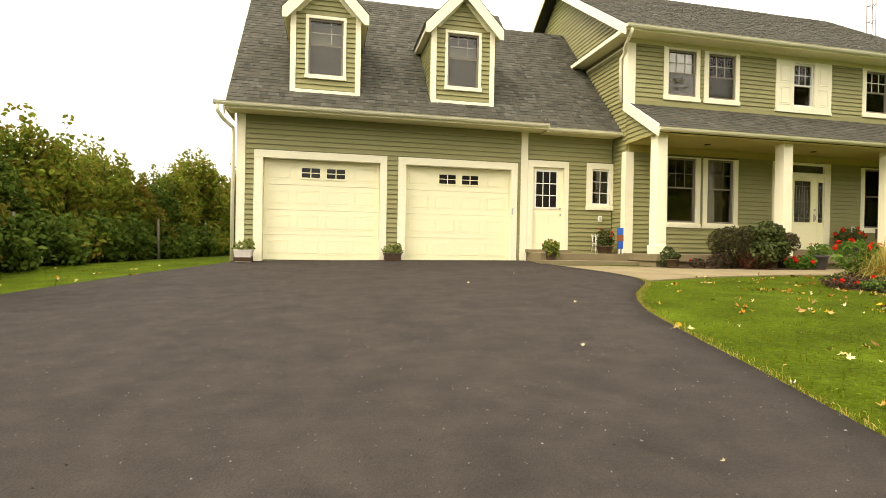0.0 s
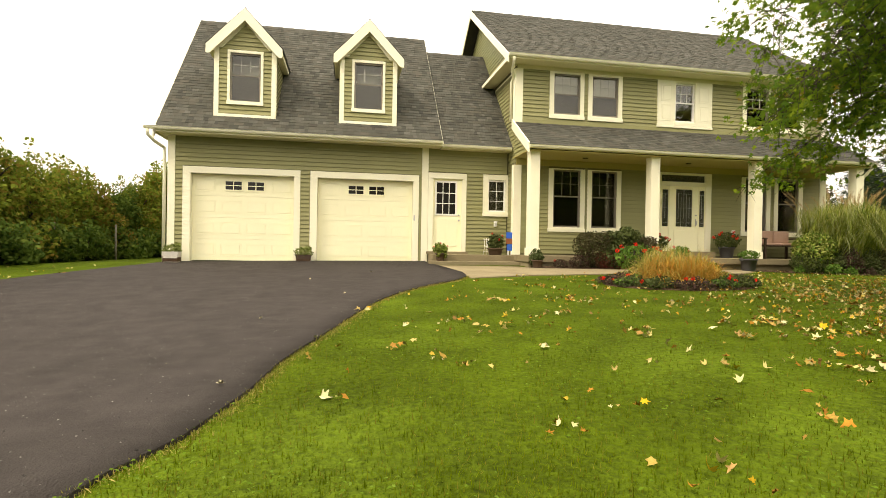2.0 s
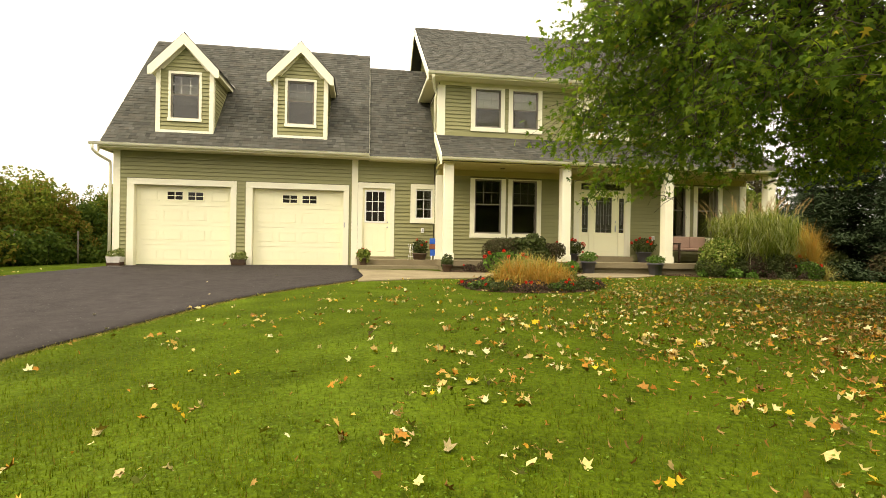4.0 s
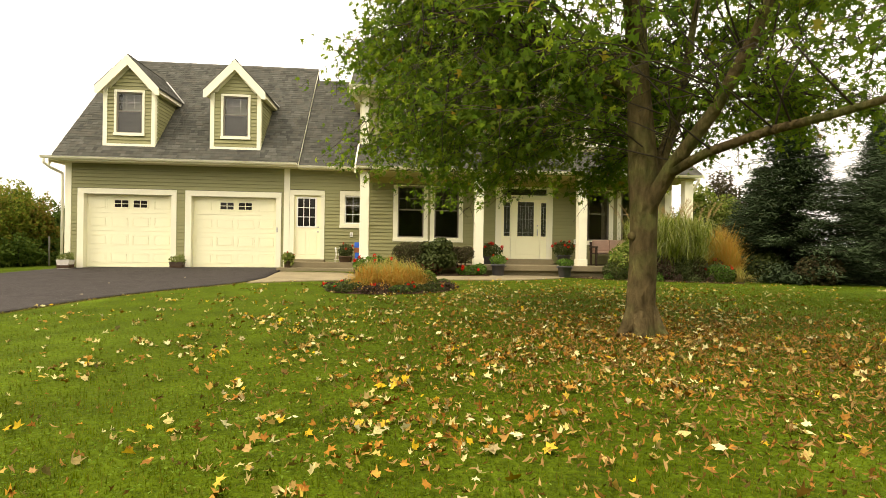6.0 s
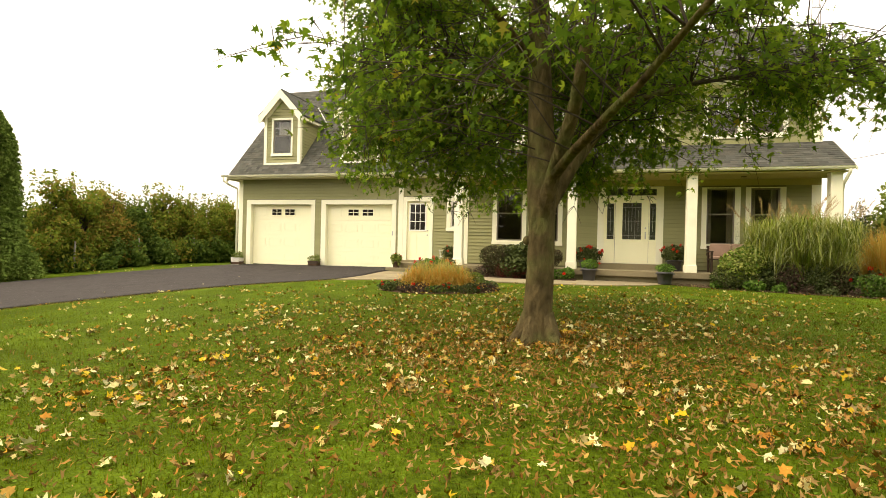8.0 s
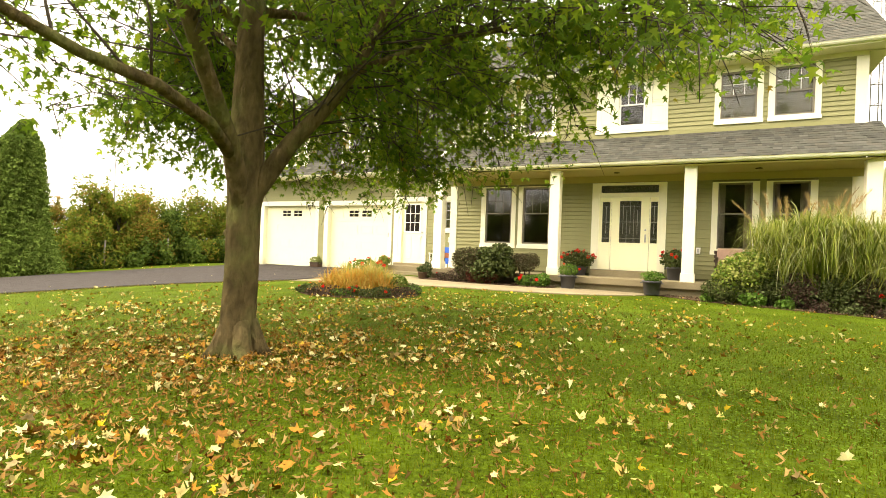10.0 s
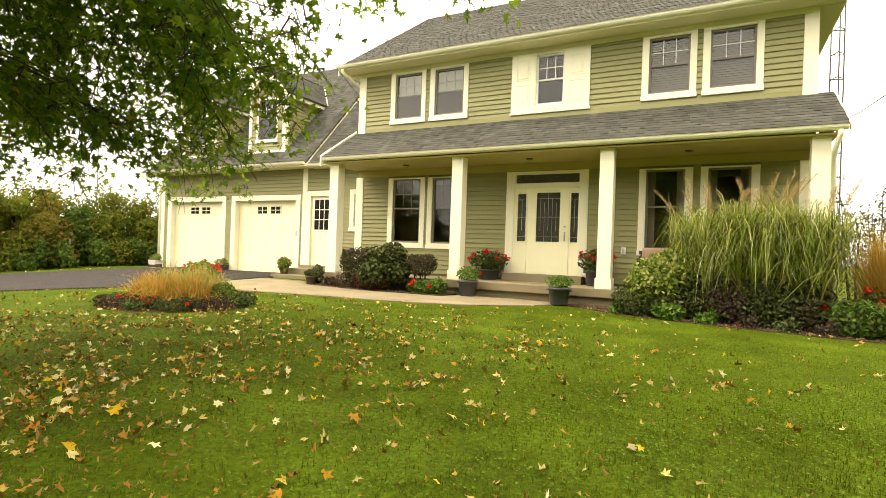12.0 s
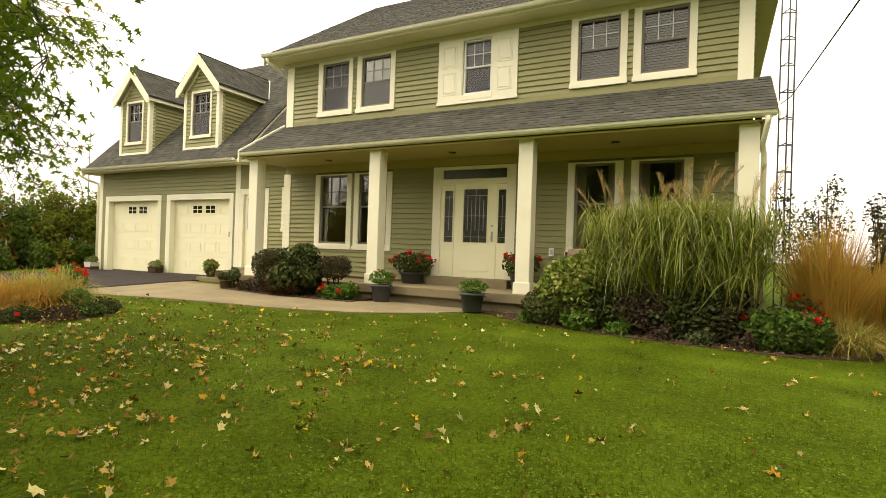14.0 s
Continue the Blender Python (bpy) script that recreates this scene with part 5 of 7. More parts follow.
def bush(name, label, category, x, y, z, lumps, n, size, material, seed, shape=OVAL_SHAPE, face=OVAL_FACE, stems=5, up=0.5, shell=0.6, flowers=0, group="", fl=0.05, extra=None):
    """A shrub: woody stems and a crown of single leaves."""
    r = np.random.default_rng(seed)
    t = thing(name, label, category, group)
    bm = bmesh.new()
    for k in range(stems):
        c, s = lumps[k % len(lumps)]
        a = r.uniform(0, 6.28)
        tube(bm, [(c[0] * 0.4 + 0.05 * math.cos(a), c[1] * 0.4 + 0.05 * math.sin(a), -0.05), (c[0] * 0.8, c[1] * 0.8, c[2] * 0.6), (c[0] + s[0] * 0.4 * math.cos(a), c[1] + s[1] * 0.4 * math.sin(a), c[2] + s[2] * 0.5)], [0.018, 0.013, 0.006], 6)
    part("woody_base", bm, TWIG, t)
    pos, d = blob_points(r, n, lumps, shell)
    keep = pos[:, 2] > 0.0
    pos, d = pos[keep], d[keep]
    cloud("foliage", pos, r.uniform(0.75, 1.25, len(pos)) * size, rots(r, len(pos), up, d + np.array((0, 0, 0.5))), shape, face, material, t)["kind"] = "stuff"
    if extra:
        m, share, sz = extra
        p2, d2 = blob_points(r, int(n * share), lumps, 0.9)
        p2 = p2[p2[:, 2] > 0.05]
        cloud("young_leaves", p2, r.uniform(0.75, 1.25, len(p2)) * sz, rots(r, len(p2), 0.8), shape, face, m, t)["kind"] = "stuff"
    for k in range(flowers):
        c, s = lumps[int(r.integers(len(lumps)))]
        a, e = r.uniform(0, 6.28), r.uniform(0.1, 1.2)
        p = np.array((c[0] + s[0] * math.cos(a) * math.cos(e) * 1.03, c[1] + s[1] * math.sin(a) * math.cos(e) * 1.03, max(0.08, c[2] + s[2] * math.sin(e) * 1.05)))
        blossom(t, p, fl, r)
    t.location = (x, y, z)
    return t


def blossom(parent, p, size, r):
    n = 26
    d = r.normal(size=(n, 3))
    d /= np.linalg.norm(d, axis=1)[:, None]
    return cloud("flower", p + d * size * 0.62, np.full(n, size * 0.75), rots(r, n, 0.8, d), OVAL_SHAPE, OVAL_FACE, RED, parent, "bright red blossom")


# hedge of mixed small trees along the far side of the drive
def hedge_tree(seed, h, leaf):
    r = np.random.default_rng(seed)
    lumps = []
    for k in range(20):
        f = k / 19
        a = r.uniform(0, 6.28)
        R = (0.95 - 0.55 * f ** 1.6) * r.uniform(0.2, 1.0)
        s = (0.62 - 0.30 * f) * r.uniform(0.75, 1.15)
        lumps.append(((R * math.cos(a), R * math.sin(a), 0.35 + f * (h - 0.7)), (s, s, s * 0.85)))
    t = thing("hedge_tree", "leafy green and rust-tinged tree in an overgrown hedge", "tree", "hedge trees")
    bm = bmesh.new()
    tube(bm, [(0, 0, -0.1), (0.03, 0, h * 0.3), (-0.04, 0.04, h * 0.6), (0, 0, h * 0.93)], [0.07, 0.055, 0.04, 0.01], 7)
    for k in range(9):
        c = lumps[2 * k + 1][0]
        tube(bm, [(0, 0, max(0.2, c[2] - 0.5)), (c[0] * 0.6, c[1] * 0.6, c[2] - 0.15), c], [0.03, 0.02, 0.008], 5)
    part("trunk", bm, TWIG, t)
    pos, d = blob_points(r, 6000, lumps, 0.4)
    keep = pos[:, 2] > 0.02
    pos, d = pos[keep], d[keep]
    cloud("crown", pos, r.uniform(0.09, 0.18, len(pos)), rots(r, len(pos), 0.4, d + np.array((0, 0, 0.6))), [(0, -.5, -.04), (.24, 0, .05), (0, .5, -.06), (-.24, 0, .05)], [(0, 1, 2, 3)], leaf, t)["kind"] = "stuff"
    # thin shoots above the rest
    m = 260
    k = r.integers(0, 9, m)
    base = np.stack((r.uniform(-.5, .5, 9), r.uniform(-.5, .5, 9), np.full(9, h - 0.7)), 1)[k]
    pos = base + np.stack((r.normal(0, .05, m), r.normal(0, .05, m), r.uniform(0, 0.85, m)), 1)
    cloud("top_shoot", pos, r.uniform(0.07, 0.13, m), rots(r, m, 0.4), OVAL_SHAPE, OVAL_FACE, leaf, t)["kind"] = "stuff"
    return t


def hedge_x(y):
    return -6.6 + 0.26 * (y - 14.0) if y > 14 else -6.6 + 0.17 * (y - 14.0)


rr = random.Random(21)
kinds = [hedge_tree(100 + k, h, (HEDGE, HEDGE_RUST, HEDGE, HEDGE_DARK, HEDGE)[k]) for k, h in enumerate((2.75, 2.4, 2.95, 2.3, 2.6))]
used, yy, k = set(), 2.5, 0
while yy < 31:
    for row in (0, 1):
        src = kinds[k % 5]
        hx = hedge_x(yy) - row * 1.35 + rr.uniform(-0.15, 0.15)
        hy = yy + rr.uniform(-0.2, 0.2) + row * 0.5
        if 4.4 < hy < 8.6 and row == 0:
            k += 1
            continue
        sc = rr.uniform(0.92, 1.1) * (1.26 if 13.3 < yy < 15.0 and row == 0 else 1.0) * (1.0 + 0.028 * max(0.0, yy - 15)) * (1.12 if yy < 13 else 1.0)
        m = pose(hx, hy, ground_z(hx, hy), 0, 0, rr.uniform(0, 360))
        if k % 5 not in used:
            used.add(k % 5)
            ob = src
            ob.matrix_basis = m
        else:
            ob = copy_thing(src, m)
        ob.scale = (sc, sc, sc)
        k += 1
    yy += 1.15

# belt of trees across the road, behind the lawn
rr = random.Random(99)
for k in range(26):
    a = math.radians(-172 + 164 * k / 25)
    R = rr.uniform(30, 38)
    x, y = 9 + R * math.cos(a) * 1.25, R * math.sin(a)
    ob = copy_thing(kinds[k % 5], pose(x, y, ground_z(x, y) - 0.3, 0, 0, rr.uniform(0, 360)))
    q = rr.uniform(2.8, 3.8) if x < 7 else rr.uniform(5.0, 6.6)
    ob.scale = (q * 1.25, q * 1.25, q)
    tagged(ob, "large leafy tree across the road", "tree", "roadside trees")

# undergrowth in front of the hedge
rr = random.Random(8)
weed = None
for k, yy in enumerate(np.arange(9.3, 24, 1.25)):
    x = hedge_x(yy) + 1.0 + rr.uniform(-0.1, 0.15)
    m = pose(x, yy, ground_z(x, yy), 0, 0, rr.uniform(0, 360))
    if weed is None:
        weed = bush("undergrowth_shrub", "low tangled green undergrowth at the foot of the hedge", "shrub", 0, 0, 0,
                    [((0, 0, .2), (.4, .7, .3)), ((.1, .6, .3), (.3, .5, .4)), ((-.3, -.4, .5), (.35, .5, .6)), ((-.35, .3, .7), (.3, .4, .6))], 1500, 0.13, HEDGE_DARK, 77, shell=0.2, group="undergrowth")
        weed.matrix_basis = m
    else:
        copy_thing(weed, m)

# wire fence posts
fp = None
for x, y in ((-6.25, 9.35), (-5.85, 11.8), (-5.40, 14.35), (-4.6, 16.5), (-3.95, 19.3)):
    m = pose(x, y, ground_z(x, y) - 0.1, rr.uniform(-1.5, 1.5), rr.uniform(-1.5, 1.5), rr.uniform(0, 90))
    if fp is None:
        bm = bmesh.new()
        tube(bm, [(0, 0, 0), (0, 0, 0.5), (0.01, 0, 1.22), (0.01, 0, 1.25)], [0.035, 0.035, 0.033, 0.02], 8, lump=0.1)
        fp = tagged(part("fence_post", bm, POSTWOOD, None), "thin weathered wooden fence post before the hedge", "fence post", "fence posts")
        fp.matrix_basis = m
    else:
        copy_thing(fp, m)


def cedar(x, y, h, r0):
    r = np.random.default_rng(3)
    t = thing("cedar_tree", "tall clipped columnar cedar, widest at its foot", "tree")
    one("trunk", lambda bm: tube(bm, [(0, 0, -0.1), (0, 0, h * 0.9)], [0.11, 0.02], 8), TWIG, t)
    n = 60000
    f = np.minimum(1.0, r.random(n) ** 0.85 * 1.02)
    a = r.uniform(0, 6.283, n)
    prof = np.interp(f, (0, .06, .16, .27, .38, .55, .75, .88, .95, 1), (1.0, 1.03, .90, .70, .58, .53, .49, .46, .41, .30)) * r0
    lump = 1 + 0.07 * np.sin(3 * a + 9 * f) + 0.08 * np.sin(9 * a - 23 * f) + 0.10 * np.sin(17 * a + 57 * f) * np.sin(11 * a - 71 * f)
    R = prof * lump * np.where(f > 0.9, r.random(n) ** 0.5, 0.55 + 0.47 * r.random(n) ** 0.6)
    top = np.where(f > 0.86, 0.05 * h * np.cos(2 * a + 0.6), 0)
    pos = np.stack((R * np.cos(a), R * np.sin(a), f * h + top * (f - 0.86) / 0.14 * (f > 0.86)), 1)
    d = np.stack((np.cos(a), np.sin(a), np.full(n, 0.1)), 1)
    cloud("foliage", pos, r.uniform(0.06, 0.15, n), rots(r, n, 0.35, d), [(0, -.5, -.04), (.25, 0, .05), (0, .5, -.06), (-.25, 0, .05)], [(0, 1, 2, 3)], CEDAR, t)["kind"] = "stuff"
    t.location = (x, y, ground_z(x, y))


cedar(-5.9, 6.3, 5.04, 1.3)


def spruce(x, y, h, r0, seed, label):
    r = np.random.default_rng(seed)
    rr = random.Random(seed)
    t = thing("spruce_tree", label, "tree", "spruces")
    bm = bmesh.new()
    tube(bm, [(0, 0, -0.1), (0, 0, h * 0.5), (0, 0, h)], [0.16, 0.09, 0.01], 8)
    pos, dirs = [], []
    z = 0.25
    while z < h * 0.97:
        f = z / h
        L = r0 * (1 - f) ** 0.85 + 0.06
        for k in range(16):
            a = rr.uniform(0, 6.283)
            l = L * rr.uniform(0.75, 1.1)
            tip = np.array((l * math.cos(a), l * math.sin(a), -0.18 * l + 0.10 * l))
            n = max(30, int(115 * l))
            s = r.random(n) ** 0.75
            p = tip[None] * s[:, None]
            p[:, 2] = -0.30 * l * s + 0.22 * l * s * s
            p += r.normal(size=(n, 3)) * (0.16, 0.16, 0.09)
            p[:, 2] += z
            pos.append(p)
            dirs.append(np.tile((math.cos(a), math.sin(a), 0.1), (n, 1)))
            tube(bm, [(0, 0, z), (tip[0] * 0.6, tip[1] * 0.6, z - 0.12 * l), (tip[0] * 0.95, tip[1] * 0.95, z - 0.08 * l)], [0.03, 0.018, 0.006], 5)
        z += 0.30
    part("trunk", bm, TWIG, t)
    pos, dirs = np.concatenate(pos), np.concatenate(dirs)
    keep = pos[:, 2] > 0.02
    pos, dirs = pos[keep], dirs[keep]
    n = len(pos)
    w = np.stack((r.normal(0, .35, n), r.normal(0, .35, n), np.ones(n)), 1)
    w /= np.linalg.norm(w, axis=1)[:, None]
    v = dirs + r.normal(size=(n, 3)) * 0.45
    v -= w * (v * w).sum(1)[:, None]
    v /= np.linalg.norm(v, axis=1)[:, None]
    rot = np.stack((np.cross(v, w), v, w), 2)
    size = r.uniform(0.13, 0.30, n)
    cloud("needles", pos, size, rot, [(0, -.5, 0), (.10, 0, -.05), (0, .5, -.02), (-.10, 0, -.05)], [(0, 1, 2, 3)], SPRUCE, t)["kind"] = "stuff"
    t.location = (x, y, ground_z(x, y))


spruce(23.6, 13.2, 6.6, 3.3, 31, "large dark blue-green spruce with drooping boughs")
spruce(26.9, 10.9, 8.0, 3.3, 32, "tall dark spruce beside another")
spruce(25.2, 16.9, 5.2, 2.4, 35, "dark spruce beside the porch lawn")
spruce(23.2, 22.5, 3.0, 1.5, 33, "small far-off spruce beyond the lawn")
spruce(30.5, 16.5, 7.5, 3.0, 34, "tall dark spruce behind the others")


BLADE_FACES = [(0, 1, 3, 2), (2, 3, 5, 4), (4, 5, 7, 6), (6, 7, 9, 8)]


def arc_blade(out, droop, w=0.012):
    """One leaf of grass that rises and bends over, along +y, 1 high."""
    v = []
    for i in range(5):
        s = i / 4
        z = s * 1.25 - droop * s ** 2.6
        ww = w * (1 - s) ** 0.6 + 0.0008
        v += [(-ww, out * s ** 1.7, z), (ww, out * s ** 1.7, z)]
    return v


def spin(r, n, tilt=0.1):
    a = r.uniform(0, 6.283, n)
    c, s = np.cos(a), np.sin(a)
    o, e = np.zeros(n), np.ones(n)
    R = np.stack((np.stack((c, -s, o), 1), np.stack((s, c, o), 1), np.stack((o, o, e), 1)), 1)
    b = r.normal(0, tilt, n)
    c, s = np.cos(b), np.sin(b)
    T = np.stack((np.stack((e, o, o), 1), np.stack((o, c, -s), 1), np.stack((o, s, c), 1)), 1)
    return np.einsum("nij,njk->nik", R, T)


def grass_clump(name, label, x, y, rad, h, n, material, seed, out=0.5, droop=0.45, w=0.010, plumes=0, plume_h=0.5, group="", plume_mat=None, tilt=0.12, stemmed=False):
    r = np.random.default_rng(seed)
    t = thing(name, label, "grass clump", group)
    for k, (o, dr) in enumerate(((out, droop), (out * 0.55, droop * 0.5), (out * 1.3, droop * 1.35))):
        m = n // 3
        a, q = r.uniform(0, 6.283, m), rad * np.sqrt(r.random(m))
        pos = np.stack((q * np.cos(a), q * np.sin(a), np.zeros(m)), 1)
        hh = h * r.uniform(0.5, 1.15, m) * (1.12 - 0.35 * (q / rad) ** 2)
        if stemmed and k == 0:
            pos *= 0.7
            o *= 0.6
        shape = np.array(arc_blade(o, dr, w / h))
        if stemmed and k:
            # leaves that spring from the stems higher up
            up = r.uniform(0.40, 0.84, m) * h
            pos *= 0.8 + 1.1 * (up / h)[:, None]
            pos[:, 2] += up
            hh = h * r.uniform(0.18, 0.40, m)
            o, dr = (0.7, 0.8) if k == 1 else (1.0, 1.65)
            shape = np.array(arc_blade(o, dr, w / h * 2.5))
        rot = spin(r, m, tilt)
        cloud("leaf_tuft", pos, hh, rot, shape, BLADE_FACES, material, t)["kind"] = "stuff"
    for k in range(plumes):
        a, q = r.uniform(0, 6.283), rad * math.sqrt(r.random())
        p = np.array((q * math.cos(a), q * math.sin(a), 0))
        lean = np.array((math.cos(a), math.sin(a), 0)) * r.uniform(0.05, 0.34)
        top = h * (r.uniform(0.98, 1.10) if stemmed else r.uniform(0.95, 1.12)) + plume_h * r.uniform(0.1, 0.9)
        m = 90
        s = r.random(m) ** 0.8
        pos = p + lean * (top * 0.5) * (1 + 0.5 * s[:, None]) + np.stack((r.normal(0, .008, m) + lean[0] * 0.5 * s * s, r.normal(0, .008, m) + lean[1] * 0.5 * s * s, top - plume_h * (1 - s)), 1)
        fan = r.uniform(0, 6.283, m)
        v = np.stack((np.cos(fan) * 0.42 + lean[0] * 2, np.sin(fan) * 0.42 + lean[1] * 2, np.ones(m)), 1)
        v /= np.linalg.norm(v, axis=1)[:, None]
        pos = pos + v * 0.05
        wv = np.stack((r.normal(0, 1, m), r.normal(0, 1, m), r.normal(0, .3, m)), 1)
        wv -= v * (v * wv).sum(1)[:, None]
        wv /= np.linalg.norm(wv, axis=1)[:, None]
        c = cloud("plume", pos, r.uniform(0.07, 0.15, m), np.stack((np.cross(v, wv), v, wv), 2), [(0, -.5, 0), (.020, 0, 0), (0, .6, .05), (-.020, 0, 0)], [(0, 1, 2, 3)], plume_mat or PLUME, t, "feathery tan seed head")
        st = one("stalk", lambda bm: tube(bm, [p, p + lean * top * 0.5 + np.array((0, 0, top * 0.6)), p + lean * top * 0.62 + np.array((0, 0, top))], [0.004, 0.003, 0.0015], 4), REED, t)
    t.location = (x, y, ground_z(x, y))
    return t


# island bed in the lawn
for k, (x, y, q, h, m) in enumerate(((8.38, 6.12, .36, .62, GOLD), (8.98, 6.22, .38, .62, GOLD), (8.70, 6.42, .36, .66, GOLD), (8.30, 5.82, .34, .54, RUST), (8.80, 5.80, .40, .54, RUST), (9.16, 6.0, .30, .50, RUST))):
    grass_clump("ornamental_grass", "golden and rust ornamental grass clump in the island bed" if m is GOLD else "low rust-red ornamental grass in the island bed", x, y, q, h, 1350, m, 41 + k, 0.85, 0.78, 0.0085, tilt=0.45, group="island grass")
for k in range(12):
    a = 2 * math.pi * (k + 0.5) / 12
    x, y, q = 8.70 + 1.08 * math.cos(a), 6.0 + 0.80 * math.sin(a), 0.24 + 0.05 * (k % 3)
    bush("ground_cover", "low grey-green ground cover at the edge of the island bed", "ground cover", x, y, ground_z(x, y) + 0.02, [((0, 0, .05), (q * 1.25, q * 1.05, .09)), ((.13, .08, .08), (q * .7, q * .7, .11)), ((-.16, -.1, .04), (q * .6, q * .5, .09))], 1000, 0.045, (SILVER, SHRUB, BURG)[k % 3], 200 + k,
         stems=3, group="island bed edging", flowers=(0, 0, 0, 1, 0, 2, 2, 3, 2, 3, 1, 0)[k], fl=0.042, extra=((POTLEAF, .25, .05), (SILVER, .3, .05), (RUST, .08, .04))[k % 3])
bush("round_shrub", "small round olive shrub beside the golden grass", "shrub", 9.52, 6.25, ground_z(9.5, 6.25), [((0, 0, .20), (.21, .21, .20))], 900, 0.045, CEDAR, 61)
bush("geranium", "red flowering geranium behind the island grass", "flowers", 8.35, 6.72, ground_z(8.35, 6.7), [((0, 0, .45), (.5, .2, .26))], 500, 0.08, POTLEAF, 62, flowers=9, fl=0.055)

# left bed before the porch
bush("boxwood_ball", "clipped bronze-tinted boxwood ball before the porch", "shrub", 9.30, 10.42, ground_z(9.3, 10.4), [((-.06, 0, .60), (.56, .42, .40)), ((.04, 0, .38), (.50, .40, .38)), ((-.26, -.1, .70), (.30, .26, .26)), ((.2, -.1, .76), (.26, .24, .24))], 5000, 0.046, BROWNBOX, 71, shell=0.6, extra=(SHRUB, .2, .045))
bush("rhododendron", "glossy dark green rhododendron before the porch", "shrub", 10.0, 10.38, ground_z(10, 10.4), [((0, 0, .52), (.54, .42, .42)), ((.18, -.05, .85), (.34, .32, .28)), ((-.25, -.05, .78), (.26, .24, .24)), ((-.2, -.15, .35), (.45, .40, .35)), ((.36, -.1, .5), (.28, .28, .3))], 2400, 0.11, SHRUB, 72, up=0.5, shell=0.45, extra=(SILVER, .25, .10))
bush("boxwood_ball", "thin bronze-tinted boxwood ball on bare stems", "shrub", 10.80, 10.55, ground_z(10.8, 10.5), [((0, 0, .62), (.40, .36, .26)), ((.16, 0, .72), (.24, .24, .18)), ((-.18, -.05, .70), (.22, .22, .18))], 2600, 0.046, BROWNBOX, 73, stems=12, shell=0.5)
bush("barberry", "low burgundy barberry at the foot of the boxwood", "shrub", 9.75, 9.95 + 0.2, ground_z(9.7, 10.1), [((0, 0, .22), (.45, .2, .24)), ((-.3, .05, .26), (.25, .2, .26))], 1300, 0.05, BARBERRY, 74)
bush("dry_perennial", "low dry brown perennial beside the walkway", "plant", 8.85, 10.3, ground_z(8.8, 10.3), [((0, 0, .18), (.3, .2, .2))], 500, 0.05, BURG, 75)
bush("rose_bush", "low green bush with red flowers beside the walkway", "flowers", 11.05, 10.28, ground_z(11, 10.3), [((0, 0, .16), (.45, .16, .16)), ((.3, .1, .2), (.2, .18, .18))], 800, 0.08, POTLEAF, 76, flowers=7, fl=0.06)
bush("dry_perennial", "straggling green and brown plant by the column", "plant", 7.75, 10.62, ground_z(7.7, 10.6), [((0, 0, .25), (.18, .14, .26))], 350, 0.07, SILVER, 79)
bush("dry_perennial", "low rust-coloured plant at the walkway", "plant", 8.35, 10.40, ground_z(8.3, 10.4), [((0, 0, .12), (.2, .14, .13))], 300, 0.05, BURG, 80, flowers=1, fl=0.04)

# right bed along the porch
bush("variegated_dogwood", "bushy dogwood with yellow-edged leaves beside the porch", "shrub", 15.95, 10.30, ground_z(15.9, 10.3), [((0, 0, .72), (.62, .5, .42)), ((.2, .1, .95), (.42, .38, .28)), ((-.15, -.1, .5), (.55, .45, .4))], 2600, 0.085, VARIEG, 81, up=0.7, extra=(POTLEAF, .10, .085))
bush("juniper", "low dark green feathery shrub before the porch", "shrub", 15.55, 10.12, ground_z(15.5, 10.1), [((0, 0, .26), (.5, .36, .32)), ((.3, -.05, .24), (.35, .3, .28))], 2600, 0.06, SHRUB, 82)
for k, (x, y, s) in enumerate(((16.3, 10.06, .44), (16.9, 10.02, .44), (17.45, 10.04, .42), (18.0, 10.04, .36))):
    bush("burgundy_shrub", "low burgundy-brown shrub at the front of the bed", "shrub", x, y, ground_z(x, y), [((0, 0, .28), (s, s * .55, .30)), ((.1, .14, .52), (s * .85, s * .5, .28))], 2400, 0.06, (SHRUB, BURG, SHRUB, BROWNBOX)[k], 83 + k, group="bed front shrubs", shell=0.3, stems=14, extra=(SILVER, .18, .075))
bush("rose_bush", "small green bush with red roses", "flowers", 16.05, 9.82, ground_z(16, 9.8), [((0, 0, .14), (.28, .16, .15))], 300, 0.085, POTLEAF, 91, flowers=2, fl=0.06)
bush("rose_bush", "green rose bush with red blooms at the bed corner", "flowers", 18.62, 9.95, ground_z(18.6, 9.9), [((0, 0, .28), (.42, .3, .3)), ((.35, .15, .25), (.3, .25, .28))], 1600, 0.075, POTLEAF, 92, flowers=6, fl=0.065, extra=(SHRUB, .3, .08))
for k, (x, y, s) in enumerate(((16.62, 9.80, .20), (17.2, 9.72, .17), (17.72, 9.70, .20), (15.2, 10.02, .16), (18.2, 9.70, .16))):
    bush("low_perennial", "low leafy perennial at the edge of the mulch bed", "plant", x, y, ground_z(x, y), [((0, 0, .08), (s, s * .8, .12)), ((.08, .04, .14), (s * .5, s * .5, .12))], 260, (0.08, 0.05, 0.06)[k % 3], (POTLEAF, BURG, SILVER)[k % 3], 95 + k, stems=3, shell=0.2, group="bed edge plants")
bush("dahlia", "dark red flowering plant in the bed", "flowers", 18.95, 10.5, ground_z(18.9, 10.5), [((0, 0, .45), (.2, .2, .3))], 300, 0.07, SHRUB, 93, flowers=3, fl=0.08)
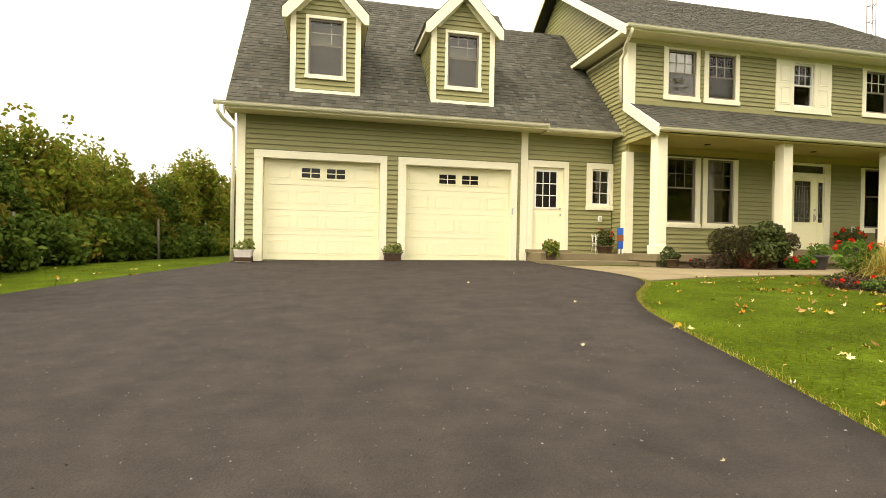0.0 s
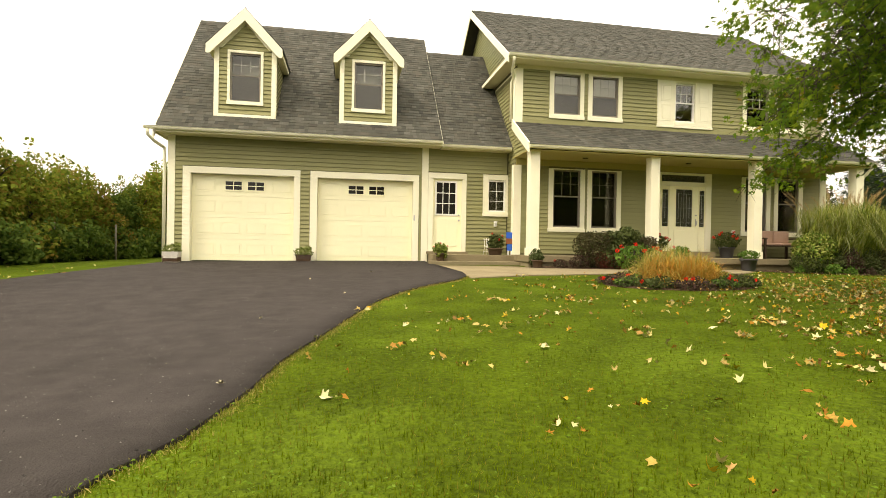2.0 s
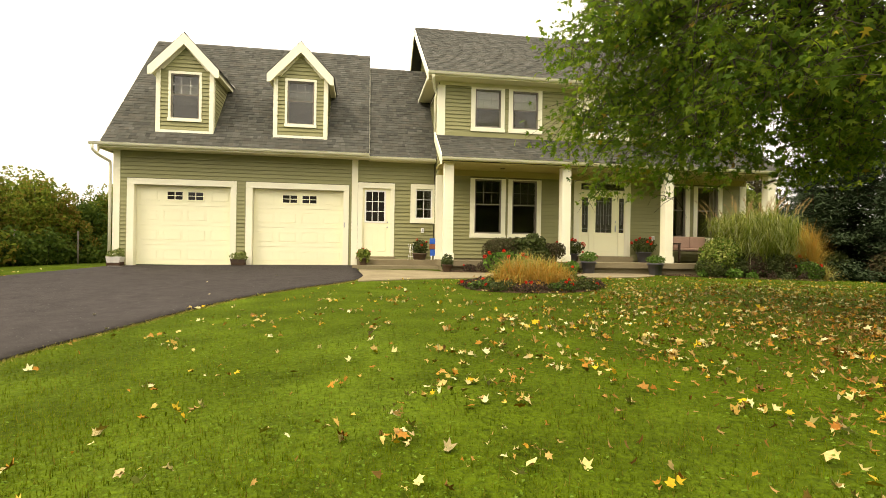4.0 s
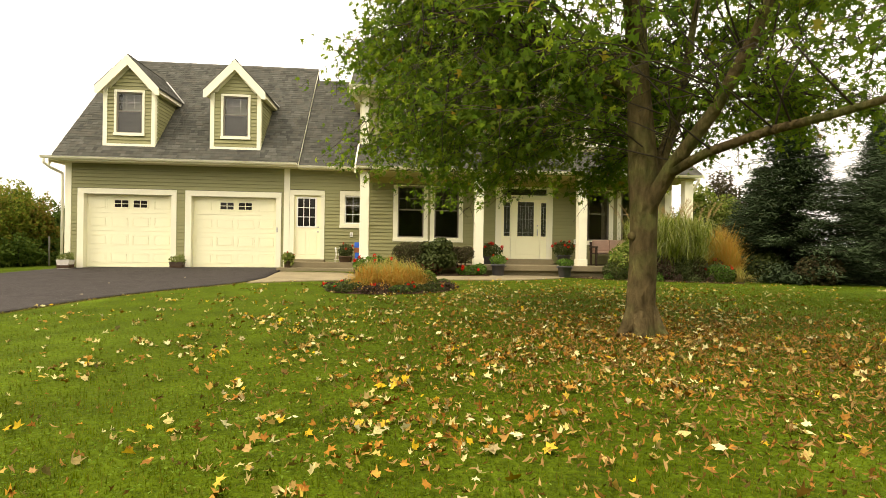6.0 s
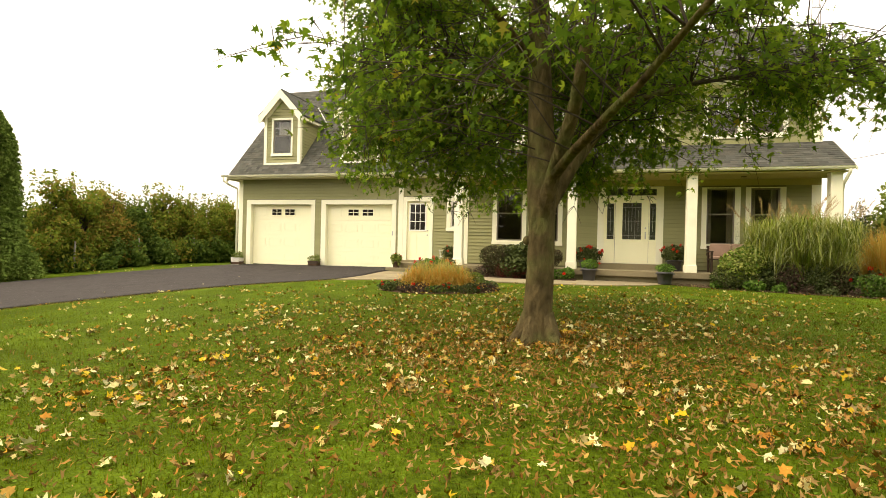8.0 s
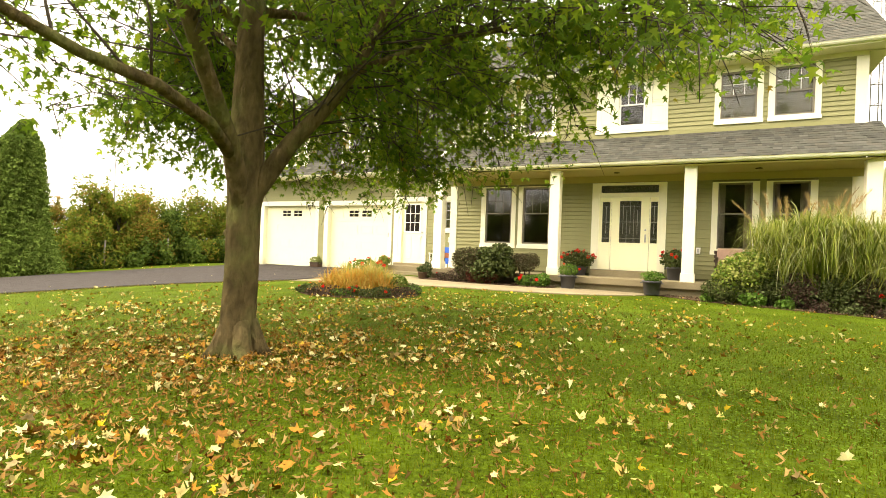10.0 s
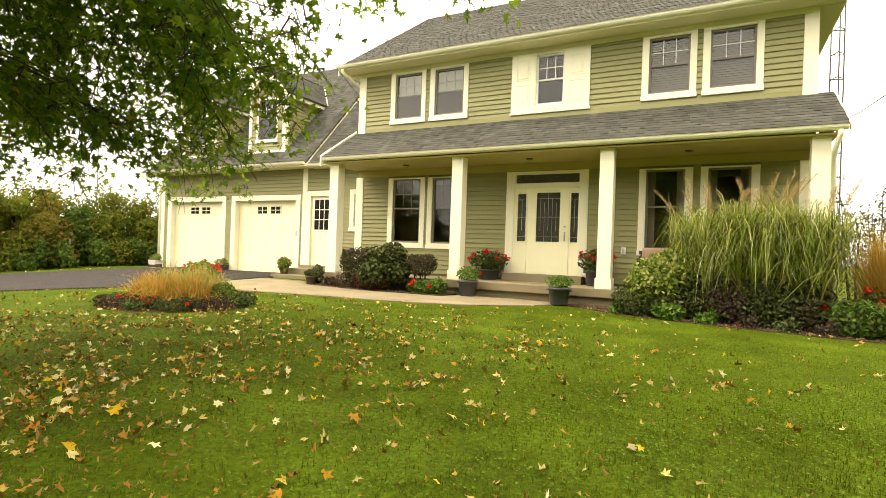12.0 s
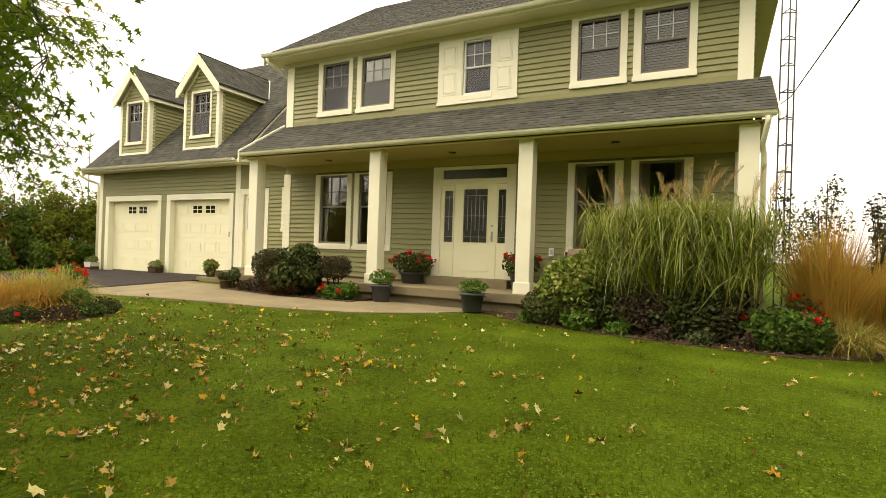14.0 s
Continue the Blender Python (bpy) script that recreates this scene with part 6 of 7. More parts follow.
for k, (x, y, h, n) in enumerate(((16.65, 10.55, 1.95, 2900), (17.3, 10.5, 2.1, 3400), (18.0, 10.55, 1.97, 2900))):
    grass_clump("miscanthus", "tall arching green maiden grass with tan plumes before the porch", x, y, 0.42, h, n, REED, 101 + k, 0.52, 0.46, 0.0095, plumes=(12, 10, 12)[k], plume_h=0.42, group="maiden grass", tilt=0.23, stemmed=True)
grass_clump("feather_reed_grass", "upright rust-orange feather reed grass", 19.25, 10.85, 0.34, 1.42, 2900, RUST, 111, 0.26, 0.22, 0.005, tilt=0.15, group="reed grass")
grass_clump("feather_reed_grass", "upright rust-orange feather reed grass", 19.95, 11.35, 0.28, 1.10, 1500, RUST, 112, 0.28, 0.22, 0.005, tilt=0.16, group="reed grass")
grass_clump("drooping_sedge", "arching straw-coloured sedge below the reed grass", 19.45, 10.45, 0.28, 0.62, 900, GOLD, 113, 0.9, 0.8, 0.007)
bush("tall_shrub", "tall dark shrub at the house corner", "shrub", 19.35, 13.2, ground_z(19.3, 13), [((0, 0, 1.0), (.55, .55, .9)), ((.2, .1, 1.9), (.45, .45, .55)), ((-.2, 0, 1.6), (.5, .45, .6)), ((-.45, -.2, 2.2), (.22, .22, .4)), ((.3, 0, 2.45), (.2, .2, .35))], 1900, 0.06, SHRUB, 121, stems=12, shell=0.15, extra=(VARIEG, .25, .07))
bush("yellow_tree", "small tree with yellow-green leaves behind the porch corner", "tree", 24.0, 19.5, ground_z(24, 19), [((0, 0, 1.4), (1.5, 1.4, 1.4)), ((.4, .2, 2.7), (1.3, 1.3, 1.0)), ((-.3, 0, 3.7), (.8, .8, .8)), ((-.8, 0, 2.4), (.9, .9, .9)), ((1.1, 0, 3.2), (.8, .8, .8))], 6500, 0.19, VARIEG, 122, stems=8, shell=0.1)
bush("rusty_tree", "tree with thin rust-brown leaves beyond the lawn", "tree", 25.6, 20.2, ground_z(26, 19), [((0, 0, 2.0), (1.3, 1.3, 1.5)), ((.3, .2, 3.5), (1.1, 1.1, 1.1)), ((-.3, 0, 4.4), (.7, .7, .9))], 4200, 0.16, BROWNBOX, 123, stems=8, shell=0.2)
for k, (x, y, h) in enumerate(((20.9, 15.6, 2.5), (22.3, 16.6, 2.5), (21.6, 18.4, 2.2))):
    bush("young_tree", "thin young tree with sparse dark leaves", "tree", x, y, ground_z(x, y), [((0, 0, h * .45), (.5, .5, .5)), ((.15, .1, h * .72), (.4, .4, .45)), ((-.1, 0, h * .95), (.25, .25, .38))], 1100, 0.075, SHRUB, 130 + k, stems=14, shell=0.1, group="young trees")
for k, (x, y) in enumerate(((22.0, 12.6), (21.3, 14.4), (23.0, 11.2))):
    bush("garden_shrub", "low dark shrub before the spruces", "shrub", x, y, ground_z(x, y), [((0, 0, .5), (.8, .6, .55)), ((.3, .2, .7), (.5, .5, .45))], 1600, 0.11, (SHRUB, HEDGE, BROWNBOX)[k], 140 + k, group="far shrubs")


# ---- pots ----
def pot(name, label, x, y, z, r, h, material, leaf, seed, flowers=0, spread_=1.0, tall=0.2, group="", leaf_size=0.06, fl=0.05, n=420, trail=False):
    rg = np.random.default_rng(seed)
    t = thing(name, label, "potted plant", group)
    bm = bmesh.new()
    lathe(bm, [(r * 0.76, 0), (r * 0.80, 0.01), (r * 0.97, h * 0.86), (r * 1.06, h * 0.86), (r * 1.08, h), (r * 0.98, h), (r * 0.93, h * 0.9)], 28)
    part("pot", bm, material, t)
    if material is POT:
        for q in (-1, 1):
            one("lug", lambda b: box(b, q * r * 1.11 - 0.025, q * r * 1.11 + 0.025, -0.035, 0.035, h * 0.80, h * 0.87, 0.008), material, t, "moulded carrying lug")
    one("soil", lambda b: lathe(b, [(r * 0.93, h * 0.84), (r * 0.93, h * 0.90), (r * 0.4, h * 0.93)], 20), MULCH, t)
    lumps = [((0, 0, h + tall * 0.45), (r * 1.05 * spread_, r * 1.05 * spread_, tall * 0.62))]
    if trail:
        lumps += [((r * 0.9, -r * 0.6, h * 0.8), (r * 0.5, r * 0.4, h * 0.55)), ((-r * 0.5, -r * 0.8, h * 0.9), (r * 0.5, r * 0.4, h * 0.4))]
    pos, d = blob_points(rg, n, lumps, 0.4)
    cloud("foliage", pos, rg.uniform(0.7, 1.3, len(pos)) * leaf_size, rots(rg, len(pos), 0.6, d + np.array((0, 0, .4))), OVAL_SHAPE, OVAL_FACE, leaf, t)["kind"] = "stuff"
    for k in range(flowers):
        a, e = 2.4 * k + rg.uniform(-.3, .3), rg.uniform(0.15, 1.2)
        R = r * 1.12 * spread_
        p = np.array((R * math.cos(a) * math.cos(e), R * math.sin(a) * math.cos(e), h + tall * (0.45 + 0.65 * math.sin(e))))
        blossom(t, p, fl, rg)
        one("stalk", lambda b: tube(b, [(0, 0, h * 0.9), tuple(p * (0.8, 0.8, 0.9)), tuple(p)], [0.004, 0.003, 0.003], 4), POTLEAF, t)
    t.location = (x, y, z)
    return t


pz = lambda x, y: ground_z(x, y) + 0.018
pot("pot_plant", "dark plastic pot with green leaves and red flowers", 11.95, 10.62, pz(11.95, 10.62), .205, .34, POT, POTLEAF, 301, 2, 1.25, .28, "porch pots", fl=.045)
pot("pot_plant", "dark grey plastic pot with trailing green leaves on the walkway", 14.0, 10.50, pz(14, 10.5), .215, .34, POT, POTLEAF, 302, 0, 1.25, .22, "porch pots")
pot("geranium_pot", "dark tub of red geraniums beside the front door", 11.88, 11.92, 1.15, .27, .25, POT, SHRUB, 303, 16, 1.7, .42, "porch pots", .075, .06, 800)
pot("geranium_pot", "dark tub of red geraniums beside the front door", 14.42, 11.90, 1.15, .22, .34, POT, SHRUB, 304, 10, 1.65, .44, "porch pots", .075, .06, 700)
pot("geranium_pot", "brown pot with bushy leaves and red flowers on the stoop", 7.16, 12.42, 1.13, .23, .20, CLAY, SHRUB, 305, 4, 1.1, .40, "stoop pots", .06, .05, 800)
pot("trailing_pot", "brown pot with yellow-green trailing plant on the stoop step", 5.42, 11.84, 0.955, .13, .22, CLAY, VARIEG, 306, 3, 1.55, .26, "stoop pots", .07, .03, 620, True)
pot("small_pot", "small brown pot with pale green leaves beside the walkway", 7.72, 10.42, pz(7.7, 10.4), .14, .20, CLAY, SILVER, 307, 0, 1.2, .16, "stoop pots", .06)


def planter(x, y, w, d, h, material, label, seed, flowers):
    rg = np.random.default_rng(seed)
    t = thing("planter_box", label, "planter", "garage planters")
    bm = bmesh.new()
    for k, (sx, sy) in enumerate(((w, 0.02), (w, 0.02), (0.02, d), (0.02, d))):
        cx, cy = ((0, -d / 2), (0, d / 2), (-w / 2, 0), (w / 2, 0))[k]
        v = box(bm, cx - sx / 2, cx + sx / 2, cy - sy / 2, cy + sy / 2, 0, h)
        for q in v[:4]:
            q.co.x *= 0.85
            q.co.y *= 0.85
    box(bm, -w / 2 * 1.06, w / 2 * 1.06, -d / 2 * 1.08, -d / 2 * 0.92, h - 0.03, h + 0.005, 0.004)
    box(bm, -w / 2 * 1.06, w / 2 * 1.06, d / 2 * 0.92, d / 2 * 1.08, h - 0.03, h + 0.005, 0.004)
    part("box", bm, material, t)
    one("soil", lambda b: box(b, -w / 2 * .97, w / 2 * .97, -d / 2 * .97, d / 2 * .97, 0.02, h * 0.88), MULCH, t)
    pos, dd = blob_points(rg, 420, [((0, 0, h + .06), (w * .68, d * .68, .16)), ((w * .3, 0, h + .14), (w * .3, d * .4, .12))], 0.4)
    cloud("foliage", pos, rg.uniform(.04, .085, len(pos)), rots(rg, len(pos), 0.7, dd), OVAL_SHAPE, OVAL_FACE, PLANTER_LEAF, t)["kind"] = "stuff"
    t.location = (x, y, ground_z(x, y) + (0.025 if on_drive(x, y) else 0.0))


planter(-1.72, 12.62, .38, .30, .28, WHITEWASH, "whitewashed planter with green plants beside the garage door", 311, 0)
planter(1.68, 12.72, .40, .26, .18, DARKWOOD, "dark wooden planter with green plants between the garage doors", 312, 0)


# bench on the porch
def bench(x0, x1, y0, y1, z):
    t = thing("porch_bench", "dark wooden bench with faded pink cushions on the porch", "bench")
    for x in (x0 + .03, x1 - .09):
        for y in (y0, y1 - .06):
            slab("leg", x, x + .06, y, y + .06, z, z + (.80 if y > y0 else .60), DARKWOOD, t, "", .005)
        slab("armrest", x - .01, x + .07, y0 - .02, y1, z + .60, z + .64, DARKWOOD, t, "", .008)
    for k in range(4):
        slab("seat_slat", x0, x1, y0 + k * .12, y0 + k * .12 + .10, z + .38, z + .41, DARKWOOD, t, "", .004)
    for k in range(3):
        slab("back_slat", x0, x1, y1 - .05, y1 - .02, z + .50 + k * .11, z + .58 + k * .11, DARKWOOD, t, "", .004)
    w = (x1 - x0 - .14) / 2
    for k in range(2):
        a = x0 + .07 + k * w
        slab("seat_cushion", a, a + w - .02, y0 + .01, y1 - .08, z + .412, z + .49, CUSHION, t, "faded pink cushion", .035)
        slab("back_cushion", a, a + w - .02, y1 - .16, y1 - .055, z + .49, z + .86, CUSHION, t, "faded pink cushion", .04)
    rebase(t, ((x0 + x1) / 2, (y0 + y1) / 2, z))


bench(15.30, 16.60, 11.40, 11.92, 1.15)

# ornaments on the stoop
t = thing("garden_ornament", "blue and brown painted wooden ornament on the stoop", "ornament")
slab("head_board", 7.46, 7.66, 12.30, 12.33, 1.62, 1.80, BLUE, t, "blue board", .01)
slab("body_board", 7.45, 7.67, 12.29, 12.32, 1.46, 1.62, BRICKRED, t, "brown board", .008)
slab("lower_board", 7.48, 7.65, 12.30, 12.33, 1.26, 1.46, BLUE, t, "blue board", .008)
for x in (7.50, 7.60):
    slab("leg", x, x + .04, 12.295, 12.335, 1.13, 1.26, VINYL, t, "white leg", .006)
rebase(t, (7.56, 12.31, 1.13))
t = thing("wire_stand", "small white wire plant stand on the stoop", "plant stand")
for k in range(3):
    a = 2.09 * k + 0.3
    one("leg", lambda bm: tube(bm, [(6.88 + .10 * math.cos(a), 12.40 + .10 * math.sin(a), 1.13), (6.88 + .045 * math.cos(a), 12.40 + .045 * math.sin(a), 1.38), (6.88 + .08 * math.cos(a), 12.40 + .08 * math.sin(a), 1.62)], [.007] * 3, 6), VINYL, t)
for zz, q in ((1.22, .085), (1.38, .05), (1.58, .075)):
    one("hoop", lambda bm: tube(bm, [(6.88 + q * math.cos(6.283 * k / 16), 12.40 + q * math.sin(6.283 * k / 16), zz) for k in range(17)], [.005] * 17, 5, False), VINYL, t)
rebase(t, (6.88, 12.40, 1.13))


# ---- aerial tower and service cable ----
def tower(x, y, h, w):
    t = thing("antenna_tower", "slim dark lattice aerial mast beside the house", "mast")
    legs = [(w * 0.577 * math.cos(a), w * 0.577 * math.sin(a)) for a in (math.radians(d) for d in (150, 30, 270))]
    for a, b in legs:
        one("leg", lambda bm: tube(bm, [(a, b, 0), (a, b, h)], [0.015, 0.015], 8), GALV, t)
    k = 0
    z = 0.4
    while z < h:
        for i in range(3):
            p, q = legs[i], legs[(i + 1) % 3]
            one("rung", lambda bm: tube(bm, [(*p, z), (*q, z - 0.03)], [0.012, 0.012], 6), GALV, t)
        z += 0.575
    t.location = (x, y, ground_z(x, y) - 0.1)


tower(19.13, 15.2, 13.0, 0.26)
bm = bmesh.new()
pts = []
for k in range(30):
    y = 12.7 - k * 1.6
    z = 4.47 + (y - 12.7) * 0.0735 if y > 0 else 4.47 - 12.7 * 0.0735 + 0.004 * y * y
    pts.append((18.55 + (12.7 - y) * 0.017 + (0.22 if k else 0), y, z))
tube(bm, pts, [0.007] * len(pts), 6)
tagged(part("service_cable", bm, WIRE, None), "thin black service cable running to the house wall", "cable")
t = thing("radio_mast", "thin far-off radio mast beyond the hedge", "mast")
one("pole", lambda bm: tube(bm, [(0, 0, 0), (0, 0, 27.0)], [.16, .07], 8), GALV, t)
for k in range(3):
    one("cross_arm", lambda bm: tube(bm, [(-1.0 + .2 * k, 0, 21.0 + 2.0 * k), (1.0 - .2 * k, 0, 21.0 + 2.0 * k)], [.06, .06], 6), GALV, t)
t.location = (-114, 73, ground_z(-9, 13) - 0.3)

# ---- litter on the ground: leaves, grass, grit ----
LINE = ((0.5, -1.5), (3, -2.5), (6, -4), (9, -5), (12, -5), (15, -3), (17, 0), (18, 2.5))


def near_line(x, y):
    best = np.full(np.shape(x), 1e9)
    for (a, b), (c, d) in zip(LINE, LINE[1:]):
        s = np.clip(((x - a) * (c - a) + (y - b) * (d - b)) / ((c - a) ** 2 + (d - b) ** 2), 0, 1)
        best = np.minimum(best, np.hypot(x - a - s * (c - a), y - b - s * (d - b)))
    return best


def table(t, v):
    return np.interp(v, [p[0] for p in t], [p[1] for p in t])


def lawn_mask(x, y):
    drive = (table(DRIVE_L, y) < x) & (x < table(DRIVE_R, y))
    walk_ = (x > 5.3) & (x < 14.1) & (y > table(WALK_OUT, x))
    bed = (x >= 14.1) & (y > table(BED_FRONT, x))
    isle = ((x - 8.70) / 1.34) ** 2 + ((y - 6.0) / 1.03) ** 2 < 1
    return ~(drive | walk_ | bed | isle | (y > 12.5) | ((y > 10.6) & (x > 5) & (x < 20.6)))


def land(x, y):
    x, y = np.clip(x, -9, 22), np.clip(y, -7, 13)
    return 0.2929 + 0.05194 * x + 0.04096 * y - 0.00133 * x * x - 0.00268 * x * y + 0.00006 * y * y


def scatter_points(rg, n, dens, lo=(-6, -9), hi=(25, 12.4)):
    out, got = [], 0
    while got < n:
        x, y = rg.uniform(lo[0], hi[0], 200000), rg.uniform(lo[1], hi[1], 200000)
        ok = (rg.random(200000) < dens(x, y)) & lawn_mask(x, y)
        out.append(np.stack((x[ok], y[ok], land(x[ok], y[ok])), 1))
        got += int(ok.sum())
    return np.concatenate(out)[:n]


rg = np.random.default_rng(55)
def leaf_density(x, y):
    drift = np.sin(x * 3.1 + 1.3 * np.sin(y * 2.3)) * np.sin(y * 3.7 + 1.1 * np.sin(x * 2.1)) + 0.6 * np.sin(x * 1.3 - y * 1.2)
    clump = np.clip(0.55 + 0.6 * drift, 0.15, 1.15)
    east = 1 / (1 + np.exp((x - 14.6 - 0.25 * y) * 1.6))
    core = np.exp(-(np.hypot(x - 11.7, y + 1.4) / 2.9) ** 2)
    return np.minimum(1.0, (0.56 * core + 0.40 * np.exp(-(np.hypot(x - 11.0, y - 0.3) / 4.9) ** 2)) * clump * (0.25 + 0.75 * east) + 0.14 * np.exp(-(np.hypot(x - 11.8, y - 3.8) / 4.6) ** 2) + 0.010 + 0.012 * (x > 7.5))
pos = scatter_points(rg, 4100, leaf_density)
held = rg.geometric(0.46, len(pos)).clip(1, 6)
pos = np.repeat(pos, held, axis=0)
pos[:, :2] += rg.normal(0, 0.055, (len(pos), 2)) * (np.repeat(held, held) > 1)[:, None]
pos[:, 2] = land(pos[:, 0], pos[:, 1])
rg.shuffle(pos)
pos[:, 2] += rg.uniform(0.02, 0.045, len(pos))
n = len(pos)
FULL_LEAF = [(0.02, -.42, 0), (.15, -.26, .03), (.36, -.24, -.02), (.27, -.05, .05), (.46, .18, -.04), (.24, .17, .06), (.05, .52, -.05),
             (-.16, .22, .05), (-.44, .24, .02), (-.30, -.02, .04), (-.38, -.20, .06), (-.13, -.24, .02)]
leaf_curl = [(x * 0.8, y * 0.9, 1.6 * z + 2.4 * x * x + 1.3 * y * y + 0.8 * x * y - 0.25) for x, y, z in FULL_LEAF]
leaf_folded = [(x * 0.48 + 0.12 * y * y, y * 0.9, 1.5 * z + 1.05 * abs(x) + 0.8 * y * y + 0.4 * x - 0.2) for x, y, z in FULL_LEAF]
leaf_rolled = [(x * 0.42 - 0.15 * y * y, y * 0.95, z + 2.6 * x * x + 0.7 * max(0, y) - 0.15) for x, y, z in FULL_LEAF]
leaf_flat = [(x * 0.9, y, z * 2.2 + 0.7 * y * y + 0.5 * x * y + 0.5 * x * x - 0.1) for x, y, z in FULL_LEAF]
share = (n * np.array((0, 0.36, 0.58, 0.80, 1.0))).astype(int)
o = thing("fallen_leaves", "", "")
for k, shape in enumerate((leaf_curl, leaf_folded, leaf_rolled, leaf_flat)):
    p = pos[share[k]:share[k + 1]]
    rusty = rg.random(len(p)) < 0.05 + 0.20 * np.exp(-(np.hypot(p[:, 0] - 11.9, p[:, 1] + 1.0) / 2.7) ** 2)
    for q, colour in ((p[~rusty], FALLEN), (p[rusty], FALLEN_RUST)):
        cloud("leaf_litter", q, rg.uniform(0.040, 0.104, (len(q), 1)) * rg.uniform(0.65, 1.15, (len(q), 3)), rots(rg, len(q), (1.3, 1.0, 1.0, 1.8)[k]), shape, MAPLE_FACE, colour, o)["kind"] = "stuff"
tagged(o, "scattered fallen maple leaves, cream, yellow and rust, on the lawn", "leaves", kind="stuff")
pos = scatter_points(rg, 20000, lambda x, y: np.exp(-(np.hypot(x - 11.8, y + 1.2) / 2.6) ** 2) + 0.6 * np.exp(-(np.hypot(x - 11.6, y - 0.2) / 0.8) ** 2) + 0.08 * np.exp(-(np.hypot(x - 12.0, y - 3.5) / 3.6) ** 2))
n = len(pos)
pos[:, 2] += rg.uniform(0.015, 0.04, n)
CRUMB = mat("dry_leaf_bits", (0.2, 0.1, 0.04), 0.9, 0.2, 10, 60, 0, rnd="island", spec=0.05, palette=((0.15, 0.080, 0.02), (0.28, 0.145, 0.035), (0.19, 0.115, 0.035), (0.34, 0.22, 0.08), (0.12, 0.07, 0.02), (0.34, 0.15, 0.03)))
o = cloud("leaf_crumbs", pos, rg.uniform(0.022, 0.06, n), rots(rg, n, 0.7), [(0, -.5, .12), (.14, -.1, 0), (.10, .2, .05), (.22, .45, .2), (-.02, .3, .1), (-.2, .5, .12), (-.12, .05, 0)], [list(range(7))], CRUMB, None)
tagged(o, "brown broken leaf litter under the maple", "leaves", kind="stuff")
pos = np.array(((1.95, 3.48, 0), (2.08, 1.08, 0), (2.84, 5.4, 0), (2.6, 2.36, 0), (1.57, 1.67, 0), (2.2, 7.6, 0), (3.4, 8.9, 0)))
pos[:, 2] = [ground_z(p[0], p[1]) + 0.045 for p in pos]
o = cloud("drive_leaves", pos, np.array((.06, .07, .06, .065, .03, .06, .06)), rots(rg, len(pos), 2.5), leaf_curl, MAPLE_FACE, PALE_LEAF, None)
tagged(o, "few pale fallen leaves on the asphalt", "leaves", kind="stuff")
pos = scatter_points(rg, 540000, lambda x, y: np.minimum(1.0, (2.4 / (0.6 + near_line(x, y))) ** 2))
n = len(pos)
pos[:, 2] -= 0.004
gx, gy = pos[:, 0], pos[:, 1]
tuft = np.sin(gx * 23 + 2.1 * np.sin(gy * 9.7)) * np.sin(gy * 27 + 1.9 * np.sin(gx * 11.3)) + 0.7 * np.sin(gx * 9.1 + 1.7 * np.sin(gy * 6.1)) * np.sin(gy * 8.3 + gx * 2.9)
tuft = 1.0 + 0.24 * np.clip(tuft, -1.3, 1.3)
o = cloud("grass", pos, np.stack((np.full(n, 1), np.full(n, 1), rg.uniform(0.5, 1.3, n) * tuft), 1) * 0.036, spin(rg, n, 0.75),
          [(-.075, 0, 0), (.075, 0, 0), (0, .5, .9)], [(0, 1, 2)], BLADE, None)
tagged(o, "short mown grass blades", "grass", kind="stuff")
def weed_density(x, y):
    patch = np.sin(x * 1.3 + 2 * np.sin(y * 0.7)) * np.sin(y * 1.1 + 1.7 * np.sin(x * 0.6)) + 0.35 * np.sin(x * 3.1 + y * 2.3)
    much = np.clip((x - 14.2) / 2.2, 0.0, 1.0) * np.clip(0.75 + 0.4 * patch, 0.1, 1.0) + 0.4 * np.clip(patch + 0.35, 0.06, 0.8)
    return much * np.minimum(1.0, (3.0 / (0.8 + near_line(x, y))) ** 2)
pos = scatter_points(rg, 110000, weed_density)
n = len(pos)
pos[:, 2] += rg.uniform(0.02, 0.05, n)
o = cloud("lawn_clover", pos, rg.uniform(0.010, 0.027, n), rots(rg, n, 2.6), [(0, -.5, -.05), (.3, -.05, .05), (0, .5, -.08), (-.3, -.05, .05)], [(0, 1, 2, 3)], CLOVER, None)
tagged(o, "patches of clover and broad-leaved weeds in the lawn", "clover", kind="stuff")
pts = []
for k in range(10000):
    y = rg.uniform(-6, 8.2)
    x = lerp(DRIVE_R, y) + abs(rg.normal(0, 0.06)) - 0.015
    pts.append((x, y, ground_z(x, y)))
pos = np.array(pts)
n = len(pos)
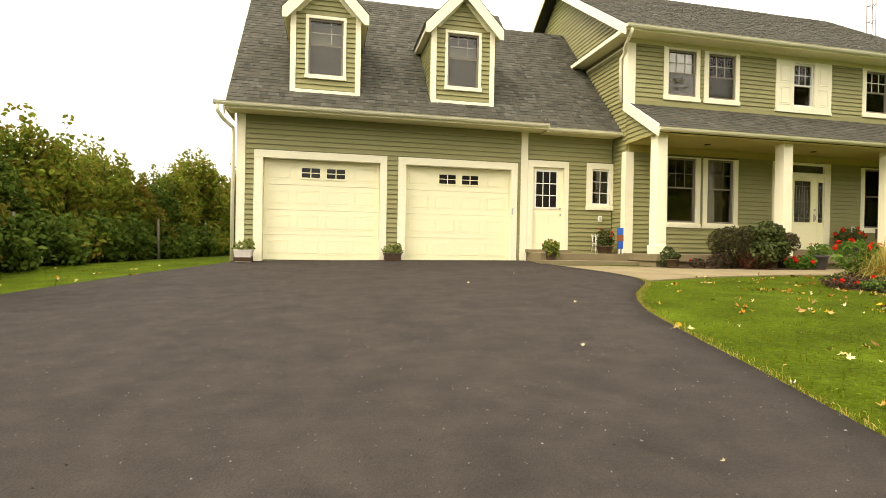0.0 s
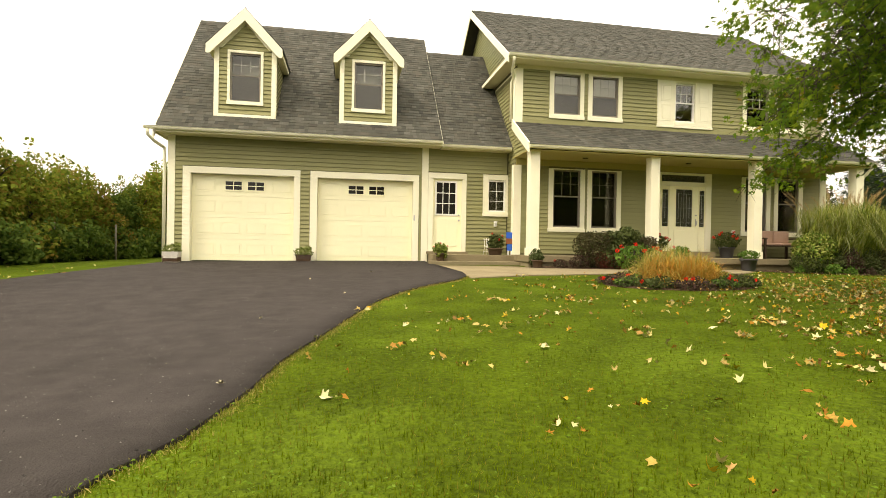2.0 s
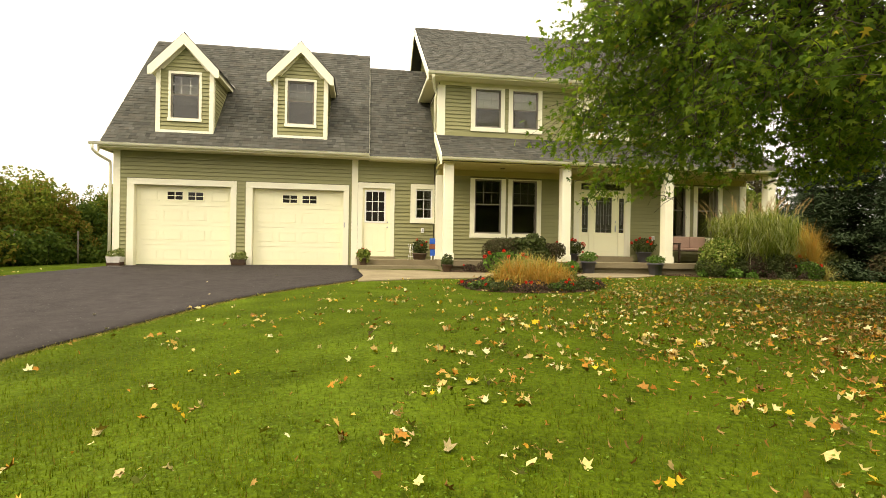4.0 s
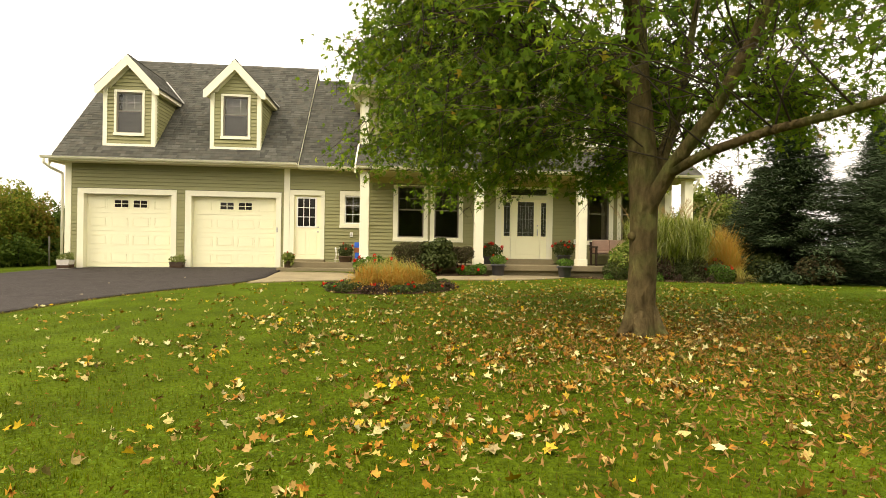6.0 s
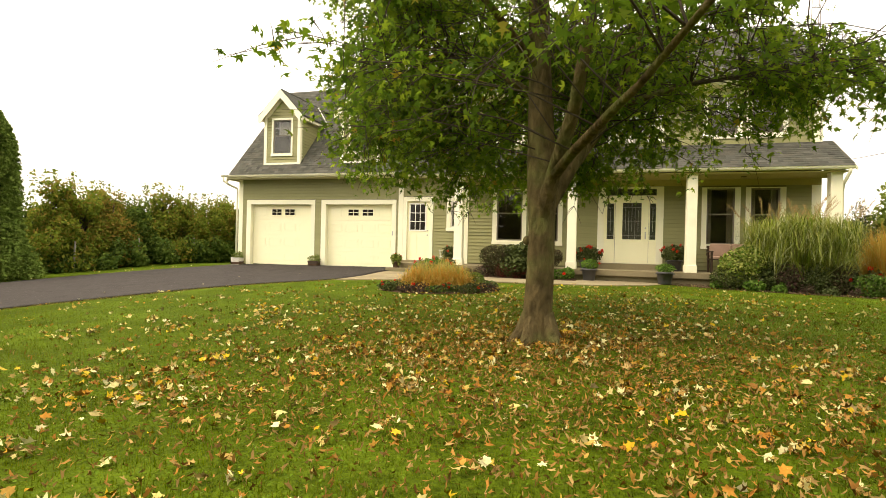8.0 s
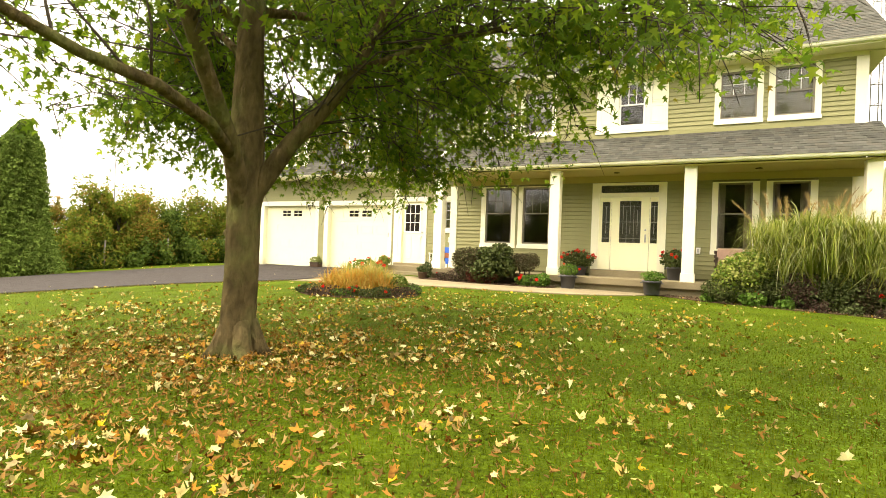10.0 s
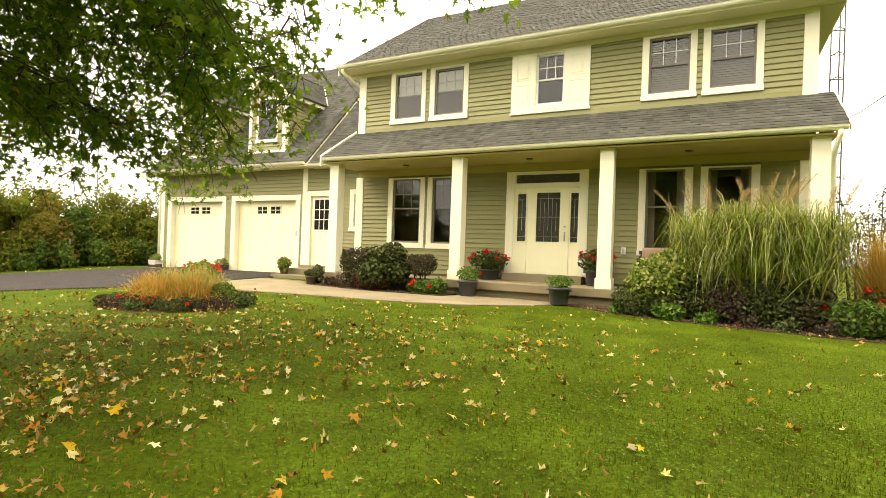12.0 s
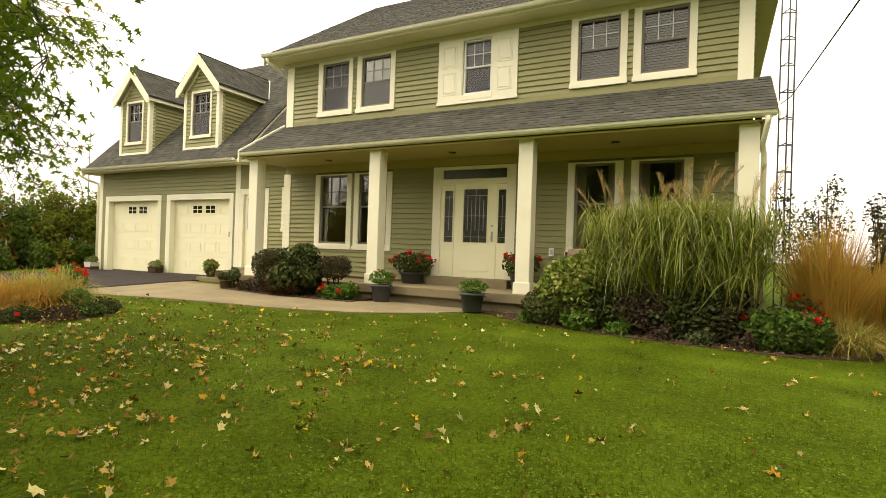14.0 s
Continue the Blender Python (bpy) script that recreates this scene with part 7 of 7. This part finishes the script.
o = cloud("drive_edge_grass", pos, rg.uniform(0.015, 0.04, n), spin(rg, n, 1.1), [(-.06, 0, 0), (.06, 0, 0), (.03, .2, .6), (0, .5, .9)], [(0, 1, 2, 3)], EDGE_GRASS, None)
tagged(o, "dry straw-coloured grass along the asphalt edge", "grass", kind="stuff")
pts = []
while len(pts) < 6500:
    x, y = rg.uniform(-5, 4), rg.uniform(-6, 8)
    if on_drive(x, y, -0.05) and rg.random() < 2.2 / (1 + math.hypot(x - 0.3, y + 0.5)):
        pts.append((x, y, ground_z(x, y) + 0.026))
pos = np.array(pts)
n = len(pos)
GRIT = mat("grit", (0.12, 0.11, 0.1), 0.9, 0.2, 10, 60, 0, rnd="island", palette=((0.035, 0.032, 0.03), (0.07, 0.064, 0.06), (0.16, 0.15, 0.14), (0.05, 0.045, 0.042), (0.26, 0.25, 0.23)))
o = cloud("grit", pos, rg.uniform(0.004, 0.012, n), rots(rg, n, 0.5), [(-.5, -.4, 0), (.5, -.5, 0), (.1, .6, 0), (0, 0, .6)], [(0, 1, 3), (1, 2, 3), (2, 0, 3)], GRIT, None)
tagged(o, "loose grit on the asphalt", "grit", kind="stuff")
pos = np.array([(x, y, ground_z(x, y) + 0.03) for x, y in zip(rg.uniform(14.3, 20, 9000), rg.uniform(9.5, 10.9, 9000)) if y > lerp(BED_FRONT, x)][:2600]
               + [(x, y, ground_z(x, y) + 0.03) for x, y in zip(rg.uniform(7.8, 11.6, 3000), rg.uniform(10.05, 10.85, 3000)) if y > lerp(WALK_IN, x)][:1200])
n = len(pos)
CHIP = mat("bark_chip", (0.1, 0.06, 0.03), 0.95, 0.2, 10, 60, 0, rnd="island", palette=((0.05, 0.03, 0.018), (0.11, 0.07, 0.04), (0.20, 0.13, 0.08), (0.08, 0.05, 0.03)))
o = cloud("bark_chips", pos, rg.uniform(0.02, 0.055, n), rots(rg, n, 1.2), [(-.5, -.15, 0), (.5, -.12, .1), (.45, .15, .05), (-.4, .2, .1)], [(0, 1, 2, 3)], CHIP, None)
tagged(o, "loose bark chips on the beds", "mulch", kind="stuff")
